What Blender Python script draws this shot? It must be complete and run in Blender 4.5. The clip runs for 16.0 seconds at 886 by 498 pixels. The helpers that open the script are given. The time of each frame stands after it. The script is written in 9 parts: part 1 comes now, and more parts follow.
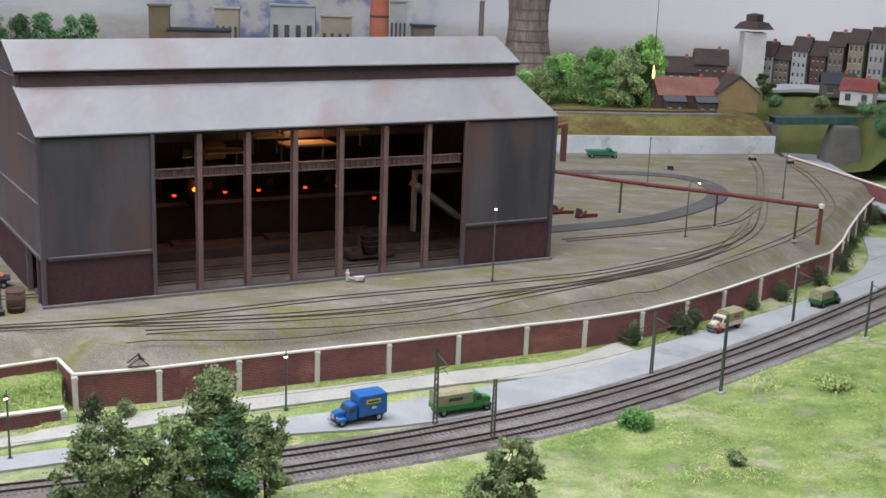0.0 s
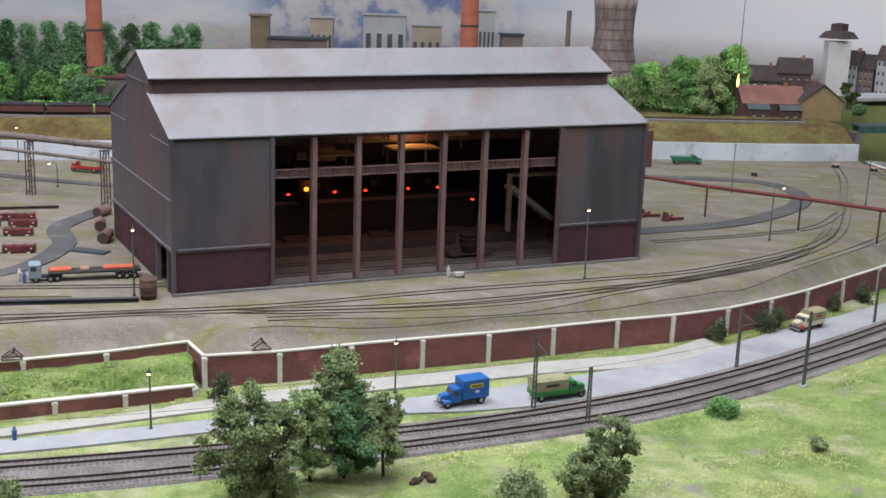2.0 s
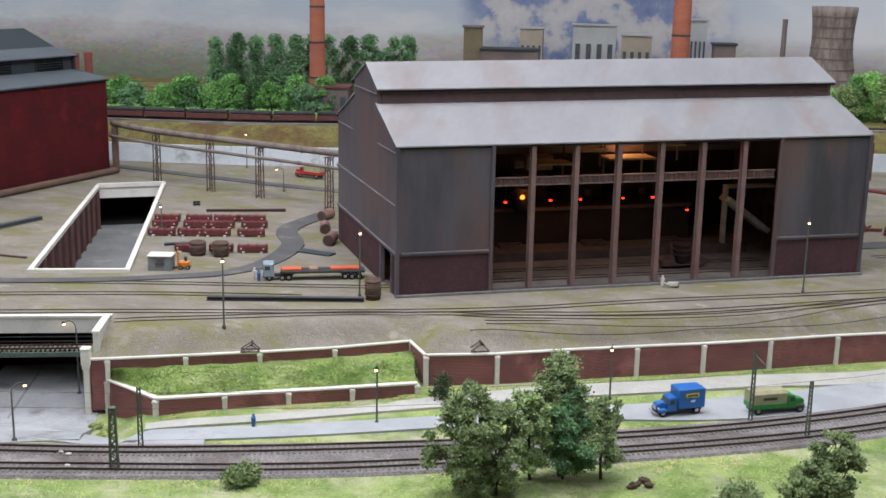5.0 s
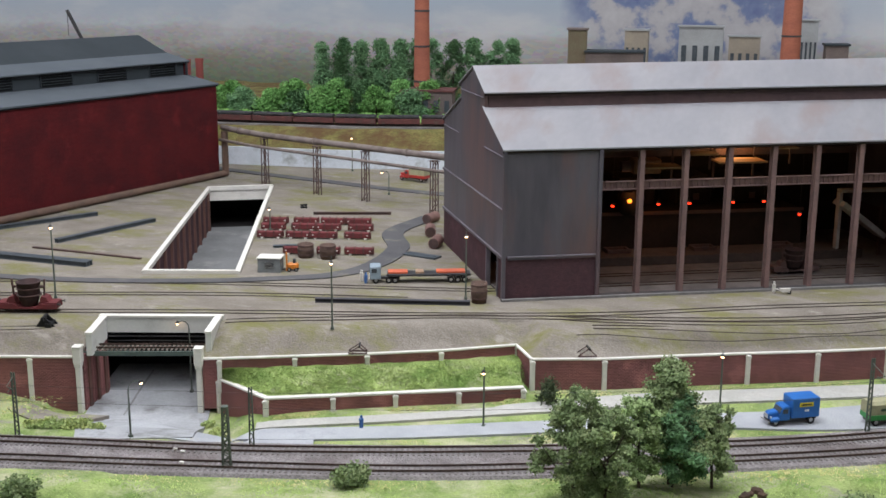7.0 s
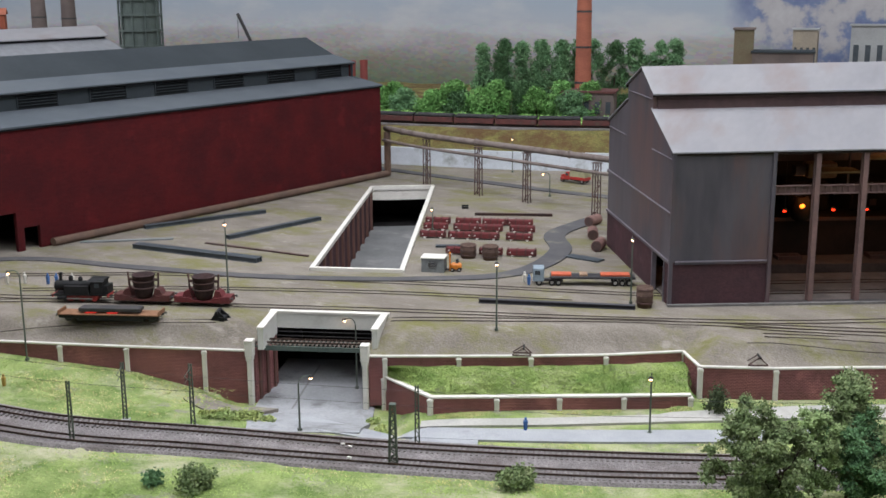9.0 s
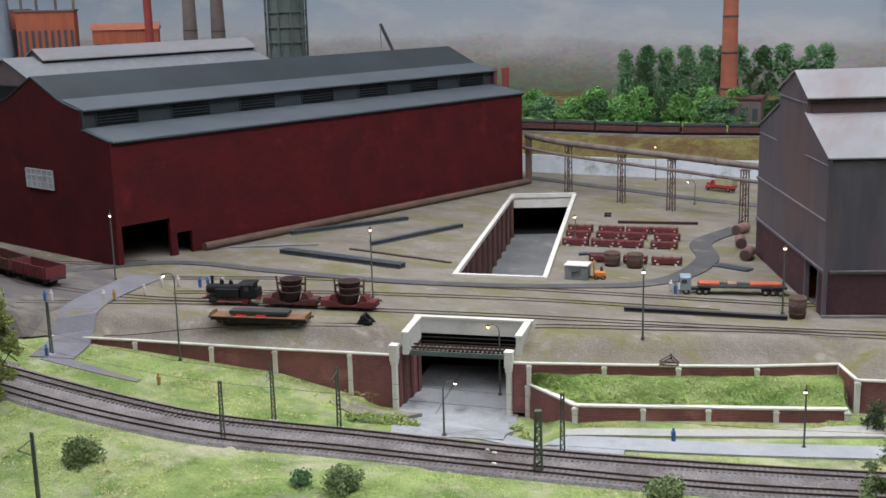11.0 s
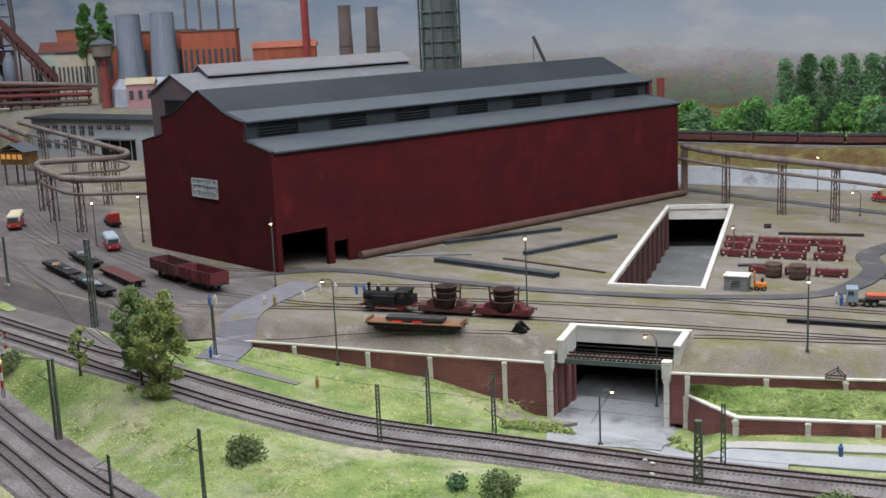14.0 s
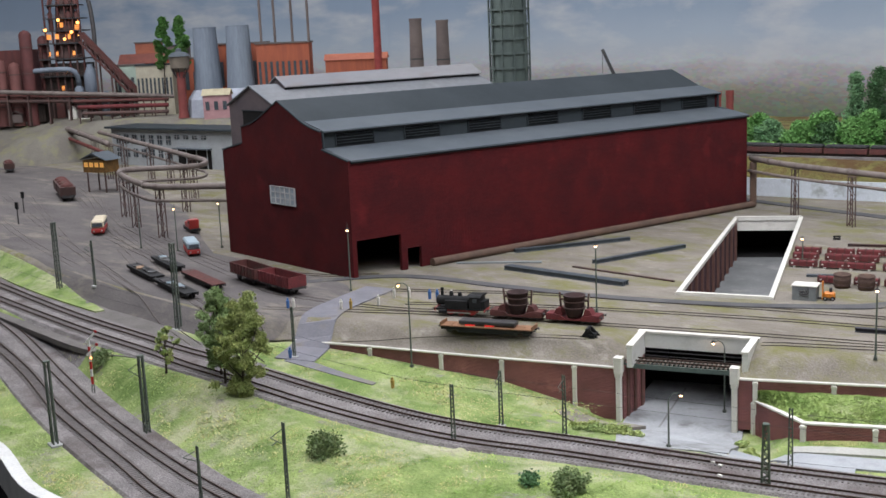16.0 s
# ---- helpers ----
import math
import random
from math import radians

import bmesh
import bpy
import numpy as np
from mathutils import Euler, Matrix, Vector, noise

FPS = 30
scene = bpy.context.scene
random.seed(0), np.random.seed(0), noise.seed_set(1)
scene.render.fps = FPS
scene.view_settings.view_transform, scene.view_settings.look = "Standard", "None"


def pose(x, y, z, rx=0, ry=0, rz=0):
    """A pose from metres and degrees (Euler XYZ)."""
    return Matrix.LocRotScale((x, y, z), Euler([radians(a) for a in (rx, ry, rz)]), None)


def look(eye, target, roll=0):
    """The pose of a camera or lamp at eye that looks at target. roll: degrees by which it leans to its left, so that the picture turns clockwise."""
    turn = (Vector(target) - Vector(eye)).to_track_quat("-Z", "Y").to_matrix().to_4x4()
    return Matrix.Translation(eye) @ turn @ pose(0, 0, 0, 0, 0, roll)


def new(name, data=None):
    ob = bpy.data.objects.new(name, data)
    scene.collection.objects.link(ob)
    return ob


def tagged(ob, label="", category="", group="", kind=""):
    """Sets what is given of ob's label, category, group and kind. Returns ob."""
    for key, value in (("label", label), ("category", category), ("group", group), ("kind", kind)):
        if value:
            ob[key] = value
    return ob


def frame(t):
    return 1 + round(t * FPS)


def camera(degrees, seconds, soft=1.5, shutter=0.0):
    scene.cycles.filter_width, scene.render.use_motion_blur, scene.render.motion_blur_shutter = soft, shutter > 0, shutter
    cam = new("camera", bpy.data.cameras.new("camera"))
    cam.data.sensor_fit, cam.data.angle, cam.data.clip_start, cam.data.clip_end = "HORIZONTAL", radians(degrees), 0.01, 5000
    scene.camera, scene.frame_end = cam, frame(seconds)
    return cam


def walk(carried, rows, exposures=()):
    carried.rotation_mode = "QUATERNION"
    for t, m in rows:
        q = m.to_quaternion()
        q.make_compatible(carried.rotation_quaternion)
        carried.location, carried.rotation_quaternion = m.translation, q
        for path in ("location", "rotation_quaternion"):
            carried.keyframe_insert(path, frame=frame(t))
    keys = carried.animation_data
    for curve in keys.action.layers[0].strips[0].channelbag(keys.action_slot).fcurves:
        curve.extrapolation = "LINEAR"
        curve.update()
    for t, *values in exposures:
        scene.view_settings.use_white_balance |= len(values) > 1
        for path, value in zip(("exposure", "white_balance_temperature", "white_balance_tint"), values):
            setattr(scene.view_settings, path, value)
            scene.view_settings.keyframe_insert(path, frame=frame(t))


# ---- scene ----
cam = camera(41.71, 16.0, soft=1.6)
# seconds, eye in metres, then yaw, pitch and roll in degrees
ROWS = [
    (0.0, 0.0000, 0.0000, 0.5000, -0.000, -13.679, 2.129),
    (0.5, -0.0064, -0.0268, 0.5029, 0.954, -13.662, 2.131),
    (1.0, -0.0134, -0.0576, 0.5079, 1.832, -13.533, 2.121),
    (1.5, -0.0226, -0.0892, 0.5113, 2.627, -13.456, 2.000),
    (2.0, -0.0349, -0.1221, 0.5131, 3.783, -13.500, 1.997),
    (2.5, -0.0425, -0.1449, 0.5147, 5.160, -13.487, 1.927),
    (3.0, -0.0481, -0.1592, 0.5171, 6.781, -13.404, 1.844),
    (3.5, -0.0520, -0.1640, 0.5178, 8.623, -13.367, 1.587),
    (4.0, -0.0563, -0.1659, 0.5183, 10.629, -13.336, 1.367),
    (6.5, -0.0716, -0.1687, 0.5190, 17.195, -13.278, 0.599),
    (7.0, -0.0749, -0.1694, 0.5189, 18.657, -13.221, 0.313),
    (7.5, -0.0777, -0.1706, 0.5196, 20.248, -13.215, 0.128),
    (8.0, -0.0850, -0.1731, 0.5209, 22.242, -13.242, 0.006),
    (8.5, -0.0925, -0.1742, 0.5203, 24.185, -13.257, -0.080),
    (9.0, -0.0988, -0.1740, 0.5187, 26.227, -13.165, -0.383),
    (9.5, -0.1039, -0.1734, 0.5185, 28.105, -12.931, -0.614),
    (12.0, -0.1178, -0.1798, 0.5052, 35.623, -12.138, -2.008),
    (12.5, -0.1183, -0.1816, 0.5032, 36.739, -11.785, -2.215),
    (13.0, -0.1220, -0.1836, 0.5007, 37.973, -11.616, -2.239),
    (13.5, -0.1236, -0.1839, 0.4985, 39.228, -11.569, -2.325),
    (14.0, -0.1249, -0.1846, 0.4971, 40.403, -11.480, -2.530),
    (14.5, -0.1240, -0.1880, 0.4955, 41.217, -11.293, -2.583),
    (15.0, -0.1213, -0.1978, 0.4938, 41.940, -11.006, -2.410),
    (15.5, -0.1114, -0.2153, 0.4950, 42.732, -10.822, -2.362),
    (16.0, -0.0992, -0.2374, 0.4988, 43.565, -10.739, -2.525),
]
walk(cam, [(t, pose(x, y, z, 0, 0, yaw) @ pose(0, 0, 0, 90 + pitch) @ pose(0, 0, 0, 0, 0, roll)) for t, x, y, z, yaw, pitch, roll in ROWS], exposures=[(0.0, 0.0), (4.0, 0.0), (6.5, -0.08), (9.0, -0.14), (12.0, -0.18), (13.5, -0.14), (16.0, -0.02)])
# ---- light: soft unseen lamps under the hall's ceiling ----
world = bpy.data.worlds.new("room")
world.use_nodes = True
world.node_tree.nodes["Background"].inputs[0].default_value = (0.9, 0.95, 1.0, 1)
world.node_tree.nodes["Background"].inputs[1].default_value = 0.02
scene.world = world


def area_lamp(place, target, sx, sy, watts, colour):
    d = bpy.data.lights.new("ceiling_lamp", "AREA")
    d.shape, d.size, d.size_y, d.energy, d.color = "RECTANGLE", sx, sy, watts, colour
    ob = new("ceiling_lamp", d)
    ob.matrix_world = look(place, target)
    return ob


area_lamp((-0.45, 1.25, 1.9), (-0.45, 1.35, 0.0), 1.4, 0.5, 31, (0.915, 0.927, 1.0))
area_lamp((-1.2, 1.75, 1.92), (-1.2, 1.85, 0.0), 6.4, 0.4, 62, (0.915, 0.927, 1.0))
area_lamp((-1.32, 0.38, 1.85), (-1.1, 1.5, 0.0), 6.4, 0.6, 68, (0.915, 0.927, 1.0))
# Fill lamp added only to brighten the far steelworks.
area_lamp((-4.3, 1.7, 1.9), (-4.4, 2.1, 0.0), 1.6, 0.5, 25, (0.95, 0.96, 1.0))
# Fill lamp added only to brighten the painted backdrop.
area_lamp((-1.6, 3.2, 1.85), (-1.6, 5.0, 0.3), 7.0, 0.4, 66, (0.93, 0.955, 1.0))


def glow_lamp(place, watts, colour, radius=0.006):
    d = bpy.data.lights.new("bulb_light", "POINT")
    d.energy, d.color, d.shadow_soft_size = watts, colour, radius
    ob = new("bulb_light", d)
    ob.location = place
    return ob


# ---- materials ----
MATS = {}


def mat(name, a, b=None, rough=0.75, metal=0.0, scale=30.0, fine=260.0, bump=0.25, depth=0.002, stain=None, stain_at=0.62, stain_scale=9.0, stretch=(1, 1, 1), spread=0.0, earth=None, grain=0.10, ragged=0.65, island=0.0):
    """A painted or natural surface: two tones in broad patches, fine grain, and stains."""
    if name in MATS:
        return MATS[name]
    m = bpy.data.materials.new(name)
    m.use_nodes = True
    t = m.node_tree
    n, l = t.nodes, t.links
    p = n["Principled BSDF"]
    p.inputs["Roughness"].default_value, p.inputs["Metallic"].default_value = rough, metal
    p.inputs["Specular IOR Level"].default_value = 0.5 if rough < 0.5 else 0.18
    b = b or tuple(c * 0.8 for c in a)
    geo = n.new("ShaderNodeNewGeometry")
    mp = n.new("ShaderNodeMapping")
    mp.inputs["Scale"].default_value = stretch
    l.new(geo.outputs["Position"], mp.inputs["Vector"])

    def noise_node(sc, detail=4.0, rg=0.6):
        k = n.new("ShaderNodeTexNoise")
        k.inputs["Scale"].default_value, k.inputs["Detail"].default_value, k.inputs["Roughness"].default_value = sc, detail, rg
        l.new(mp.outputs[0], k.inputs["Vector"])
        return k

    def ramp(src, lo, hi):
        r = n.new("ShaderNodeMapRange")
        r.inputs["From Min"].default_value, r.inputs["From Max"].default_value = lo, hi
        l.new(src, r.inputs["Value"])
        return r.outputs[0]

    def mix(f, x, y, mode="MIX"):
        k = n.new("ShaderNodeMix")
        k.data_type, k.blend_type = "RGBA", mode
        if isinstance(f, float):
            k.inputs[0].default_value = f
        else:
            l.new(f, k.inputs[0])
        for i, v in ((6, x), (7, y)):
            if isinstance(v, tuple):
                k.inputs[i].default_value = (*v, 1)
            else:
                l.new(v, k.inputs[i])
        return k.outputs[2]

    big, small = noise_node(scale), noise_node(fine, 2.0)
    col = mix(ramp(big.outputs[0], 0.36, 0.64), a, b)
    grey = mix(ramp(small.outputs[0], 0.3, 0.7), (1 - grain,) * 3, (1 + grain * 0.7,) * 3)
    col = mix(1.0, col, grey, "MULTIPLY")
    if stain:
        st = noise_node(stain_scale, 6.0, ragged)
        col = mix(ramp(st.outputs[0], stain_at - 0.08, stain_at + 0.08), col, stain)
    if earth:
        et = noise_node(stain_scale * 2.7, 7.0, 0.7)
        col = mix(ramp(et.outputs[0], 0.575, 0.68), col, earth)
    if spread:
        info = n.new("ShaderNodeObjectInfo")
        r = n.new("ShaderNodeMapRange")
        r.inputs["To Min"].default_value, r.inputs["To Max"].default_value = 1 - spread, 1 + spread
        l.new(info.outputs["Random"], r.inputs["Value"])
        hsv = n.new("ShaderNodeHueSaturation")
        l.new(r.outputs[0], hsv.inputs["Value"])
        l.new(col, hsv.inputs["Color"])
        col = hsv.outputs[0]
    if island:
        r = n.new("ShaderNodeMapRange")
        r.inputs["To Min"].default_value, r.inputs["To Max"].default_value = 1 - island, 1 + island
        l.new(geo.outputs["Random Per Island"], r.inputs["Value"])
        hsv = n.new("ShaderNodeHueSaturation")
        l.new(r.outputs[0], hsv.inputs["Value"])
        l.new(col, hsv.inputs["Color"])
        col = hsv.outputs[0]
    l.new(col, p.inputs["Base Color"])
    if bump:
        bp = n.new("ShaderNodeBump")
        bp.inputs["Strength"].default_value, bp.inputs["Distance"].default_value = bump, depth
        l.new(small.outputs[0], bp.inputs["Height"])
        l.new(bp.outputs[0], p.inputs["Normal"])
    MATS[name] = m
    return m


def glow(name, colour, strength):
    if name in MATS:
        return MATS[name]
    m = bpy.data.materials.new(name)
    m.use_nodes = True
    p = m.node_tree.nodes["Principled BSDF"]
    p.inputs["Base Color"].default_value = (*colour, 1)
    p.inputs["Emission Color"].default_value = (*colour, 1)
    p.inputs["Emission Strength"].default_value = strength
    MATS[name] = m
    return m


def brick_mat(name, a, b, mortar, w=0.0034, h=0.0012):
    """Fine model brickwork, laid by the surface's own width (object x) and height (object z)."""
    m = mat(name, a, b, rough=0.85, scale=14, fine=180, bump=0.0, stain=tuple(c * 1.5 for c in a), stain_at=0.66, stain_scale=12)
    t = m.node_tree
    n, l = t.nodes, t.links
    p = n["Principled BSDF"]
    tc = n.new("ShaderNodeTexCoord")
    sp, cb = n.new("ShaderNodeSeparateXYZ"), n.new("ShaderNodeCombineXYZ")
    l.new(tc.outputs["Object"], sp.inputs[0])
    l.new(sp.outputs[0], cb.inputs[0])
    l.new(sp.outputs[2], cb.inputs[1])
    bt = n.new("ShaderNodeTexBrick")
    bt.inputs["Scale"].default_value = 1.0
    bt.inputs["Brick Width"].default_value, bt.inputs["Row Height"].default_value, bt.inputs["Mortar Size"].default_value = w, h, h * 0.14
    bt.inputs["Color1"].default_value, bt.inputs["Color2"].default_value, bt.inputs["Mortar"].default_value = (0.8, 0.8, 0.8, 1), (1.1, 1.1, 1.1, 1), (*mortar, 1)
    l.new(cb.outputs[0], bt.inputs["Vector"])
    k = n.new("ShaderNodeMix")
    k.data_type, k.blend_type = "RGBA", "MULTIPLY"
    k.inputs[0].default_value = 1.0
    src = p.inputs["Base Color"].links[0].from_socket
    l.new(src, k.inputs[6])
    l.new(bt.outputs[0], k.inputs[7])
    l.new(k.outputs[2], p.inputs["Base Color"])
    bp = n.new("ShaderNodeBump")
    bp.inputs["Strength"].default_value, bp.inputs["Distance"].default_value, bp.invert = 0.5, 0.0006, True
    l.new(bt.outputs[1], bp.inputs["Height"])
    l.new(bp.outputs[0], p.inputs["Normal"])
    return m


YARD = mat("yard_dirt", (0.250, 0.225, 0.192), (0.178, 0.157, 0.131), 0.95, scale=9, fine=300, bump=0.6, depth=0.002, stain=(0.165, 0.158, 0.066), stain_at=0.560, stain_scale=6, earth=(0.285, 0.262, 0.225), stretch=(1, 1.9, 1), grain=0.24, ragged=0.76)
ASPHALT = mat("pale_road", (0.37, 0.385, 0.40), (0.30, 0.315, 0.335), 0.9, scale=12, fine=420, bump=0.2, stain=(0.23, 0.23, 0.24), stain_at=0.66, stain_scale=14)
YARD_ROAD = mat("dark_yard_road", (0.08, 0.08, 0.085), (0.11, 0.108, 0.11), 0.9, scale=14, fine=400, bump=0.2, stain=(0.2, 0.18, 0.14), stain_at=0.66, stain_scale=14)
BALLAST = mat("ballast", (0.19, 0.175, 0.172), (0.26, 0.24, 0.235), 0.95, scale=22, fine=330, bump=1.0, depth=0.003, stain=(0.13, 0.11, 0.105), stain_at=0.6, stain_scale=10, grain=0.34)
GRASS = mat("static_grass", (0.135, 0.205, 0.058), (0.30, 0.37, 0.135), 0.95, scale=13, fine=260, bump=0.8, depth=0.003, stain=(0.41, 0.40, 0.265), stain_at=0.57, stain_scale=7, earth=(0.235, 0.22, 0.185), grain=0.2, ragged=0.72)
RAIL = mat("rusty_rail", (0.06, 0.042, 0.034), (0.10, 0.068, 0.055), 0.5, metal=0.4, scale=60, bump=0.0)
SLEEPER = mat("sleeper_wood", (0.148, 0.134, 0.13), (0.19, 0.173, 0.167), 0.9, scale=90, bump=0.2)
BRICK = brick_mat("red_brick", (0.20, 0.078, 0.076), (0.140, 0.058, 0.058), (2.1, 2.4, 2.4), 0.0058, 0.0023)
PALE_BRICK = mat("pale_brown_brick", (0.16, 0.085, 0.07), (0.13, 0.07, 0.06))
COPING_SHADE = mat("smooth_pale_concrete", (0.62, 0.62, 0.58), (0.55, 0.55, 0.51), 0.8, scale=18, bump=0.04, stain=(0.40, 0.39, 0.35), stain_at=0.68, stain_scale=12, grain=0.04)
COPING = mat("white_concrete", (0.68, 0.66, 0.60), (0.61, 0.59, 0.54), 0.8, scale=30, bump=0.08, stain=(0.46, 0.43, 0.37), stain_at=0.69, stain_scale=16, grain=0.05)
HALL_GREY = mat("weathered_grey_sheet", (0.049, 0.045, 0.058), (0.090, 0.081, 0.098), 0.44, scale=10, fine=90, bump=0.05, stain=(0.115, 0.070, 0.070), stain_at=0.585, stain_scale=7, stretch=(1.8, 1.8, 0.38), grain=0.03, ragged=0.6)
HALL_BRICK = brick_mat("dark_hall_brick", (0.082, 0.040, 0.046), (0.06, 0.034, 0.04), (1.2, 1.2, 1.2))
HALL_ROOF = mat("pale_weathered_roof", (0.198, 0.199, 0.212), (0.238, 0.235, 0.243), 0.75, scale=5, fine=60, bump=0.05, stain=(0.20, 0.172, 0.17), stain_at=0.60, stain_scale=7, stretch=(1.6, 0.6, 1), grain=0.03, ragged=0.55)
STEEL = mat("dark_steel", (0.05, 0.05, 0.053), (0.07, 0.066, 0.066), 0.55, metal=0.3, scale=40, bump=0.1)
RUST_STEEL = mat("rusty_steel", (0.115, 0.068, 0.06), (0.082, 0.058, 0.056), 0.7, metal=0.1, scale=40, bump=0.15)
PRIMER = mat("faded_primer_steel", (0.20, 0.125, 0.115), (0.15, 0.10, 0.095), 0.7, scale=30, bump=0.1)
# Near black: the shade of deep openings is put into the colour.
OPENING_SHADE = mat("opening_shade", (0.012, 0.011, 0.011), (0.016, 0.015, 0.015), 0.95, bump=0)
# Near-black brown: the hall's inside shade is put into the colour.
INNER = mat("dark_brown_shade", (0.02, 0.016, 0.014), (0.03, 0.022, 0.019), 0.9, scale=25, bump=0.2)
RED_WALL = brick_mat("red_painted_brick", (0.086, 0.0090, 0.0105), (0.058, 0.0080, 0.0100), (1.1, 1.1, 1.1), 0.0034, 0.0011)
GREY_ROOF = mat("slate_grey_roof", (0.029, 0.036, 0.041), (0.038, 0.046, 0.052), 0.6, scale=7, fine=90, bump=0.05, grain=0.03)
# Paler slate; on the mill it paints light on near and flatter slopes.
GREY_ROOF_PALE = mat("pale_lit_slate", (0.074, 0.087, 0.100), (0.092, 0.105, 0.117), 0.6, scale=7, fine=90, bump=0.05, grain=0.03)


# ---- mesh helpers ----
def part(name, bm, material, parent=None, label="", smooth=False):
    me = bpy.data.meshes.new(name)
    bm.to_mesh(me)
    bm.free()
    me.materials.append(material)
    if smooth:
        for f in me.polygons:
            f.use_smooth = True
    ob = new(name, me)
    ob.parent = parent
    if label:
        ob["label"] = label
    return ob


def thing(name, label, category, m=None, group="", kind=""):
    ob = new(name)
    ob.empty_display_size = 0.01
    if m is not None:
        ob.matrix_world = m
    return tagged(ob, label, category, group, kind)


def box(sx, sy, sz, at=(0, 0, 0), bm=None, bevel=0.0, turn=0.0, base=True):
    """A block of that size, standing with the middle of its underside at `at`."""
    out = bm or bmesh.new()
    b = bmesh.new() if bevel else out
    m = Matrix.Translation((at[0], at[1], at[2] + (sz / 2 if base else 0))) @ Matrix.Rotation(radians(turn), 4, "Z") @ Matrix.Diagonal((sx, sy, sz, 1))
    bmesh.ops.create_cube(b, size=1.0, matrix=m)
    if bevel:
        bmesh.ops.bevel(b, geom=b.edges[:], offset=bevel, segments=1, affect="EDGES")
        merge(out, b)
    return out


def merge(out, b):
    me = bpy.data.meshes.new("tmp")
    b.to_mesh(me)
    b.free()
    out.from_mesh(me)
    bpy.data.meshes.remove(me)
    return out


def rod(p, q, r, r2=None, sides=10, bm=None, caps=True):
    """A round bar from p to q."""
    out = bm or bmesh.new()
    p, q = Vector(p), Vector(q)
    d = q - p
    m = Matrix.Translation((p + q) / 2) @ d.to_track_quat("Z", "Y").to_matrix().to_4x4()
    bmesh.ops.create_cone(out, cap_ends=caps, segments=sides, radius1=r, radius2=r if r2 is None else r2, depth=d.length, matrix=m)
    return out


def beam(p, q, w, h, bm=None):
    """A square bar from p to q, w wide and h high."""
    out = bm or bmesh.new()
    p, q = Vector(p), Vector(q)
    d = q - p
    m = Matrix.Translation((p + q) / 2) @ d.to_track_quat("X", "Z").to_matrix().to_4x4() @ Matrix.Diagonal((d.length, w, h, 1))
    bmesh.ops.create_cube(out, size=1.0, matrix=m)
    return out


def ball(at, r, bm=None, squash=(1, 1, 1), sub=2):
    out = bm or bmesh.new()
    bmesh.ops.create_icosphere(out, subdivisions=sub, radius=r, matrix=Matrix.Translation(at) @ Matrix.Diagonal((*squash, 1)))
    return out


def lathe(profile, sides=24, bm=None, at=(0, 0, 0), close=False):
    """A turned body from (radius, height) pairs."""
    out = bm or bmesh.new()
    rings = []
    for r, z in profile:
        rings.append([out.verts.new((at[0] + r * math.cos(2 * math.pi * i / sides), at[1] + r * math.sin(2 * math.pi * i / sides), at[2] + z)) for i in range(sides)])
    for a, b in zip(rings, rings[1:]):
        for i in range(sides):
            out.faces.new((a[i], a[(i + 1) % sides], b[(i + 1) % sides], b[i]))
    if close:
        out.faces.new(list(reversed(rings[0])))
        out.faces.new(rings[-1])
    return out


def slab(pts, z0, z1, bm=None):
    """An upright prism over a plan outline."""
    out = bm or bmesh.new()
    lo, hi = [out.verts.new((x, y, z0)) for x, y in pts], [out.verts.new((x, y, z1)) for x, y in pts]
    k = len(pts)
    out.faces.new(list(reversed(lo)))
    out.faces.new(hi)
    for i in range(k):
        out.faces.new((lo[i], lo[(i + 1) % k], hi[(i + 1) % k], hi[i]))
    bmesh.ops.recalc_face_normals(out, faces=out.faces[:])
    return out


def extruded(outline, depth, m=None, bm=None):
    """A plate: an outline in local x and z, pushed along local y by depth."""
    out = bm or bmesh.new()
    m = m or Matrix()
    a = [out.verts.new(m @ Vector((x, 0, z))) for x, z in outline]
    b = [out.verts.new(m @ Vector((x, depth, z))) for x, z in outline]
    k = len(outline)
    fs = [out.faces.new(a), out.faces.new(list(reversed(b)))]
    for i in range(k):
        fs.append(out.faces.new((a[i], b[i], b[(i + 1) % k], a[(i + 1) % k])))
    bmesh.ops.recalc_face_normals(out, faces=fs)
    return out


def spline(pts, step=0.02):
    """A smooth line through the points, in even steps."""
    pts = [Vector(p) for p in pts]
    ext = [pts[0] * 2 - pts[1]] + pts + [pts[-1] * 2 - pts[-2]]
    out = []
    for i in range(1, len(ext) - 2):
        p0, p1, p2, p3 = ext[i - 1: i + 3]
        k = max(2, int((p2 - p1).length / step))
        for j in range(k):
            t = j / k
            out.append(0.5 * (2 * p1 + (p2 - p0) * t + (2 * p0 - 5 * p1 + 4 * p2 - p3) * t * t + (3 * p1 - p0 - 3 * p2 + p3) * t ** 3))
    return out + [pts[-1]]


def sides_of(line, a, b=None):
    """Points beside a line: a metres to its left (negative: right)."""
    out = []
    for i, p in enumerate(line):
        d = line[min(i + 1, len(line) - 1)] - line[max(i - 1, 0)]
        d.z = 0
        d.normalize()
        out.append(Vector((p.x - d.y * a, p.y + d.x * a, p.z)))
    return out


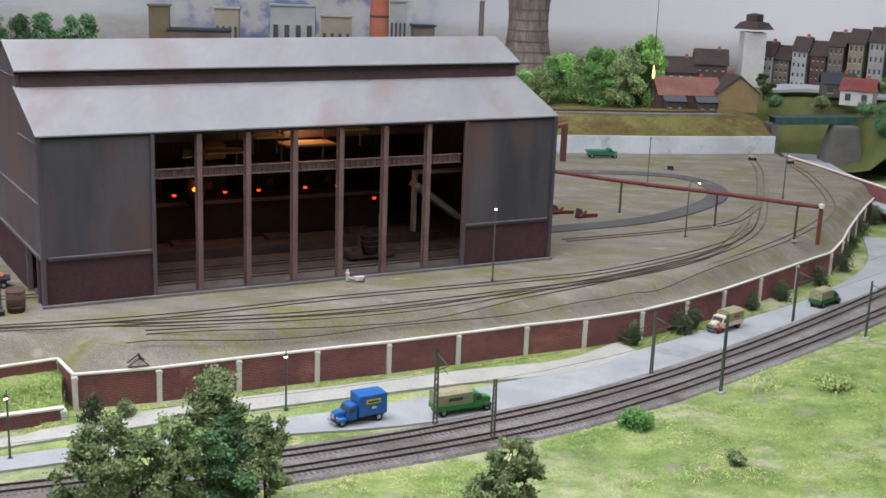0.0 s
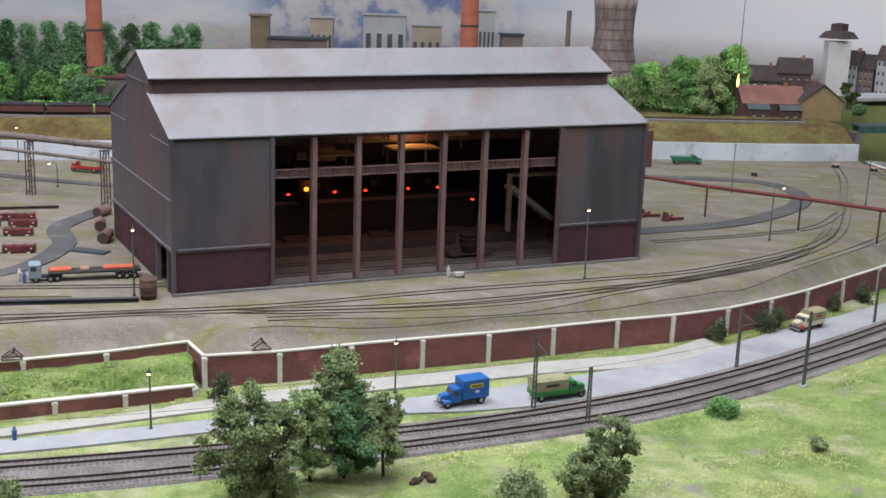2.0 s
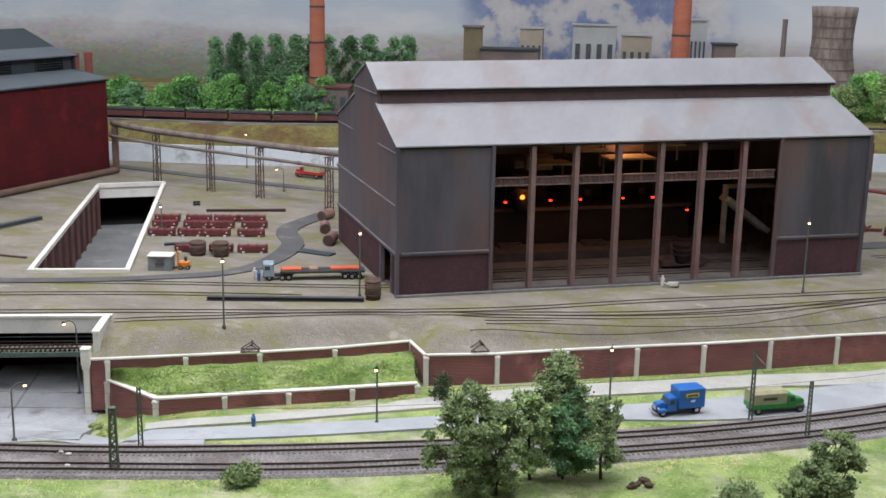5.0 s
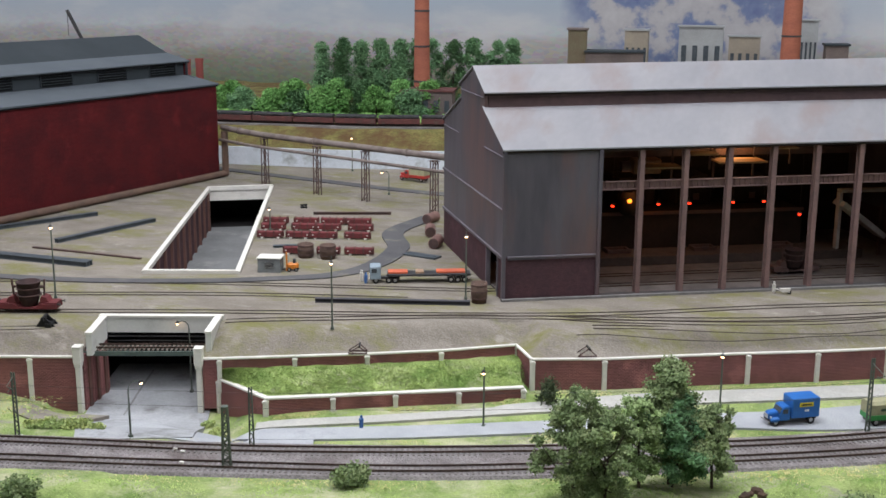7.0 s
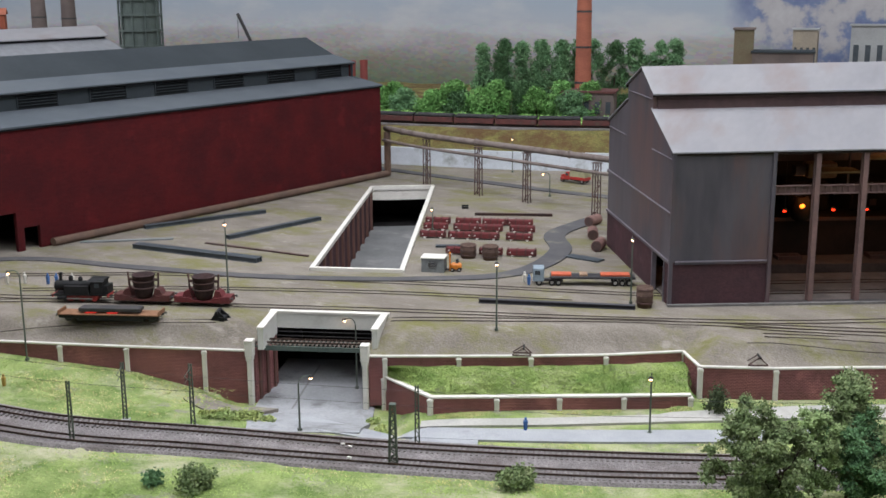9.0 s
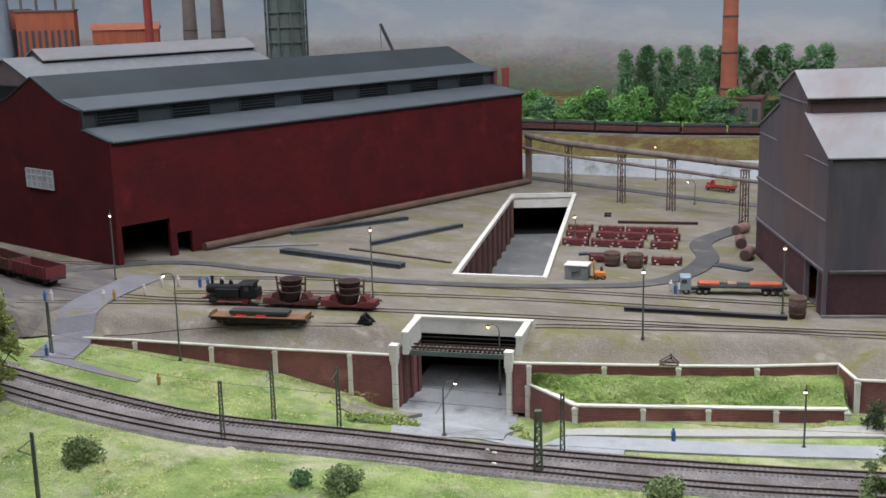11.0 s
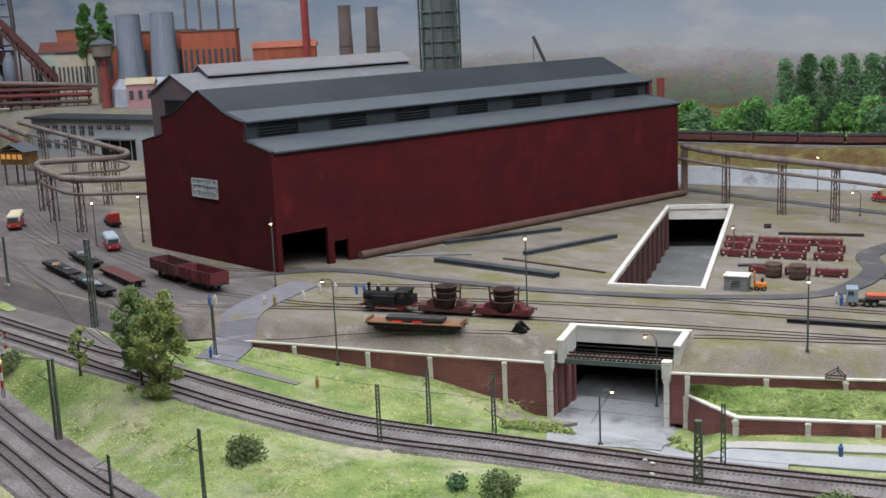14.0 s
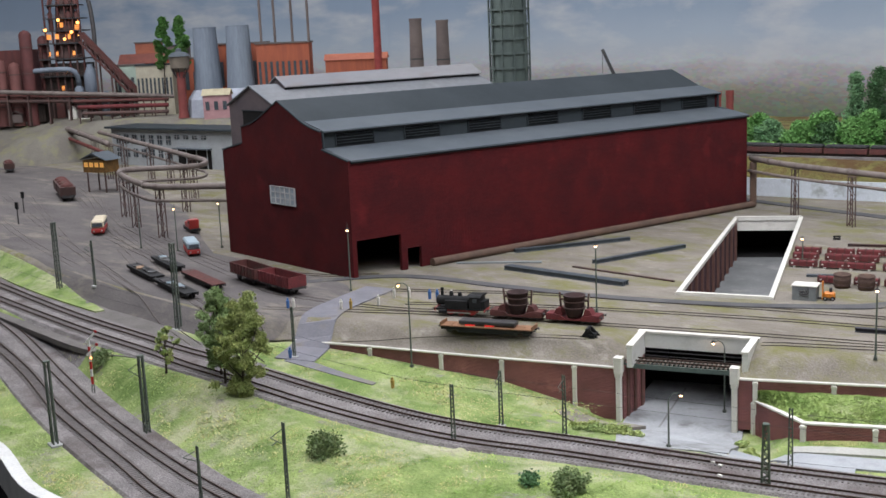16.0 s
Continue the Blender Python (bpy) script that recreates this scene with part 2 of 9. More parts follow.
def strip(left, right, thick, bm=None):
    """A band between two lines, with thickness downwards."""
    out = bm or bmesh.new()
    rows = [[out.verts.new(p) for p in (l, r, r - Vector((0, 0, thick)), l - Vector((0, 0, thick)))] for l, r in zip(left, right)]
    for a, b in zip(rows, rows[1:]):
        for i in range(4):
            out.faces.new((a[i], b[i], b[(i + 1) % 4], a[(i + 1) % 4]))
    out.faces.new(rows[0])
    out.faces.new(list(reversed(rows[-1])))
    bmesh.ops.recalc_face_normals(out, faces=out.faces[:])
    return out


def tube(line, r, sides=12, bm=None):
    """A round pipe along a line, in one skin."""
    out = bm or bmesh.new()
    rings = []
    for i, p in enumerate(line):
        d = (line[min(i + 1, len(line) - 1)] - line[max(i - 1, 0)]).normalized()
        a = d.cross(Vector((0, 0, 1))).normalized()
        b = a.cross(d)
        rings.append([out.verts.new(p + (a * math.cos(2 * math.pi * k / sides) + b * math.sin(2 * math.pi * k / sides)) * r) for k in range(sides)])
    for a, b in zip(rings, rings[1:]):
        for k in range(sides):
            out.faces.new((a[k], b[k], b[(k + 1) % sides], a[(k + 1) % sides]))
    out.faces.new(rings[0])
    out.faces.new(list(reversed(rings[-1])))
    bmesh.ops.recalc_face_normals(out, faces=out.faces[:])
    return out


def smooth(a, b, x):
    t = min(1.0, max(0.0, (x - a) / (b - a)))
    return t * t * (3 - 2 * t)

from mathutils import geometry

# ---- the lie of the land ----
WALL_Z = -0.03
WALL_EAST = [(-0.472, 1.424), (-0.372, 1.461), (-0.275, 1.511), (-0.173, 1.560), (-0.074, 1.605), (0.027, 1.657), (0.132, 1.713), (0.227, 1.757), (0.326, 1.817),
             (0.413, 1.890), (0.493, 1.966), (0.582, 2.063), (0.680, 2.172), (0.780, 2.281), (0.840, 2.395), (0.889, 2.507), (0.953, 2.643), (1.020, 2.780), (1.104, 2.940), (1.060, 3.180), (1.000, 3.360)]
WALL_GARDEN = [(-0.909, 1.272), (-0.809, 1.319), (-0.712, 1.365), (-0.613, 1.417), (-0.512, 1.483)]
WALL_WEST = [(-1.668, 1.023), (-1.526, 1.072), (-1.396, 1.112), (-1.292, 1.145), (-1.176, 1.186), (-1.106, 1.209)]
EDGE = ([(x, y, WALL_Z) for x, y in reversed(WALL_EAST)] + [(x, y, WALL_Z) for x, y in reversed(WALL_GARDEN)] + [(-0.935, 1.262, WALL_Z), (-0.962, 1.352, 0.0), (-1.122, 1.296, 0.0)]
        + [(x, y, WALL_Z) for x, y in reversed(WALL_WEST)] + [(-1.78, 0.945, -0.039), (-2.2, 0.965, -0.039), (-2.7, 1.03, -0.039), (-4.6, 1.3, -0.039), (-7.2, 1.7, -0.039)])
TRACK_A = [(0.98, 2.31), (0.859, 2.171), (0.652, 1.945), (0.469, 1.758), (0.310, 1.612), (0.135, 1.479), (-0.119, 1.332), (-0.453, 1.190), (-0.768, 1.081), (-1.095, 1.000), (-1.295, 0.930), (-1.52, 0.880), (-1.733, 0.867), (-1.908, 0.875), (-2.222, 0.895), (-2.7, 0.955), (-3.55, 1.075)]
TRACK_B = [(0.93, 2.16), (0.810, 2.036), (0.615, 1.838), (0.450, 1.679), (0.299, 1.544), (0.131, 1.417), (-0.114, 1.283), (-0.502, 1.108), (-0.838, 1.008), (-1.060, 0.950), (-1.249, 0.888), (-1.45, 0.835), (-1.656, 0.813), (-1.814, 0.823), (-2.118, 0.840), (-2.7, 0.900), (-3.55, 1.02)]
TRACK_N = [(-3.55, 0.965), (-2.75, 0.86), (-2.30, 0.80), (-1.93, 0.715), (-1.687, 0.655), (-1.45, 0.605), (-1.251, 0.577), (-0.95, 0.56)]
TRACK_M = [(-3.55, 0.905), (-2.75, 0.80), (-2.10, 0.705), (-1.78, 0.625), (-1.495, 0.562), (-1.321, 0.526), (-1.0, 0.50)]


def main_z(x):
    """Height of the main line's sleepers: level, then climbing to the yard in the west."""
    return -0.080 + 0.048 * smooth(-1.10, -1.68, x)


def near_z(x):
    return -0.078 + 0.034 * smooth(-1.75, -2.4, x)


def line_y(line, x):
    pts = sorted((p[0], p[1]) for p in line)
    return float(np.interp(x, [p[0] for p in pts], [p[1] for p in pts]))


def seg_dist(x, y, a, b):
    ax, ay, bx, by = a[0], a[1], b[0], b[1]
    t = ((x - ax) * (bx - ax) + (y - ay) * (by - ay)) / ((bx - ax) ** 2 + (by - ay) ** 2)
    t = min(1.0, max(0.0, t))
    return math.hypot(x - ax - t * (bx - ax), y - ay - t * (by - ay))


def yard_z(x, y):
    """Height of the yard's ground: level, dipping a little to its edge."""
    best, h = 1e9, 0.0
    for a, b in zip(EDGE, EDGE[1:]):
        d = seg_dist(x, y, a, b)
        if d < best:
            k = (b[0] - a[0]) ** 2 + (b[1] - a[1]) ** 2
            t = min(1.0, max(0.0, ((x - a[0]) * (b[0] - a[0]) + (y - a[1]) * (b[1] - a[1])) / k))
            best, h = d, a[2] + (b[2] - a[2]) * t
    return h * (1 - smooth(0.0, 0.042, best)) if best < 0.042 else 0.0


def surf_z(x, y):
    """The ground one stands on: yard, or the lower land south of the yard's west edge."""
    if x < -1.668 and y < float(np.interp(x, [-7.2, -4.6, -2.7, -2.2, -1.78, -1.668], [1.7, 1.3, 1.03, 0.965, 0.945, 1.023])):
        return low_z(x, y)
    if -1.668 <= x < -1.12 and y < line_y(WALL_WEST, x):
        return low_z(x, y)
    return yard_z(x, y)


def rough_noise(x, y, s, seed=0.0):
    return noise.noise((x * s + seed, y * s - seed, seed * 1.7))


def low_z(x, y):
    """Height of the lower ground: road, verges, banks."""
    z = main_z(x) - 0.004
    ya, yb = line_y(TRACK_A, x), line_y(TRACK_B, x)
    z -= 0.034 * math.exp(-((x + 1.0 + (y - 1.2) * 0.3) / 0.15) ** 2) * smooth(1.06, 1.2, y)
    if -1.7 < x < -1.08 and y > ya + 0.04:
        wy = line_y(WALL_WEST, x)
        foot = float(np.interp(x, [-1.68, -1.5, -1.4, -1.29, -1.18, -1.1], [-0.034, -0.050, -0.060, -0.070, -0.098, -0.116]))
        z += (foot - z) * smooth(ya + 0.05, wy, y)
    if -1.3 < x < -0.8 and y > 1.10:
        d = min(seg_dist(x, y, (-0.93, 1.075), (-0.98, 1.17)), seg_dist(x, y, (-0.98, 1.17), (-1.03, 1.28)), seg_dist(x, y, (-1.03, 1.28), (-1.09, 1.44)))
        z += (min(z, -0.0838 - 0.033 * smooth(1.06, 1.2, y)) - z) * smooth(0.165, 0.118, d)
    if x > -0.5 and y > ya:
        z += 0.004 * smooth(ya + 0.12, ya + 0.2, y)
    if y < yb - 0.02:
        s = yb - 0.02 - y
        if x < -0.9:
            k = smooth(-0.75, -1.15, x)
            yn = line_y(TRACK_N, x)
            span = max(0.03, yb - yn - 0.05)
            down = (near_z(x) - 0.004) - z
            hump = 0.012 * math.sin(min(1.0, s / span) * math.pi)
            west = z + down * smooth(0.0, span, s) + hump * (0.4 + 0.6 * smooth(-1.9, -1.4, x))
            east = z + 0.012 * smooth(0, 0.1, s) + 0.008 * rough_noise(x, y, 5)
            z = west * k + east * (1 - k)
        else:
            z += 0.012 * smooth(0, 0.12, s) + (0.010 * rough_noise(x, y, 5) + 0.006 * rough_noise(x, y, 14, 3)) * smooth(0, 0.08, s)
            z += 0.02 * smooth(0.2, 0.75, x) * smooth(0.0, 0.3, s)
    return z


def front_y(x):
    """The layout's front edge."""
    return 0.30 + 0.145 * smooth(-1.15, -1.42, x) + 0.055 * smooth(-1.48, -1.75, x) + 0.16 * smooth(-1.75, -2.4, x)


def lower_ground():
    bm = bmesh.new()
    nx, ny = 330, 130
    rows = []
    for i in range(nx + 1):
        x = -3.6 + 5.7 * i / nx
        y0 = front_y(x)
        y1 = max(1.35, (line_y(WALL_EAST, x) if x < 1.0 else 2.95) + 0.03) if x > -0.5 else (1.38 if x > -1.16 else (line_y(WALL_WEST, x) + 0.02 if x > -1.66 else 1.10 + 0.15 * smooth(-2.6, -3.6, x)))
        if x > 0.99:
            y1 = 3.6
        row = []
        for j in range(ny + 1):
            y = y0 + (y1 - y0) * j / ny
            row.append(bm.verts.new((x, y, low_z(x, y))))
        rows.append(row)
    for a, b in zip(rows, rows[1:]):
        for j in range(ny):
            bm.faces.new((a[j], b[j], b[j + 1], a[j + 1]))
    ob = part("ground", bm, GRASS, smooth=True)
    return tagged(ob, "uneven grassy model ground in fresh and straw green", "ground", kind="structure")


lower_ground()


def fascia():
    bm = bmesh.new()
    xs = [-3.6 + 5.7 * i / 160 for i in range(161)]
    line = [Vector((x, front_y(x) - 0.004, low_z(x, front_y(x)) + 0.006)) for x in xs]
    strip(sides_of(line, 0.003), sides_of(line, -0.016), 0.05, bm)
    ob = part("layout_edge", bm, mat("white_edge_board", (0.7, 0.7, 0.68), (0.62, 0.62, 0.6), 0.5, bump=0.05))
    tagged(ob, "white board along the front edge of the layout", "edging", kind="structure")


fascia()

# the pit's corners: front left, front right, back right, back left
PIT = [(-1.222, 1.566), (-1.067, 1.618), (-1.406, 2.420), (-1.537, 2.342)]


def in_poly(x, y, poly):
    out = False
    for (ax, ay), (bx, by) in zip(poly, poly[1:] + poly[:1]):
        if (ay > y) != (by > y) and x < ax + (y - ay) / (by - ay) * (bx - ax):
            out = not out
    return out


def yard():
    rim = [(x, y) for x, y, _ in EDGE]
    outline = rim + [(-7.2, 6.0), (0.98, 6.0), (0.98, 3.48)]
    pts = []
    for a, b in zip(rim, rim[1:]):
        k = max(1, int(math.hypot(b[0] - a[0], b[1] - a[1]) / 0.03))
        pts += [(a[0] + (b[0] - a[0]) * i / k, a[1] + (b[1] - a[1]) * i / k) for i in range(k)]
    ring = pts + outline[len(rim) - 1:]
    n, m = len(ring), len(PIT)
    edges = [(i, (i + 1) % n) for i in range(n)] + [(n + i, n + (i + 1) % m) for i in range(m)]
    inner = []
    for d in (0.01, 0.02, 0.03, 0.042):
        inner += [(p.x, p.y) for p in sides_of([Vector((*p, 0)) for p in pts], -d)]
    inner = [p for p in inner if in_poly(p[0], p[1], outline) and not in_poly(p[0], p[1], PIT)]
    verts, _, tris, _, _, _ = geometry.delaunay_2d_cdt([Vector(p) for p in ring + list(PIT) + inner], edges, [], 0, 1e-5)
    bm = bmesh.new()
    vs = [bm.verts.new((v.x, v.y, yard_z(v.x, v.y) if v.y < 3.4 else 0.0)) for v in verts]
    for t in tris:
        c = sum((verts[i] for i in t), Vector((0, 0))) / 3
        if in_poly(c.x, c.y, outline) and not in_poly(c.x, c.y, PIT):
            bm.faces.new([vs[i] for i in t])
    bmesh.ops.recalc_face_normals(bm, faces=bm.faces[:])
    ob = part("yard_ground", bm, YARD, smooth=True)
    tagged(ob, "brown packed dirt of the works yard with green patches", "ground", kind="structure")


yard()


def retaining_wall(name, pts, base_z, label, top=WALL_Z, posts=True, skip_last=False):
    """Brick panels between pale posts, under a pale coping."""
    root = thing(name, label, "wall", kind="structure")
    line = [Vector((x, y, 0)) for x, y in pts]
    for i, (a, b) in enumerate(zip(line, line[1:])):
        d = b - a
        ang = math.degrees(math.atan2(d.y, d.x))
        z0 = min(base_z(*a.xy), base_z(*b.xy)) - 0.02
        m = pose(a.x, a.y, 0, 0, 0, ang)
        bm = box(d.length, 0.006, top - 0.0035 - z0, (d.length / 2, 0.001, z0))
        p = part("brick_panel", bm, BRICK, root)
        p.matrix_world = m
        bm = box(d.length + 0.002, 0.0085, 0.0034, (d.length / 2, 0, top - 0.0035), bevel=0.0007)
        p = part("coping", bm, COPING, root)
        p.matrix_world = m
    if posts:
        for i, a in enumerate(line[:-1] if skip_last else line):
            d = (line[min(i + 1, len(line) - 1)] - line[max(i - 1, 0)]).normalized()
            z0 = base_z(*a.xy) - 0.015
            bm = box(0.0070, 0.0115, top - 0.004 - z0, (0, 0, z0), bevel=0.0006)
            box(0.0085, 0.0130, 0.0025, (0, 0, top - 0.0080), bm)
            p = part("post", bm, COPING, root)
            p.matrix_world = pose(a.x, a.y, 0, 0, 0, math.degrees(math.atan2(d.y, d.x)))
    return root


retaining_wall("retaining_wall", WALL_EAST, low_z, "dark red brick yard wall with pale concrete posts and coping")
retaining_wall("retaining_wall", WALL_WEST, low_z, "dark red brick wall beside a grassy bank, pale coping", skip_last=True)
GARDEN_LOW = [(-0.909, 1.272), (-0.807, 1.222), (-0.723, 1.263), (-0.643, 1.303), (-0.561, 1.344), (-0.476, 1.387)]
retaining_wall("retaining_wall", WALL_GARDEN, lambda x, y: -0.07, "red brick wall behind a raised lawn, pale coping")
retaining_wall("retaining_wall", [(-0.512, 1.483), (-0.472, 1.424)], lambda x, y: -0.08, "short red brick wall end with pale coping", posts=False)
retaining_wall("retaining_wall", [(-0.931, 1.263), (-0.909, 1.272)], lambda x, y: -0.09, "short red brick wall beside the underpass, pale coping", posts=False)
retaining_wall("retaining_wall", GARDEN_LOW, low_z, "low red brick wall round a raised lawn, pale coping", top=-0.062)


def lawn():
    bm = bmesh.new()
    n = 40
    rows = []
    for i in range(n + 1):
        t = i / n
        b = Vector((-0.905 + 0.395 * t, 1.274 + 0.205 * t, 0))
        f = Vector((*np.array([np.interp(t, [0, 0.25, 1], [-0.905, -0.807, -0.478]), np.interp(t, [0, 0.25, 1], [1.272, 1.226, 1.392])]), 0))
        row = []
        for j in range(13):
            p = f.lerp(b, j / 12)
            row.append(bm.verts.new((p.x, p.y, -0.064 + 0.016 * smooth(0, 1, j / 12) + 0.003 * rough_noise(p.x, p.y, 30) + 0.004 * math.sin(math.pi * j / 12))))
        rows.append(row)
    for a, b in zip(rows, rows[1:]):
        for j in range(12):
            bm.faces.new((a[j], b[j], b[j + 1], a[j + 1]))
    ob = part("lawn", bm, GRASS, smooth=True)
    tagged(ob, "raised rough green grass bed behind low wall", "lawn", kind="structure")


lawn()


def band(name, pts, width, zfun, material, label, category, thick=0.01, lift=0.003, kind="structure"):
    line = spline([Vector((x, y, 0)) for x, y in pts], 0.02)
    w = width if callable(width) else (lambda t: width)
    ls = [Vector((p.x, p.y, 0)) for p in line]
    n = len(ls) - 1
    left = [q for q in sides_of(ls, 1.0)]
    l = [p + (q - p) * (w(i / n) / 2) for i, (p, q) in enumerate(zip(ls, left))]
    r = [p - (q - p) * (w(i / n) / 2) for i, (p, q) in enumerate(zip(ls, left))]
    for q in l + r:
        q.z = zfun(q.x, q.y) + lift
    for a, p, b in zip(l, ls, r):
        zc = zfun(p.x, p.y) + lift
        a.z, b.z = max(a.z, zc - 0.004), max(b.z, zc - 0.004)
    bm = strip(l, r, thick)
    ob = part(name, bm, material)
    return tagged(ob, label, category, kind=kind)


GAUGE = 0.0165


def track(pts, zfun, label, ballast=True, sleepers=True, rail_h=0.0025, width=0.042, half=0.0006, metal=None):
    """A railway line: ballast bed, sleepers, and two rails."""
    root = thing("railway_track", label, "track", kind="structure")
    line = spline([Vector((x, y, 0)) for x, y in pts], 0.03)
    for p in line:
        p.z = zfun(p.x, p.y)
    if ballast:
        bm = strip(sides_of(line, width / 2), sides_of(line, -width / 2), 0.02)
        part("ballast", bm, BALLAST, root)
    up = Vector((0, 0, 0.0012))
    if sleepers:
        bm = bmesh.new()
        acc = 0.0
        for a, b in zip(line, line[1:]):
            d = b - a
            ang = math.degrees(math.atan2(d.y, d.x))
            while acc < d.length:
                p = a + d * (acc / d.length)
                box(0.003, 0.030, 0.0016, (p.x, p.y, p.z - 0.0009), bm, turn=ang)
                acc += 0.0072
            acc -= d.length
        ob = part("sleepers", bm, SLEEPER, root)
        ob["kind"] = "stuff"
    for s in (1, -1):
        c = [p + up for p in sides_of(line, s * GAUGE / 2)]
        hi = [p + Vector((0, 0, rail_h)) for p in c]
        bm = strip(sides_of(hi, half), sides_of(hi, -half), rail_h)
        part("rail", bm, metal or RAIL, root)
    return root


def ballast_bed(centre, zfun, width, label):
    """A shared bed under two tracks, with sloping shoulders."""
    line = spline([Vector((x, y, 0)) for x, y in centre], 0.03)
    for p in line:
        p.z = zfun(p.x) - 0.0002
    bm = bmesh.new()
    rows = [[bm.verts.new(q + Vector((0, 0, dz))) for q in sides_of(line, o)] for o, dz in ((width / 2 + 0.014, -0.014), (width / 2, 0), (-width / 2, 0), (-width / 2 - 0.014, -0.014))]
    for a, b in zip(rows, rows[1:]):
        for i in range(len(line) - 1):
            bm.faces.new((a[i], b[i], b[i + 1], a[i + 1]))
    bmesh.ops.recalc_face_normals(bm, faces=bm.faces[:])
    tagged(part("ballast", bm, BALLAST), label, "ballast", kind="structure")


ballast_bed([((a[0] + b[0]) / 2, (a[1] + b[1]) / 2) for a, b in zip(TRACK_A, TRACK_B)], main_z, 0.098, "grey-brown stone ballast under the main line")
ballast_bed([(x, (line_y(TRACK_N, x) + line_y(TRACK_M, x)) / 2) for x in (-3.5, -2.7, -2.4, -2.1, -1.9, -1.7, -1.5, -1.3, -1.1, -1.0)], near_z, 0.125, "grey stone ballast under the curved main line")
track(TRACK_A, lambda x, y: main_z(x), "weathered main line track on grey-brown ballast", ballast=False)
track(TRACK_B, lambda x, y: main_z(x), "weathered main line track on grey-brown ballast", ballast=False)
track(TRACK_N, lambda x, y: near_z(x), "curved main line track on grey ballast", ballast=False)
track(TRACK_M, lambda x, y: near_z(x), "curved main line track on grey ballast", ballast=False)

def gravel_fill():
    """Loose grey stone filling the wedge between the two main lines in the west."""
    bm = bmesh.new()
    rows = []
    for i in range(41):
        x = -3.5 + 1.66 * i / 40
        y0, y1 = line_y(TRACK_N, x) + 0.03, line_y(TRACK_B, x) - 0.022
        z0, z1 = near_z(x) - 0.0035, main_z(x) - 0.0035
        rows.append([bm.verts.new((x, y0 + (y1 - y0) * j / 6, max(z0 + (z1 - z0) * smooth(0, 1, j / 6), low_z(x, y0 + (y1 - y0) * j / 6) + 0.001) - 0.02 * smooth(-1.98, -1.84, x))) for j in range(7)])
    for a, b in zip(rows, rows[1:]):
        for j in range(6):
            bm.faces.new((a[j], b[j], b[j + 1], a[j + 1]))
    tagged(part("gravel", bm, BALLAST, smooth=True), "loose grey stone between the two main lines", "gravel", kind="structure")


gravel_fill()

# ---- roads ----
ROAD_EAST = [(1.02, 2.64), (0.93, 2.36), (0.76, 2.12), (0.63, 1.985), (0.478, 1.85), (0.30, 1.685), (0.12, 1.552), (-0.06, 1.448), (-0.24, 1.378), (-0.42, 1.292), (-0.62, 1.20), (-0.78, 1.145), (-0.95, 1.12)]
band("road", ROAD_EAST, lambda t: 0.086 - 0.044 * smooth(0.60, 0.74, t), lambda x, y: low_z(x, y), ASPHALT, "pale grey dusty asphalt road along the railway", "road")
band("underpass_road", [(-0.93, 1.075), (-0.98, 1.17), (-1.03, 1.28), (-1.09, 1.44)], lambda t: 0.155 + 0.027 * smooth(0.0, 0.35, t), lambda x, y: -0.085 - 0.033 * smooth(1.06, 1.2, y), mat("underpass_concrete", (0.36, 0.37, 0.38), (0.29, 0.30, 0.31), 0.9, scale=14, stain=(0.17, 0.17, 0.17), stain_at=0.62, stain_scale=18), "pale concrete road going down into an underpass", "road", lift=0.0035)

band("kerb", [(-0.995, 1.10), (-1.030, 1.195), (-1.068, 1.295), (-1.105, 1.398)], 0.0026, lambda x, y: -0.085 - 0.033 * smooth(1.06, 1.2, y), mat("dark_kerb", (0.24, 0.24, 0.24), (0.19, 0.19, 0.19)), "low dark kerb along the underpass road", "kerb", thick=0.004, lift=0.0045)
band("road_apron", [(-0.985, 1.135), (-0.90, 1.128), (-0.80, 1.120), (-0.70, 1.150)], lambda t: 0.075 - 0.035 * t, lambda x, y: low_z(x, y), ASPHALT, "pale asphalt bend joining the underpass road", "road", lift=0.0026)
band("dirt_patch", [(-1.172, 1.150), (-1.125, 1.138), (-1.075, 1.136), (-1.040, 1.135)], lambda t: 0.040 + 0.045 * t, lambda x, y: low_z(x, y), mat("bare_dirt", (0.27, 0.245, 0.215), (0.20, 0.18, 0.155), 0.95, scale=30, fine=300, bump=0.6, stain=(0.30, 0.31, 0.16), stain_at=0.6, stain_scale=40), "bare grey-brown dirt beside the underpass", "ground", lift=0.0024)


# ---- the room ----
def room():
    plain = mat("dark_room", (0.05, 0.05, 0.055), (0.045, 0.045, 0.05), 0.9, bump=0)
    pale = mat("room_ceiling", (0.5, 0.5, 0.5), (0.48, 0.48, 0.48), 0.9, bump=0)
    part_list = [("floor", box(14, 12, 0.1, (-1.5, 1.5, -1.1)), plain), ("ceiling", box(14, 12, 0.1, (-1.5, 1.5, 2.0)), pale),
                 ("wall_south", box(14, 0.1, 3.1, (-1.5, -2.6, -1.1)), pale), ("wall_east", box(0.1, 12, 3.1, (4.2, 1.5, -1.1)), pale), ("wall_west", box(0.1, 12, 3.1, (-8.0, 1.5, -1.1)), plain), ("wall_north", box(14, 0.1, 3.1, (-1.5, 7.2, -1.1)), plain)]
    for nm, bm, m in part_list:
        tagged(part(nm, bm, m), "plain painted wall of the exhibition room", "wall", kind="structure")


room()
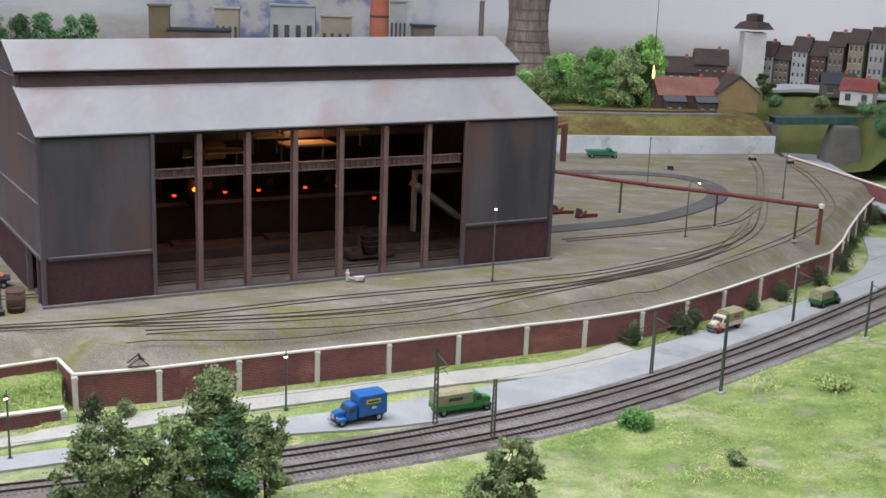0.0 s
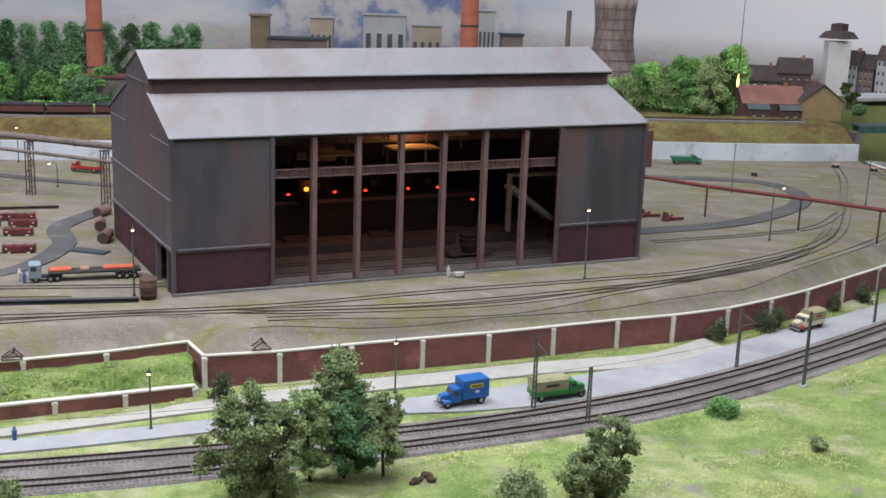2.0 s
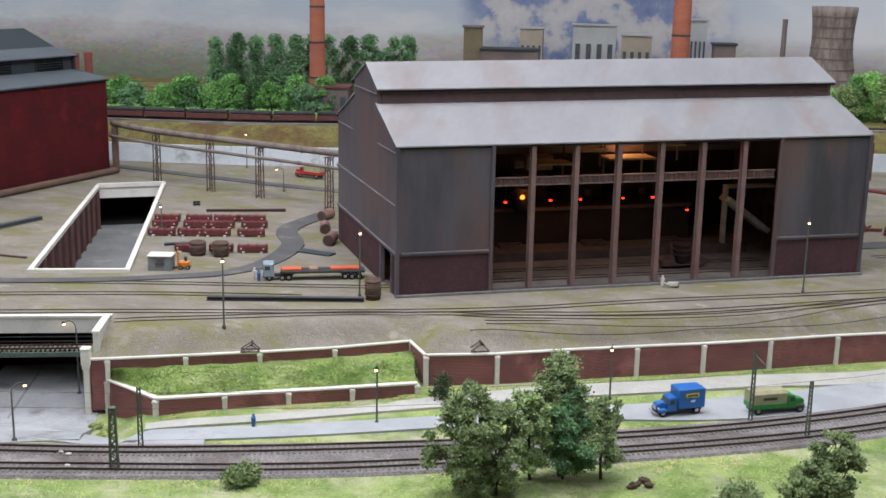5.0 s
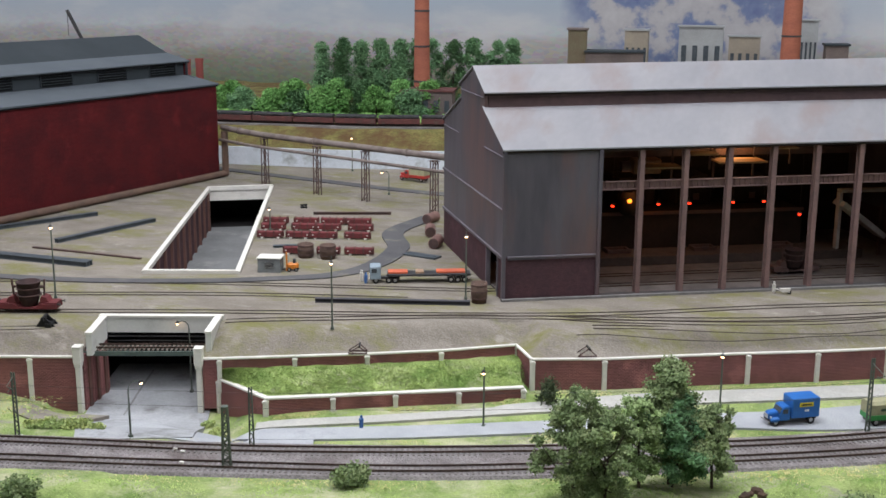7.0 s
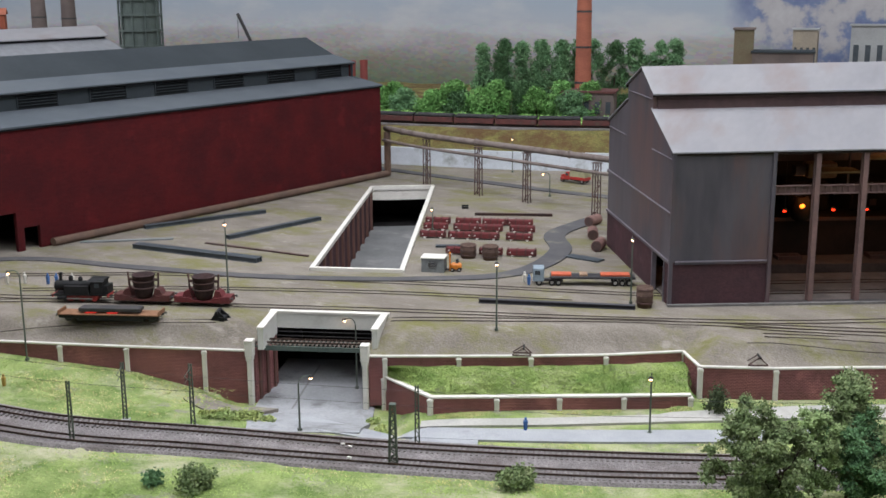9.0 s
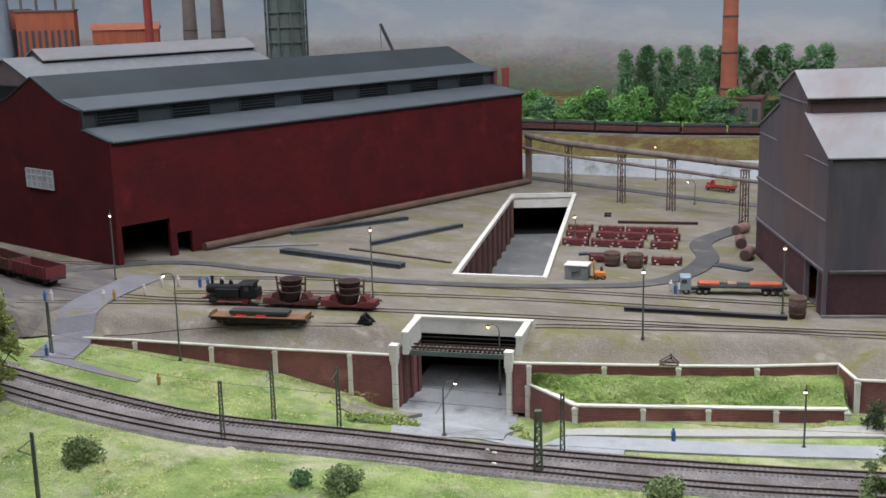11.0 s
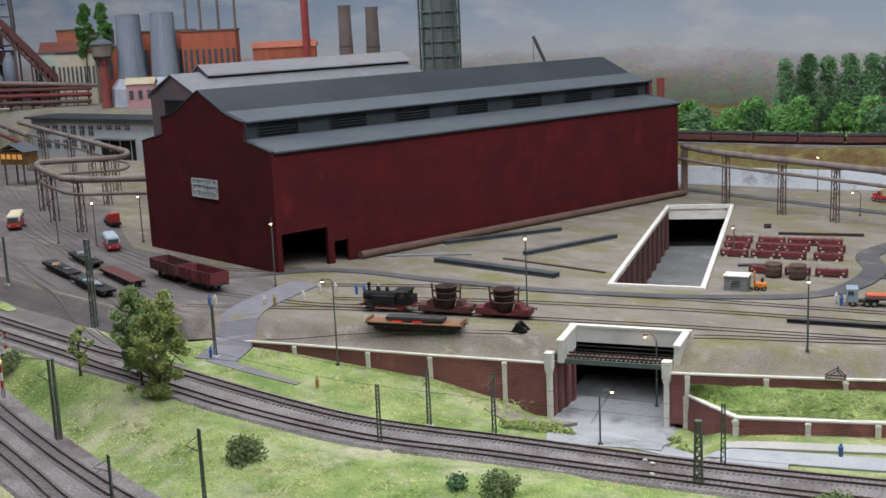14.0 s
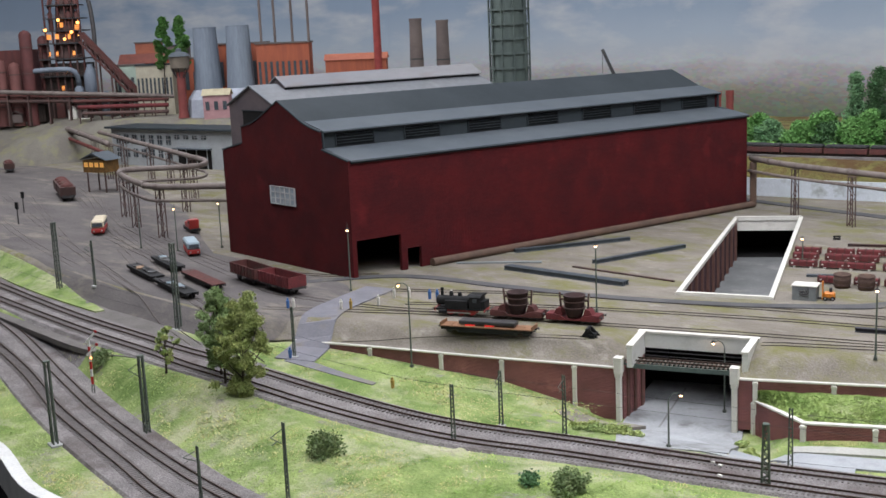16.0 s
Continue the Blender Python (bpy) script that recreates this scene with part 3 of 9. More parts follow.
BACKDROP = [(2.6, 2.2), (2.2, 3.6), (1.2, 4.35), (0.0, 4.5), (-1.6, 4.35), (-3.2, 4.6), (-4.9, 4.3), (-6.2, 2.8), (-6.6, 0.8)]


def backdrop():
    line = spline([Vector((x, y, 0)) for x, y in BACKDROP], 0.1)
    bm = bmesh.new()
    lo = [bm.verts.new((p.x, p.y, -0.2)) for p in line]
    hi = [bm.verts.new((p.x, p.y, 1.9)) for p in line]
    lo2 = [bm.verts.new((p.x, p.y, -0.2)) for p in sides_of(line, -0.03)]
    hi2 = [bm.verts.new((p.x, p.y, 1.9)) for p in sides_of(line, -0.03)]
    for i in range(len(line) - 1):
        bm.faces.new((lo[i], lo[i + 1], hi[i + 1], hi[i]))
        bm.faces.new((lo2[i + 1], lo2[i], hi2[i], hi2[i + 1]))
        bm.faces.new((hi[i], hi[i + 1], hi2[i + 1], hi2[i]))
    m = bpy.data.materials.new("painted_sky")
    m.use_nodes = True
    n, l = m.node_tree.nodes, m.node_tree.links
    p = n["Principled BSDF"]
    p.inputs["Roughness"].default_value = 0.9
    geo, sep = n.new("ShaderNodeNewGeometry"), n.new("ShaderNodeSeparateXYZ")
    l.new(geo.outputs["Position"], sep.inputs[0])
    ramp = n.new("ShaderNodeValToRGB")
    e = ramp.color_ramp.elements
    e[0].position, e[0].color = 0.0, (0.07, 0.10, 0.05, 1)
    e[1].position, e[1].color = 1.0, (0.12, 0.17, 0.24, 1)
    for at, c in ((0.14, (0.16, 0.16, 0.13)), (0.20, (0.235, 0.222, 0.212)), (0.27, (0.285, 0.272, 0.275)), (0.30, (0.33, 0.345, 0.37)), (0.42, (0.27, 0.315, 0.37)), (0.6, (0.19, 0.24, 0.31))):
        k = ramp.color_ramp.elements.new(at)
        k.color = (*c, 1)
    mr = n.new("ShaderNodeMapRange")
    mr.inputs["From Min"].default_value, mr.inputs["From Max"].default_value = 0.0, 1.0
    wob = n.new("ShaderNodeTexNoise")
    wob.inputs["Scale"].default_value, wob.inputs["Detail"].default_value = 3.0, 8.0
    l.new(geo.outputs["Position"], wob.inputs["Vector"])
    add = n.new("ShaderNodeMath")
    add.operation = "MULTIPLY_ADD"
    add.inputs[1].default_value, add.inputs[2].default_value = 0.10, -0.05
    l.new(wob.outputs[0], add.inputs[0])
    plus = n.new("ShaderNodeMath")
    l.new(sep.outputs[2], plus.inputs[0])
    l.new(add.outputs[0], plus.inputs[1])
    l.new(plus.outputs[0], mr.inputs["Value"])
    l.new(mr.outputs[0], ramp.inputs[0])
    # hazy roofs of a painted town on the hills
    tw = n.new("ShaderNodeTexVoronoi")
    tw.inputs["Scale"].default_value = 38.0
    tq = n.new("ShaderNodeMapping")
    tq.inputs["Scale"].default_value = (1, 1, 2.4)
    l.new(geo.outputs["Position"], tq.inputs["Vector"])
    l.new(tq.outputs[0], tw.inputs["Vector"])
    tz = n.new("ShaderNodeMapRange")
    tz.inputs["From Min"].default_value, tz.inputs["From Max"].default_value = 0.36, 0.20
    l.new(plus.outputs[0], tz.inputs["Value"])
    tf = n.new("ShaderNodeMath")
    tf.operation = "MULTIPLY"
    tf.inputs[1].default_value = 0.16
    l.new(tz.outputs[0], tf.inputs[0])
    town = n.new("ShaderNodeMix")
    town.data_type, town.blend_type = "RGBA", "OVERLAY"
    l.new(tf.outputs[0], town.inputs[0])
    l.new(ramp.outputs[0], town.inputs[6])
    l.new(tw.outputs["Color"], town.inputs[7])
    cl = n.new("ShaderNodeTexNoise")
    cl.inputs["Scale"].default_value, cl.inputs["Detail"].default_value, cl.inputs["Roughness"].default_value = 2.2, 9.0, 0.55
    mp = n.new("ShaderNodeMapping")
    mp.inputs["Scale"].default_value = (1, 1, 2.6)
    l.new(geo.outputs["Position"], mp.inputs["Vector"])
    l.new(mp.outputs[0], cl.inputs["Vector"])
    cr = n.new("ShaderNodeMapRange")
    cr.inputs["From Min"].default_value, cr.inputs["From Max"].default_value = 0.48, 0.72
    l.new(cl.outputs[0], cr.inputs["Value"])
    up = n.new("ShaderNodeMapRange")
    up.inputs["From Min"].default_value, up.inputs["From Max"].default_value = 0.16, 0.30
    l.new(sep.outputs[2], up.inputs["Value"])
    mul = n.new("ShaderNodeMath")
    mul.operation = "MULTIPLY"
    l.new(cr.outputs[0], mul.inputs[0])
    l.new(up.outputs[0], mul.inputs[1])
    mx = n.new("ShaderNodeMix")
    mx.data_type = "RGBA"
    l.new(mul.outputs[0], mx.inputs[0])
    l.new(town.outputs[2], mx.inputs[6])
    mx.inputs[7].default_value = (0.40, 0.40, 0.41, 1)
    # the painted blue mountain in drifting smoke
    sx = n.new("ShaderNodeVectorMath")
    sx.operation = "DISTANCE"
    sq = n.new("ShaderNodeMapping")
    sq.inputs["Scale"].default_value = (1.0, 0.0, 2.1)
    l.new(geo.outputs["Position"], sq.inputs["Vector"])
    l.new(sq.outputs[0], sx.inputs[0])
    sx.inputs[1].default_value = (-0.58, 0.0, 0.80)
    wb = n.new("ShaderNodeMath")
    wb.operation = "MULTIPLY_ADD"
    wb.inputs[1].default_value = 0.35
    l.new(wob.outputs[0], wb.inputs[0])
    l.new(sx.outputs["Value"], wb.inputs[2])
    mm = n.new("ShaderNodeMapRange")
    mm.inputs["From Min"].default_value, mm.inputs["From Max"].default_value = 0.72, 0.56
    l.new(wb.outputs[0], mm.inputs["Value"])
    sm = n.new("ShaderNodeTexNoise")
    sm.inputs["Scale"].default_value, sm.inputs["Detail"].default_value, sm.inputs["Roughness"].default_value = 5.0, 10.0, 0.62
    l.new(geo.outputs["Position"], sm.inputs["Vector"])
    sr = n.new("ShaderNodeValToRGB")
    q = sr.color_ramp.elements
    q[0].position, q[0].color = 0.34, (0.06, 0.08, 0.19, 1)
    q[1].position, q[1].color = 0.66, (0.36, 0.35, 0.36, 1)
    k = q.new(0.47)
    k.color = (0.12, 0.15, 0.25, 1)
    k = q.new(0.53)
    k.color = (0.30, 0.29, 0.30, 1)
    l.new(sm.outputs[0], sr.inputs[0])
    mt = n.new("ShaderNodeMix")
    mt.data_type = "RGBA"
    l.new(mm.outputs[0], mt.inputs[0])
    l.new(mx.outputs[2], mt.inputs[6])
    l.new(sr.outputs[0], mt.inputs[7])
    # paler cloud towards the east
    ez = n.new("ShaderNodeMapRange")
    ez.inputs["From Min"].default_value, ez.inputs["From Max"].default_value, ez.inputs["To Max"].default_value = -0.4, 1.3, 0.92
    l.new(sep.outputs[0], ez.inputs["Value"])
    eu = n.new("ShaderNodeMath")
    eu.operation = "MULTIPLY"
    l.new(ez.outputs[0], eu.inputs[0])
    l.new(up.outputs[0], eu.inputs[1])
    em = n.new("ShaderNodeMix")
    em.data_type = "RGBA"
    l.new(eu.outputs[0], em.inputs[0])
    l.new(mt.outputs[2], em.inputs[6])
    em.inputs[7].default_value = (0.64, 0.63, 0.65, 1)
    l.new(em.outputs[2], p.inputs["Base Color"])
    ob = part("backdrop", bm, m)
    tagged(ob, "painted cloudy grey-blue sky with a hazy town horizon", "backdrop", kind="structure")


backdrop()

# ---- rear embankment ----
REAR = [(-2.6, 2.62), (-2.2, 2.655), (-1.694, 2.707), (-1.326, 2.756), (-1.095, 2.825), (-0.6, 2.98), (0.0, 3.16), (0.337, 3.255), (0.65, 3.31), (0.96, 3.39)]


def rear_bank():
    line = spline([Vector((x, y, 0)) for x, y in REAR], 0.05)
    bm = bmesh.new()
    prof = [(0.004, 0.045), (0.03, 0.052), (0.10, 0.088), (0.13, 0.093), (0.30, 0.094), (0.36, 0.085), (1.6, 0.08)]
    rows = []
    for d, z in prof:
        rows.append([bm.verts.new((p.x, p.y, z + 0.004 * rough_noise(p.x, p.y, 12, d))) for p in sides_of(line, d)])
    for a, b in zip(rows, rows[1:]):
        for i in range(len(line) - 1):
            bm.faces.new((a[i], a[i + 1], b[i + 1], b[i]))
    grass = mat("dry_bank_grass", (0.13, 0.125, 0.042), (0.21, 0.185, 0.065), 0.95, scale=16, fine=220, bump=1.0, depth=0.006, stain=(0.11, 0.065, 0.03), stain_at=0.53, stain_scale=9, grain=0.3, ragged=0.75)
    tagged(part("embankment", bm, grass, smooth=True), "olive and brown grassy railway embankment behind the yard", "embankment", kind="structure")
    bm = strip([p + Vector((0, 0, 0.05)) for p in sides_of(line, 0.008)], [p + Vector((0, 0, 0.05)) for p in line], 0.055)
    tagged(part("rear_wall", bm, mat("whitewashed_wall", (0.60, 0.64, 0.69), (0.50, 0.54, 0.58), 0.85, scale=10, bump=0.1, stain=(0.28, 0.29, 0.28), stain_at=0.64, stain_scale=14)), "low whitewashed wall at the foot of the embankment", "wall", kind="structure")
    pts = [(p.x, p.y) for p in sides_of(line, 0.165)][::4]
    track(pts, lambda x, y: 0.098, "railway line on the rear embankment", sleepers=False, width=0.06)


rear_bank()


# ---- the open casting hall ----
HALL_O = Vector((-0.5712, 1.6043, 0))
HALL_U = Vector((0.8815, 0.4722, 0)).normalized()
HALL_W = Vector((-0.5188, 0.8549, 0)).normalized()
HALL_L, HALL_D = 0.860, 0.439
HALL_RISE = 0.030


def skew(o, u, w):
    m = Matrix.Identity(4)
    m.col[0], m.col[1], m.col[3] = (*u, 0), (*w, 0), (*o, 1)
    return m


HALL_M = skew(HALL_O, HALL_U, HALL_W)
PROFILE = [(0.0, 0.247), (0.131, 0.298), (0.131, 0.328), (0.205, 0.362), (0.300, 0.328), (0.300, 0.298), (HALL_D, 0.247)]


def place_mesh(ob, m):
    """Lays a part's mesh into a skewed ground plan."""
    ob.data.transform(m)
    return ob


# Pale trim: light caught along the belts is put into the colour.
BELT = mat("pale_trim_highlight", (0.19, 0.172, 0.195), (0.13, 0.118, 0.135), 0.5, scale=20, bump=0.05)
RUST_WALL = mat("rusty_mauve_sheet", (0.105, 0.066, 0.066), (0.075, 0.052, 0.056), 0.7, scale=9, fine=90, bump=0.05)


def hall():
    root = thing("casting_hall", "large open-fronted steelworks hall of dark weathered sheet with a pale roof", "building")
    t = 0.006
    L, D, E = HALL_L, HALL_D, 0.247

    def add(name, bm, material, label="", parent=None):
        ob = part(name, bm, material, parent or root, label)
        for v in ob.data.vertices:
            v.co.z *= 1 + HALL_RISE * v.co.x
        return place_mesh(ob, HALL_M)

    across = Matrix(((0, 1, 0, 0), (1, 0, 0, 0), (0, 0, 1, 0), (0, 0, 0, 1)))
    # end walls: sheet above, brick below; the west one has a doorway
    for s0, s1, gap in ((0.0, t, True), (L - t, L, False)):
        up = extruded([(0, 0.0715)] + [(d, z) for d, z in PROFILE] + [(D, 0.0715)], s1 - s0, Matrix.Translation((s0, 0, 0)) @ across)
        wall = add("gable_wall", up, HALL_GREY)
        spans = [(0.0, 0.028), (0.100, D)] if gap else [(0.0, D)]
        for d0, d1 in spans:
            add("brick_base", box(s1 - s0, d1 - d0, 0.0715, ((s0 + s1) / 2, (d0 + d1) / 2, 0)), HALL_BRICK)
        so = s0 - 0.0012 if gap else s1 + 0.0012
        for z in (0.0715, 0.150):
            # Thin pale line paints the highlight over the duller belt.
            add("belt", box(0.004, D + 0.002, 0.0016, (so, D / 2, z + 0.0010)), BELT, parent=wall)
            add("belt", box(0.003, D + 0.002, 0.0030, (so, D / 2, z - 0.0022)), HALL_GREY, parent=wall)
        for d0, d1, z in ((0.004, 0.125, 0.236), (0.310, D - 0.004, 0.236), (0.135, 0.296, 0.318)):
            add("gable_rail", box(0.0022, d1 - d0, 0.0016, (so, (d0 + d1) / 2, z)), BELT, parent=wall)
    # doorway frame in the west wall
    for d in (0.028, 0.100):
        add("door_post", box(0.008, 0.003, 0.0705, (0.002, d, 0)), BELT)
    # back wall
    # Back wall painted near black for the shade inside the hall.
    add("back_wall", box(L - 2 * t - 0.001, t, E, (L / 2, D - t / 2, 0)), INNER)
    # front panels
    for s0, s1 in ((t, 0.160), (0.684, L - t)):
        panel = add("front_panel", box(s1 - s0, t, E - 0.0735, ((s0 + s1) / 2, t / 2, 0.0715)), HALL_GREY)
        add("brick_base", box(s1 - s0, t, 0.0715, ((s0 + s1) / 2, t / 2, 0)), HALL_BRICK)
        # Painted highlight line again, above the front belt.
        add("belt", box(s1 - s0 - 0.004, 0.004, 0.0016, ((s0 + s1) / 2, -0.0012, 0.0725)), BELT, parent=panel)
        add("belt", box(s1 - s0 - 0.004, 0.003, 0.0032, ((s0 + s1) / 2, -0.0010, 0.0686)), HALL_GREY, parent=panel)
    for q in (0.001, 0.160, 0.684, L - 0.001):
        add("corner_post", box(0.006, 0.006, E - 0.001, (q, -0.001, 0)), HALL_GREY)
    # columns and crane girder
    for q in (0.231, 0.3070, 0.3830, 0.4605, 0.538, 0.616):
        a, b = 0.0040, 0.0011
        bm = slab([(q - a, 0), (q + a, 0), (q + a, 0.002), (q + b, 0.002), (q + b, 0.010), (q + a, 0.010), (q + a, 0.012), (q - a, 0.012), (q - a, 0.010), (q - b, 0.010), (q - b, 0.002), (q - a, 0.002)], 0, E - 0.002)
        add("column", bm, PRIMER)
    bm = box(0.522, 0.003, 0.0125, (0.422, 0.016, 0.1775))
    box(0.522, 0.008, 0.0016, (0.422, 0.014, 0.1768), bm)
    box(0.522, 0.008, 0.0016, (0.422, 0.014, 0.1896), bm)
    for i in range(56):
        box(0.0012, 0.005, 0.0115, (0.166 + 0.0093 * i, 0.0135, 0.1785), bm)
    add("crane_girder", bm, PRIMER)
    add("sill", box(0.522, 0.012, 0.004, (0.422, 0.003, 0)), STEEL)
    add("kerb", box(L + 0.006, 0.006, 0.004, (L / 2, -0.006, 0)), mat("dusty_kerb", (0.20, 0.195, 0.19), (0.15, 0.145, 0.14), 0.9, scale=40))
    # roofs, each a thick sheet with a small overhang; dark strips paint its shade
    k = (0.301 - 0.249) / 0.131
    o = 0.004
    for a, b, nm in (((-o, 0.249 - k * o), (0.135, 0.3025), "lower_roof"), ((0.121, 0.3265), (0.205, 0.3655), "monitor_roof"), ((0.205, 0.3655), (0.310, 0.3265), "monitor_roof"), ((0.296, 0.3025), (D + o, 0.249 - k * o), "lower_roof")):
        pts = [a, b, (b[0], b[1] + 0.0022), (a[0], a[1] + 0.0022)]
        sheet = add(nm, extruded(pts, L + 0.006, Matrix.Translation((-0.003, 0, 0)) @ across), HALL_ROOF)
        lo = a if a[1] < b[1] else b
        q = 1 if a[1] < b[1] else -1
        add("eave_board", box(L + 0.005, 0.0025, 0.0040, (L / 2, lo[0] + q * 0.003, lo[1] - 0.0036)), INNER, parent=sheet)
    for d in (0.132, 0.2985):
        add("monitor_wall", box(L - 2 * t - 0.002, 0.004, 0.030, (L / 2, d, 0.297)), RUST_WALL)
    add("hall_floor", box(L - 2 * t - 0.002, D - t - 0.002, 0.003, (L / 2, D / 2, 0)), mat("hall_floor_dust", (0.17, 0.148, 0.137), (0.11, 0.096, 0.09), 0.9, scale=20))
    return root


hall()

# ---- the red rolling mill ----
RED_O = Vector((-1.8458, 1.332, 0))
RED_U = Vector((0.2020, 0.9794, 0)).normalized()
RED_W = Vector((-0.9945, 0.1049, 0)).normalized()
RED_L, RED_D = 1.204, 0.493
RED_M = skew(RED_O, RED_U, RED_W)
# Black of the louvres, also used to paint shade under the eaves.
mat("louvre_and_eave_dark", (0.006, 0.007, 0.008), (0.010, 0.010, 0.011), 0.85, bump=0)


def red_mill():
    root = thing("rolling_mill", "long dark red brick rolling mill with slate grey monitor roof", "building")
    L, D, t = RED_L, RED_D, 0.008

    def add(name, bm, material, label=""):
        return place_mesh(part(name, bm, material, root, label), RED_M)

    E, dm, mid = 0.243, 0.090, RED_D / 2
    # long side walls, the near one with a gate and a door
    for s0, s1, z0 in ((0.0, 0.0095, 0), (0.118, 0.133, 0), (0.168, L, 0), (0.0095, 0.118, 0.078), (0.133, 0.168, 0.0455)):
        add("side_wall", box(s1 - s0, t, E - z0, ((s0 + s1) / 2, t / 2, z0)), RED_WALL)
    add("side_wall", box(L, t, E, (L / 2, D - t / 2, 0)), RED_WALL)
    # gables with a swept outline
    half = [(0, E), (dm, 0.2625), (dm, 0.2995), (dm + 0.030, 0.3055), (dm + 0.055, 0.3125), (dm + 0.072, 0.3190), (dm + 0.088, 0.3272)]
    outline = [(0.0005, 0)] + half + [(mid, 0.3600)] + [(D - d, z) for d, z in reversed(half)] + [(D - 0.0005, 0)]
    for s in (0.0, L - t):
        gable = add("gable_wall", extruded(outline, t, Matrix(((0, 1, 0, s - 0.001), (1, 0, 0, 0), (0, 0, 1, 0), (0, 0, 0, 1)))), RED_WALL)
        for (a, za), (b, zb) in zip(outline[1:-1], outline[2:-1]):
            place_mesh(part("gable_coping", beam((s + t / 2 - 0.001, a, za), (s + t / 2 - 0.001, b, zb), t + 0.003, 0.0028), GREY_ROOF, gable), RED_M)
    o = 0.005
    roof = Matrix(((0, 1, 0, 0.004), (1, 0, 0, 0), (0, 0, 1, 0), (0, 0, 0, 1)))
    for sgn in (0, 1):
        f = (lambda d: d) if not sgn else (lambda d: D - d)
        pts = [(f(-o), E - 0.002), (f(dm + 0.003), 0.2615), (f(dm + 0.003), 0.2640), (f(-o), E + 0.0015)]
        # Near slope paler, far slope dark: its light is put into the colour.
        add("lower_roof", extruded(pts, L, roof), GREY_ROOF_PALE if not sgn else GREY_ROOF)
        add("monitor_wall", box(L - 0.004, 0.004, 0.039, (L / 2 + 0.002, f(dm + 0.006), 0.2605)), GREY_ROOF)
        pts = [(f(dm + 0.065), 0.3150), (f(mid), 0.3585), (f(mid), 0.3615), (f(dm + 0.065), 0.3180)]
        add("monitor_roof", extruded(pts, L, roof), GREY_ROOF)
        pts = [(f(dm - 0.006), 0.2975), (f(dm + 0.065), 0.3150), (f(dm + 0.065), 0.3182), (f(dm - 0.006), 0.3005)]
        # Flatter eaves get the paler slate as painted light.
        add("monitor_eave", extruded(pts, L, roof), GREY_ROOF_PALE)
        # Near-black strips paint the shade below both eaves.
        add("eave_board", box(L, 0.002, 0.004, (L / 2 + 0.004, f(-o + 0.002), E - 0.0055)), MATS["louvre_and_eave_dark"])
        add("eave_board", box(L, 0.002, 0.003, (L / 2 + 0.004, f(dm - 0.004), 0.2945)), MATS["louvre_and_eave_dark"])
    dark = MATS["louvre_and_eave_dark"]
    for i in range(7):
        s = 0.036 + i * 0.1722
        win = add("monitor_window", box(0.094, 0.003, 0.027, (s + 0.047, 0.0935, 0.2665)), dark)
        for z in (0.005, 0.011, 0.017, 0.0235):
            part("louvre_blade", box(0.094, 0.003, 0.0010, (s + 0.047, 0.0915, 0.2665 + z)), GREY_ROOF, win)
        for e in (0.0, 0.094):
            part("window_post", box(0.0016, 0.003, 0.027, (s + e, 0.0915, 0.2665)), GREY_ROOF, win)
        for c in win.children:
            place_mesh(c, RED_M)
    # gate and door reveals
    # gable window
    win = add("window", box(0.002, 0.095, 0.040, (-0.0025, 0.244, 0.134)), mat("milky_glass", (0.42, 0.46, 0.50), (0.28, 0.33, 0.38), 0.25, scale=40, bump=0))
    fr = bmesh.new()
    for i in range(6):
        box(0.002, 0.0016, 0.040, (-0.0045, 0.1965 + 0.019 * i, 0.134), fr)
    for z in (0.134, 0.147, 0.160, 0.1725):
        box(0.002, 0.095, 0.0016, (-0.0045, 0.244, z), fr)
    place_mesh(part("window_frame", fr, mat("pale_frame", (0.5, 0.5, 0.5)), win), RED_M)
    # low pipe along the foot of the side wall
    bm = rod((0.186, -0.012, 0.009), (L + 0.012, -0.012, 0.009), 0.0085, sides=12)
    add("pipe", bm, mat("brown_pipe", (0.15, 0.095, 0.07), (0.11, 0.075, 0.06), 0.6, scale=30), "brown pipe along the wall foot")
    bm = rod((L + 0.010, -0.012, 0.010), (L + 0.010, -0.012, 0.120), 0.0085, sides=12)
    add("pipe", bm, MATS["brown_pipe"], "brown upright pipe at the corner")
    return root


red_mill()


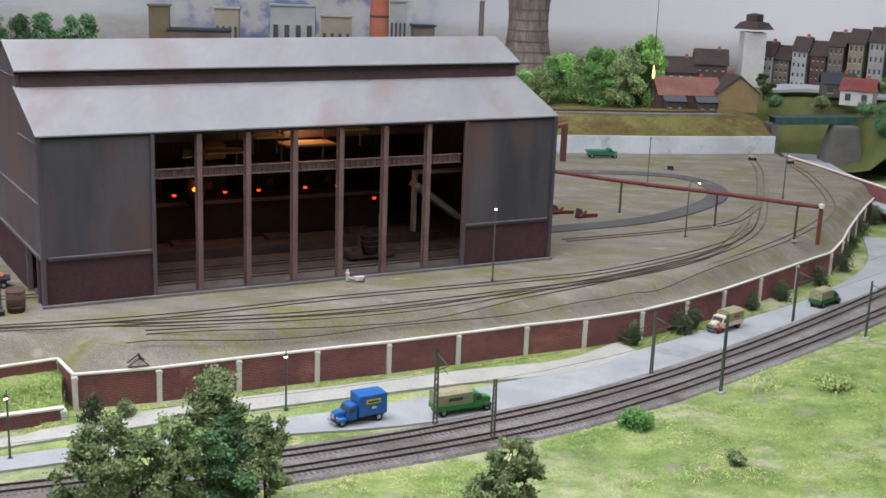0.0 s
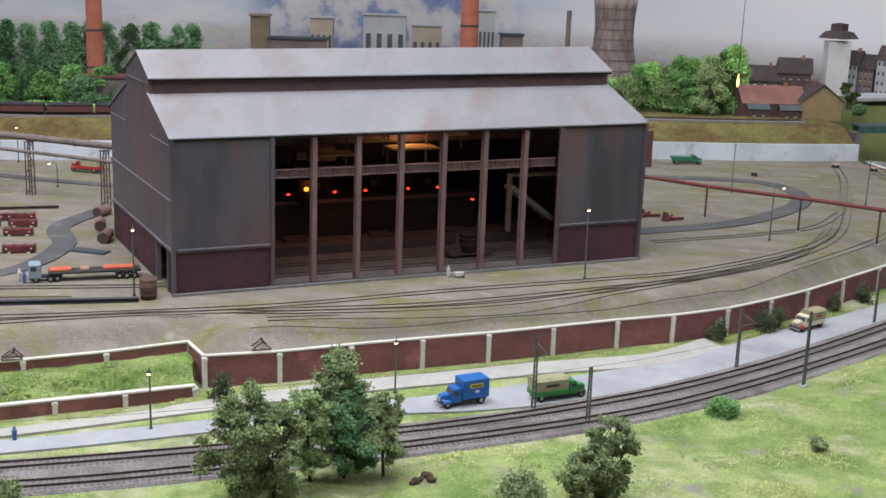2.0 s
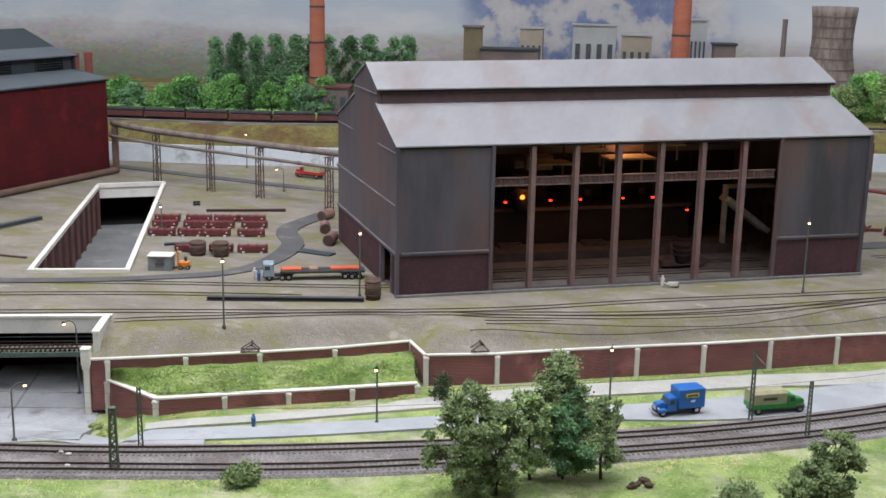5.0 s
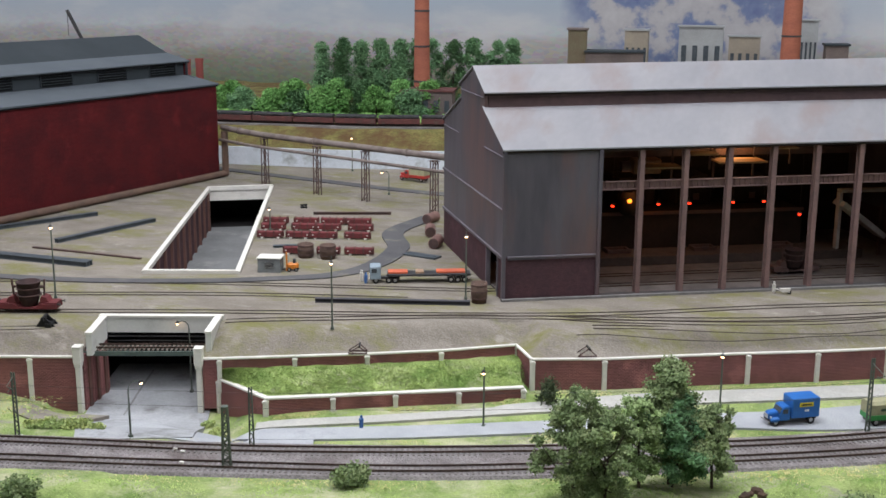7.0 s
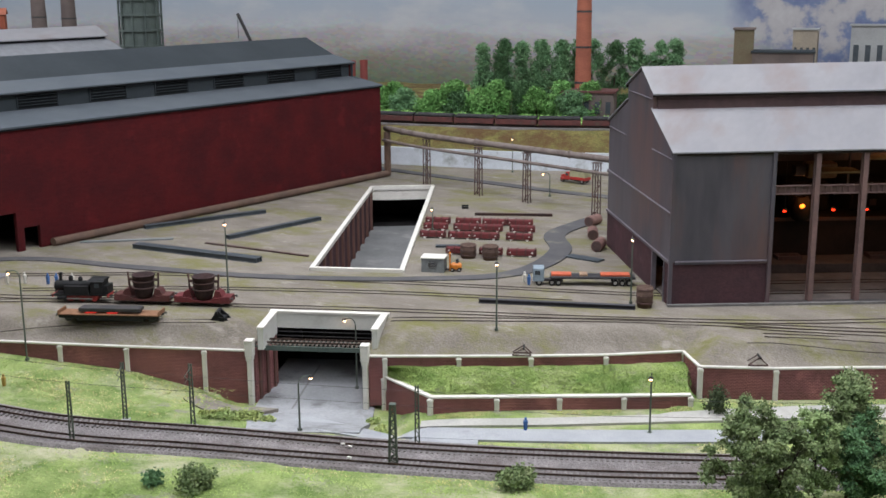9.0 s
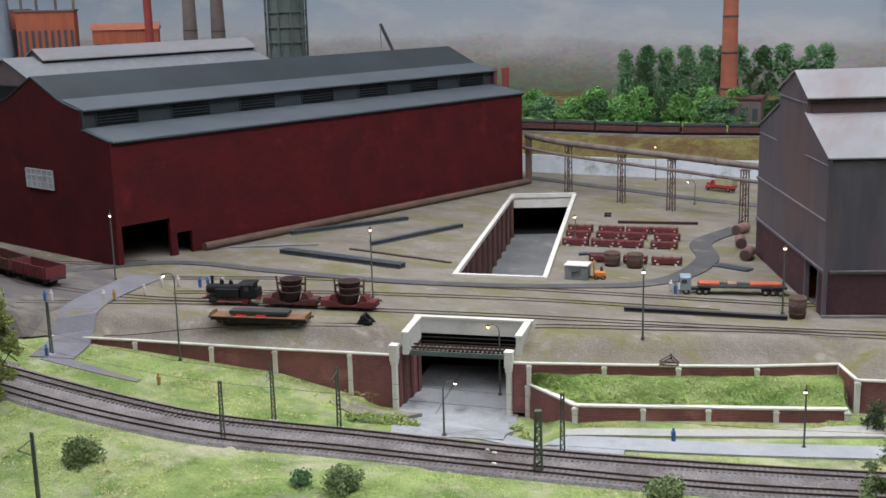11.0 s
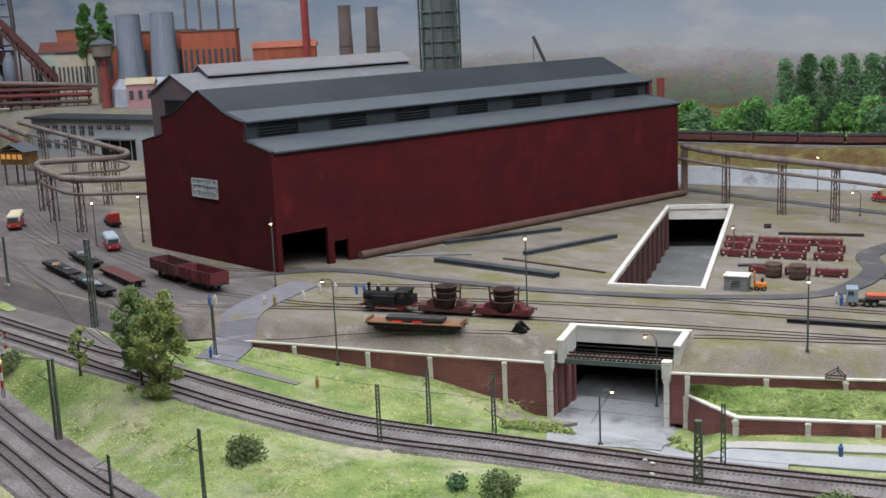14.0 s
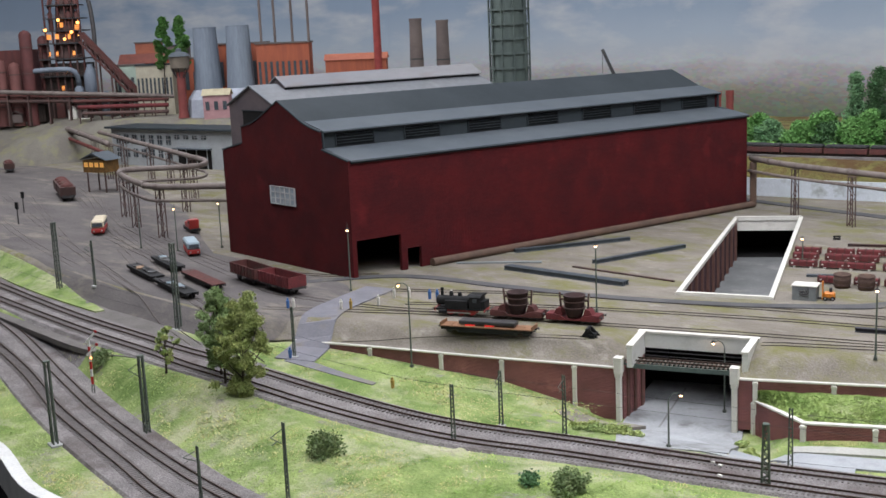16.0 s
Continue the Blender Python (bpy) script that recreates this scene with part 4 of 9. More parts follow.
# ---- the sunken road pit ----
def pit():
    root = thing("sunken_road", "sunken concrete road cutting with white rims and brick sides", "cutting", kind="structure")
    z0 = -0.098
    c = [Vector((*p, 0)) for p in PIT]
    part("pit_floor", slab([(p.x, p.y) for p in c], z0 - 0.01, z0), mat("pit_concrete", (0.20, 0.205, 0.205), (0.15, 0.155, 0.155), 0.8, scale=12, stain=(0.27, 0.27, 0.26), stain_scale=14), root)
    for i in range(4):
        a, b = c[i], c[(i + 1) % 4]
        d = (b - a).normalized()
        out = Vector((d.y, -d.x, 0))
        q = [a - d * 0.0, b, b + out * 0.006, a + out * 0.006]
        if i != 2:
            part("side_wall", slab([(p.x, p.y) for p in q], z0, 0.0), HALL_BRICK, root)
        else:
            part("lintel", slab([(p.x, p.y) for p in q], -0.03, 0.001), COPING, root)
            # Tunnel end, roof and floor are painted black for the tunnel's shade.
            part("tunnel_mouth", slab([(p.x, p.y) for p in (a + out * 0.15, b + out * 0.15, b + out * 0.156, a + out * 0.156)], z0, -0.03), OPENING_SHADE, root)
            part("tunnel_roof", slab([(p.x, p.y) for p in (a + out * 0.006, b + out * 0.006, b + out * 0.156, a + out * 0.156)], -0.034, -0.03), OPENING_SHADE, root)
            part("tunnel_floor", slab([(p.x, p.y) for p in (a, b, b + out * 0.156, a + out * 0.156)], z0 - 0.01, z0 - 0.001), OPENING_SHADE, root)
        w = (0.006, 0.006, 0.006, 0.006)[i]
        q = [a - d * 0.004 - out * 0.003, b + d * 0.004 - out * 0.003, b + d * 0.004 + out * w, a - d * 0.004 + out * w]
        part("rim", slab([(p.x, p.y) for p in q], -0.004, 0.006 if i in (0, 2) else 0.004), COPING, root)
        if i == 3:
            n = 11
            for j in range(n):
                p = b.lerp(a, 1 - (j + 0.5) / n) - out * 0.002
                part("pilaster", box(0.012, 0.006, 0.094, (p.x, p.y, z0), turn=math.degrees(math.atan2(d.y, d.x))), PALE_BRICK, root)
    return root


pit()


# ---- underpass portal and bridge ----
def underpass():
    root = thing("underpass", "road underpass with pale concrete parapets and brick side walls", "underpass", kind="structure")
    fl, fr, br, bl = Vector((-1.106, 1.209, 0)), Vector((-0.935, 1.262, 0)), Vector((-0.962, 1.352, 0)), Vector((-1.122, 1.296, 0))
    def ramped(q, zs, low):
        bm = bmesh.new()
        lo = [bm.verts.new((p.x, p.y, low)) for p in q]
        hi = [bm.verts.new((p.x, p.y, z)) for p, z in zip(q, zs)]
        bm.faces.new(list(reversed(lo)))
        bm.faces.new(hi)
        for i in range(4):
            bm.faces.new((lo[i], lo[(i + 1) % 4], hi[(i + 1) % 4], hi[i]))
        bmesh.ops.recalc_face_normals(bm, faces=bm.faces[:])
        return bm

    pl, pr = Vector((-1.088, 1.214, 0)), Vector((-0.932, 1.276, 0))
    bl, br = Vector((-1.119, 1.297, 0)), Vector((-0.957, 1.352, 0))
    TOP = 0.006
    for a, b, nm in ((pl, bl, "side"), (br, pr, "side"), (bl, br, "back")):
        d = (b - a).normalized()
        out = Vector((-d.y, d.x, 0))
        e = 0.009 if nm == "back" else 0.0
        q = [a - d * e - out * 0.001, b + d * e - out * 0.001, b + d * e + out * 0.0075, a - d * e + out * 0.0075]
        part("parapet", ramped(q, (TOP - 0.002,) * 4, -0.021 if nm == "back" else -0.030), COPING_SHADE, root)
        w = 0.0025
        q = [a - d * (e + w * 0.5) - out * w, b + d * (e + w * 0.5) - out * w, b + d * (e + w * 0.5) + out * 0.0085, a - d * (e + w * 0.5) + out * 0.0085]
        part("parapet_cap", ramped(q, (TOP + (0.0004 if nm == "back" else 0),) * 4, TOP - 0.003), COPING, root)
        if nm == "side":
            a, b = (fl + Vector((0.004, 0.004, 0)), bl) if a is pl else (br, fr + Vector((-0.002, 0.004, 0)))
            d = (b - a).normalized()
            out = Vector((-d.y, d.x, 0))
            q = [a, b, b + out * 0.010, a + out * 0.010]
            part("side_wall", slab([(p.x, p.y) for p in q], -0.13, -0.030), BRICK, root)
            for i in range(3):
                p = a.lerp(b, (i + 0.5) / 3) - out * 0.001
                part("wall_rib", box(0.008, 0.003, 0.09, (p.x, p.y, -0.125), turn=math.degrees(math.atan2(d.y, d.x))), PALE_BRICK, root)
        else:
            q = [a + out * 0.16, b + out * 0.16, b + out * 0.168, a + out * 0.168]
            # Black sheet paints the darkness of the road under the yard.
            part("dark_end", slab([(p.x, p.y) for p in q], -0.13, -0.02), OPENING_SHADE, root)
            for z in (-0.027, -0.034):
                part("beam_edge", beam(a - out * 0.001 + Vector((0, 0, z)), b - out * 0.001 + Vector((0, 0, z)), 0.0014, 0.0014), STEEL, root)
    for p, ang in ((fl, 17), (fr, 17)):
        bm = box(0.0075, 0.011, 0.100, (0, 0, -0.13), bevel=0.0008)
        box(0.0125, 0.0140, 0.024, (0, 0, -0.040), bm, bevel=0.001)
        box(0.0105, 0.0125, 0.006, (0, 0, -0.046), bm, bevel=0.001)
        box(0.0140, 0.0155, 0.003, (0, 0, -0.0162), bm, bevel=0.0008)
        ob = part("gate_pillar", bm, COPING, root)
        ob.matrix_world = pose(p.x, p.y - 0.004, 0, 0, 0, ang)
    return root


underpass()


# ---- yard railways ----
YARD_RAIL = mat("dusty_rail", (0.105, 0.085, 0.074), (0.072, 0.058, 0.050), 0.6, metal=0.3, scale=25, bump=0.0)


def yz(x, y):
    return surf_z(x, y) - 0.0004


YARD_TRACKS = [
    [(-1.72, 1.29), (-1.427, 1.432), (-1.048, 1.545), (-0.686, 1.635), (-0.58, 1.672), (-0.2, 1.865)],
    [(-1.60, 1.235), (-1.37, 1.355), (-1.014, 1.484), (-0.72, 1.56)],
    [(-1.80, 1.06), (-1.606, 1.156), (-1.505, 1.205), (-1.375, 1.255), (-1.2, 1.312), (-0.963, 1.392), (-0.636, 1.493), (-0.387, 1.587), (-0.156, 1.711), (0.109, 1.840), (0.310, 1.955), (0.569, 2.219), (0.695, 2.541), (0.82, 3.003), (0.86, 3.24)],
    [(-0.94, 1.350), (-0.78, 1.418), (-0.62, 1.487), (-0.40, 1.555), (-0.149, 1.640), (0.107, 1.779), (0.303, 1.900), (0.482, 2.069), (0.642, 2.332), (0.78, 2.80)],
    [(-0.42, 1.478), (-0.227, 1.556), (-0.063, 1.635), (0.114, 1.724), (0.29, 1.826), (0.41, 1.928), (0.692, 2.263), (0.869, 2.573), (0.942, 2.944), (0.955, 3.2)],
    [(-1.58, 1.060), (-1.45, 1.118), (-1.337, 1.163), (-1.18, 1.226)],
    [(-2.9, 1.45), (-2.45, 1.31), (-2.021, 1.191), (-1.863, 1.155), (-1.60, 1.19), (-1.40, 1.28)],
    [(-2.6, 1.25), (-2.239, 1.096), (-2.011, 1.032), (-1.80, 0.965), (-1.62, 0.905)],
    [(-2.9, 1.36), (-2.336, 1.200), (-2.056, 1.114), (-1.85, 1.045), (-1.70, 1.00)],
    [(-0.46, 1.537), (-0.39, 1.545), (-0.176, 1.605), (-0.007, 1.684), (0.117, 1.772), (0.31, 1.915), (0.50, 2.10), (0.62, 2.34)],
    [(-0.40, 1.507), (-0.30, 1.540), (-0.174, 1.590), (-0.035, 1.652), (0.116, 1.748), (0.305, 1.902), (0.48, 2.07)],
    [(0.23, 2.155), (0.45, 2.27), (0.60, 2.38), (0.70, 2.56)],
    [(-1.83, 1.385), (-1.95, 1.31), (-2.2, 1.28), (-2.7, 1.42)],
]
YARD_TRACKS += [
    [(-3.6, 1.70), (-2.95, 1.42), (-2.45, 1.235), (-2.10, 1.08), (-1.86, 0.985), (-1.70, 0.925)],
    [(-3.9, 1.60), (-3.0, 1.285), (-2.5, 1.125), (-2.2, 1.025), (-1.96, 0.955), (-1.80, 0.905)],
    [(-4.0, 1.95), (-3.2, 1.58), (-2.7, 1.36), (-2.3, 1.21), (-2.02, 1.12)],
    [(-4.2, 1.80), (-3.3, 1.43), (-2.8, 1.225), (-2.4, 1.085), (-2.15, 1.005)],
    [(-4.4, 2.05), (-3.6, 1.74), (-3.1, 1.50), (-2.75, 1.335), (-2.55, 1.24)],
    [(-4.6, 1.72), (-3.4, 1.33), (-2.9, 1.175), (-2.5, 1.075)],
]


def cinder_ground():
    """Darker ash ground of the station throat."""
    bm = bmesh.new()
    rows = []
    for i in range(61):
        x = -1.70 - 4.0 * (i / 60) ** 1.3
        y0 = float(np.interp(x, [-7.2, -4.6, -2.7, -2.2, -1.78, -1.668], [1.7, 1.3, 1.03, 0.965, 0.945, 1.023]))
        y1 = float(np.interp(x, [-5.7, -4.0, -3.0, -2.5, -2.36, -1.9, -1.80, -1.70], [2.3, 2.15, 1.75, 1.45, 1.372, 1.325, 1.30, 1.19]))
        rows.append([bm.verts.new((x, y0 + (y1 - y0) * j / 24, yard_z(x, y0 + (y1 - y0) * j / 24) + 0.0014 - 0.004 * smooth(22, 24, j))) for j in range(25)])
    for a, b in zip(rows, rows[1:]):
        for j in range(24):
            bm.faces.new((a[j], a[j + 1], b[j + 1], b[j]))
    ash = mat("station_ash", (0.104, 0.094, 0.093), (0.140, 0.127, 0.123), 0.95, scale=6, fine=330, bump=0.6, depth=0.002, stain=(0.22, 0.195, 0.165), stain_at=0.60, stain_scale=5, earth=(0.10, 0.092, 0.09), stretch=(0.7, 1.8, 1), grain=0.16, ragged=0.72)
    tagged(part("cinder_ground", bm, ash, smooth=True), "dark grey-brown ash ground of the station throat", "ground", kind="structure")


cinder_ground()
for pts in YARD_TRACKS:
    track(pts, yz, "sunken works track in packed dirt, rusty rails", ballast=False, sleepers=False, rail_h=0.0012, half=0.0006, metal=YARD_RAIL)

band("yard_road", [(-1.95, 1.20), (-1.78, 1.400), (-1.533, 1.442), (-1.296, 1.480), (-1.10, 1.545), (-0.99, 1.600), (-0.90, 1.66), (-0.858, 1.754), (-0.865, 1.898), (-0.925, 2.03), (-0.905, 2.20)], lambda t: 0.026 + 0.018 * smooth(0.6, 0.8, t), lambda x, y: 0.0, YARD_ROAD, "dark grey cinder road winding through the yard", "road", thick=0.004, lift=0.0022)
band("yard_road", [(0.10, 2.20), (0.239, 2.262), (0.435, 2.385), (0.590, 2.575), (0.652, 2.750), (0.61, 2.905), (0.467, 2.945), (0.20, 2.92)], 0.048, lambda x, y: 0.0, YARD_ROAD, "dark grey cinder road bending round the yard", "road", thick=0.004, lift=0.0022)
band("yard_road", [(-1.70, 2.63), (-1.339, 2.545), (-0.966, 2.47), (-0.5, 2.45)], 0.035, lambda x, y: 0.0, YARD_ROAD, "dark cinder road behind the halls", "road", thick=0.004, lift=0.0022)
PURPLE = mat("violet_paving", (0.195, 0.192, 0.215), (0.16, 0.158, 0.178), 0.9, scale=20, stain=(0.2, 0.18, 0.15))
band("crossing_path", [(-1.59, 0.955), (-1.615, 1.00), (-1.65, 1.06), (-1.685, 1.12), (-1.71, 1.20), (-1.735, 1.30)], 0.07, surf_z, PURPLE, "violet grey paved crossing over the tracks", "path", thick=0.008, lift=0.0022)
band("footpath", [(-1.60, 0.955), (-1.53, 0.960), (-1.47, 0.968), (-1.42, 0.978)], lambda t: 0.030 - 0.018 * t, low_z, PURPLE, "grey footpath beside the main line", "path", thick=0.006, lift=0.0012)
band("pavement", [(0.30, 1.765), (0.192, 1.665), (0.02, 1.590), (-0.136, 1.515), (-0.279, 1.448), (-0.45, 1.352), (-0.66, 1.235), (-0.80, 1.175)], lambda t: 0.044 - 0.018 * smooth(0.5, 0.8, t), low_z, mat("pale_pavement", (0.42, 0.41, 0.38), (0.35, 0.35, 0.32), 0.9, scale=20), "pale sandy footway below the wall", "pavement", lift=0.0035)
GRAVEL = mat("grey_gravel", (0.20, 0.185, 0.175), (0.155, 0.145, 0.135), 0.95, scale=16, fine=480, bump=1.0, depth=0.003)
band("gravel", [(-1.60, 0.86), (-1.85, 0.86), (-2.15, 0.88), (-2.75, 0.94)], lambda t: 0.09 + 0.09 * smooth(0, 0.4, t), low_z, GRAVEL, "grey gravel between the station tracks", "gravel", lift=0.0012)


band("verge", [(-2.98, 1.085), (-2.7, 1.025), (-2.45, 0.985), (-2.19, 0.945)], lambda t: 0.058 * math.sin(math.pi * (0.14 + 0.8 * t)) + 0.008, surf_z, GRASS, "yellow-green grass strip between station tracks", "grass strip", thick=0.012, lift=0.003)


# ---- plants ----
LEAF = mat("leaf_green", (0.145, 0.205, 0.09), (0.21, 0.275, 0.125), 0.8, scale=45, fine=200, bump=0.0, stain=(0.25, 0.29, 0.145), stain_at=0.58, stain_scale=60, island=0.38)
LEAF_DARK = mat("dark_leaf", (0.085, 0.18, 0.085), (0.13, 0.24, 0.11), 0.8, scale=45, fine=200, bump=0.0, island=0.38)
LEAF_LIGHT = mat("bright_leaf", (0.21, 0.42, 0.12), (0.29, 0.52, 0.15), 0.8, scale=45, fine=200, bump=0.0, island=0.38)
LEAF_GOLD = mat("autumn_leaf", (0.42, 0.46, 0.17), (0.29, 0.39, 0.15), 0.8, scale=45, fine=200, bump=0.0, island=0.38)
LEAF_OLIVE = mat("olive_leaf", (0.25, 0.31, 0.11), (0.34, 0.37, 0.14), 0.8, scale=45, fine=200, bump=0.0, island=0.38)
LEAF_SOFT = mat("soft_leaf", (0.20, 0.29, 0.12), (0.28, 0.37, 0.16), 0.8, scale=45, fine=200, bump=0.0, island=0.38)
LEAF_VINE = mat("vine_leaf", (0.045, 0.068, 0.035), (0.085, 0.105, 0.052), 0.8, scale=45, fine=200, bump=0.0, island=0.38)
LEAF_MID = mat("mid_leaf", (0.10, 0.24, 0.065), (0.165, 0.33, 0.10), 0.8, scale=25, fine=200, bump=0.0, island=0.38)
BARK = mat("bark", (0.05, 0.04, 0.032), (0.08, 0.065, 0.05), 0.9, scale=80, bump=0.4)


def leaves(bm, rng, blobs, count, size):
    """Leaf flakes scattered in the shells of several clumps."""
    tot = sum(b[1] ** 2 for b in blobs)
    for (c, r, sq) in blobs:
        for _ in range(int(1.9 * count * r * r / tot)):
            v = Vector((rng.gauss(0, 1), rng.gauss(0, 1), rng.gauss(0, 1))).normalized()
            q = r * (0.2 + 1.1 * rng.random())
            p = Vector(c) + Vector((v.x * q, v.y * q, v.z * q * sq))
            s = size * rng.uniform(0.6, 1.5)
            a = Vector((rng.gauss(0, 1), rng.gauss(0, 1), rng.gauss(0, 1))).normalized() * s
            b = a.orthogonal().normalized() * s * 0.8
            bm.faces.new([bm.verts.new(p + o) for o in (a, b * 0.9, -a, -b)])
    return bm


def tree(place, height, width, seed, leaf, label, blobs=44, count=5200, size=0.0017, low=0.22, name="tree", fat=1.0):
    rng = random.Random(seed)
    root = thing(name, label, "tree", pose(*place, 0, 0, rng.uniform(0, 360)))
    lean = Vector((rng.uniform(-0.06, 0.06), rng.uniform(-0.06, 0.06), 1))
    bm = rod((0, 0, -0.004), lean * height * 0.55, width * 0.035 + 0.0012, width * 0.02, sides=8)
    cl = []
    for i in range(blobs):
        h = low + (1 - low) * (i + 0.5) / blobs
        k = math.sin(math.pi * min(1.0, 0.16 + (h - low) / (1 - low) * 0.86)) ** 0.7
        a, d = rng.uniform(0, 2 * math.pi), rng.uniform(0.2, 1.0) ** 0.7 * k * width * 0.43
        c = lean * (h * height) + Vector((math.cos(a) * d, math.sin(a) * d, 0))
        r = width * rng.uniform(0.08, 0.15) * fat
        c.z = min(c.z, height - r * 0.8)
        cl.append((c, r, 0.85))
        if i % 2 == 0 and low > 0.1 and blobs < 40:
            s = lean * (max(0.12, h - 0.22) * height)
            rod(s, c, 0.0012, 0.0005, sides=5, bm=bm)
    part("trunk", bm, BARK, root)
    part("crown", leaves(bmesh.new(), rng, cl, count, size), leaf, root)
    return root


def airy_tree(place, height, width, seed, leaf, label, low=0.18, limbs=11, count=6500, size=0.0016, peak=0.62):
    """A model tree: forked trunk, limbs, twigs, and loose clumps of leaves with gaps between them."""
    rng = random.Random(seed)
    root = thing("tree", label, "tree", pose(*place))
    wood = bmesh.new()
    count = int(count * 2.7)
    lean = Vector((rng.uniform(-0.05, 0.05), rng.uniform(-0.05, 0.05), 1))
    fork = lean * height * (low + 0.10)
    rod((0, 0, -0.006), fork, 0.0022, 0.0016, sides=7, bm=wood)
    rod(fork, lean * height * 0.86, 0.0015, 0.0005, sides=6, bm=wood)
    clumps = []
    for i in range(limbs):
        q = (i + 0.5) / limbs
        h = low + (0.96 - low) * q
        k = (min(1.0, (h - low) / (peak - low) * 0.8 + 0.35) if h < peak else max(0.12, 1 - ((h - peak) / (1.02 - peak)) ** 1.5))
        a = i * 2.4 + rng.uniform(-0.5, 0.5)
        d = width * 0.5 * k * rng.uniform(0.45, 1.0)
        tip = lean * (h * height) + Vector((math.cos(a) * d, math.sin(a) * d, 0))
        start = lean * (max(low, h - 0.28) * height)
        mid = start.lerp(tip, 0.55) - Vector((0, 0, 0.006))
        rod(start, mid, 0.0011, 0.0008, sides=5, bm=wood)
        rod(mid, tip, 0.0008, 0.0004, sides=5, bm=wood)
        for j in range(6):
            c = tip + Vector((rng.gauss(0, 1), rng.gauss(0, 1), rng.gauss(-0.25, 1.1))) * width * 0.105
            c.z = min(c.z, height * 0.98)
            rod(mid.lerp(tip, rng.uniform(0.4, 1.0)), c, 0.0005, 0.0003, sides=4, bm=wood)
            clumps.append((c, width * rng.uniform(0.065, 0.110)))
    part("trunk", wood, BARK, root)
    tot = sum(r * r for _, r in clumps)
    verts, faces = [], []
    for c, r in clumps:
        for _ in range(int(count * r * r / tot)):
            p = c + Vector((rng.gauss(0, 0.55), rng.gauss(0, 0.55), rng.gauss(0, 0.45))) * r
            e = size * rng.uniform(0.5, 1.35)
            u = Vector((rng.gauss(0, 1), rng.gauss(0, 1), rng.gauss(0, 1))).normalized() * e
            v = u.orthogonal().normalized() * e * 0.75
            k = len(verts)
            verts += [p + u, p + v, p - u, p - v]
            faces.append((k, k + 1, k + 2, k + 3))
    me = bpy.data.meshes.new("crown")
    me.from_pydata(verts, [], faces)
    me.materials.append(leaf)
    crown = new("crown", me)
    crown.parent = root
    return root


def bush(place, r, seed, leaf, label, count=900, size=0.0015, squash=0.75):
    rng = random.Random(seed)
    root = thing("bush", label, "bush", pose(*place))
    cl = []
    for i in range(9):
        a, d = rng.uniform(0, 6.28), rng.uniform(0, 0.6) * r
        cl.append((Vector((math.cos(a) * d, math.sin(a) * d, r * squash * rng.uniform(0.25, 0.9))), r * rng.uniform(0.35, 0.55), squash))
    bm = bmesh.new()
    for c, q, s in cl[:5]:
        rod((0, 0, -0.003), c, 0.0007, 0.0004, sides=5, bm=bm)
    part("stems", bm, BARK, root)
    part("foliage", leaves(bmesh.new(), rng, cl, count, size), leaf, root)
    return root


def rubble(x, y, seed):
    """Brown lumps of broken rock lying in the grass."""
    rng = random.Random(seed)
    for i in range(7):
        bm = ball((0, 0, 0), rng.uniform(0.004, 0.0085), squash=(1, 0.8, 0.8), sub=1)
        for v in bm.verts:
            v.co *= rng.uniform(0.75, 1.2)
        px, py = x + rng.uniform(-0.016, 0.016), y + rng.uniform(-0.02, 0.02)
        ob = part("rock", bm, mat("brown_rock", (0.11, 0.072, 0.05), (0.07, 0.05, 0.04), 0.9, scale=60, bump=0.4))
        ob.location = (px, py, low_z(px, py) + 0.003)
        tagged(ob, "small brown broken rock lying in the grass", "rock", "grass rocks")


def on_low(x, y, dz=0.0):
    return (x, y, low_z(x, y) + dz)


airy_tree(on_low(-0.232, 1.150), 0.158, 0.088, 11, LEAF, "tall green leafy model tree with layered crown", count=9500, limbs=15, peak=0.40)
airy_tree(on_low(-0.226, 1.140), 0.112, 0.084, 13, LEAF_DARK, "dark green leafy model tree beside a taller one", count=8000, limbs=12, low=0.26)
airy_tree(on_low(-0.182, 1.165), 0.105, 0.064, 31, LEAF, "slim green model tree on a bare trunk", count=4600, limbs=10, low=0.34)
airy_tree(on_low(-0.326, 1.050), 0.128, 0.078, 12, LEAF, "green leafy model tree beside the railway", count=7500, limbs=13, low=0.12)
airy_tree(on_low(-0.292, 1.060), 0.112, 0.062, 14, LEAF, "slender green leafy model tree", count=6000, limbs=12, low=0.14)
airy_tree(on_low(-0.262, 1.115), 0.112, 0.066, 32, LEAF_SOFT, "light green leafy model tree", count=5500, limbs=11, low=0.2)
airy_tree(on_low(0.079, 1.100), 0.108, 0.058, 15, LEAF, "narrow olive green model tree on the grass", count=7000, limbs=13, low=0.06, peak=0.55)
airy_tree(on_low(0.050, 1.082), 0.072, 0.060, 33, LEAF, "low olive green model tree on the grass", count=4500, limbs=9, low=0.05)
bush(on_low(-0.016, 1.070), 0.038, 16, LEAF, "low olive green bush", count=3200)
bush(on_low(0.265, 1.420), 0.026, 17, LEAF_MID, "round bright green bush on the grass", count=2200)
bush(on_low(-0.594, 1.030), 0.027, 18, LEAF, "round grey-green bush by the railway", count=2400)
bush(on_low(-0.926, 0.842), 0.028, 19, LEAF, "green bush on the grass bank", count=2200)
bush(on_low(-0.985, 0.83), 0.018, 20, LEAF_DARK, "small dark bush on the grass bank", count=600)
bush(on_low(-1.268, 0.733), 0.031, 21, LEAF, "grey-green thorny bush on the bank", count=2200)
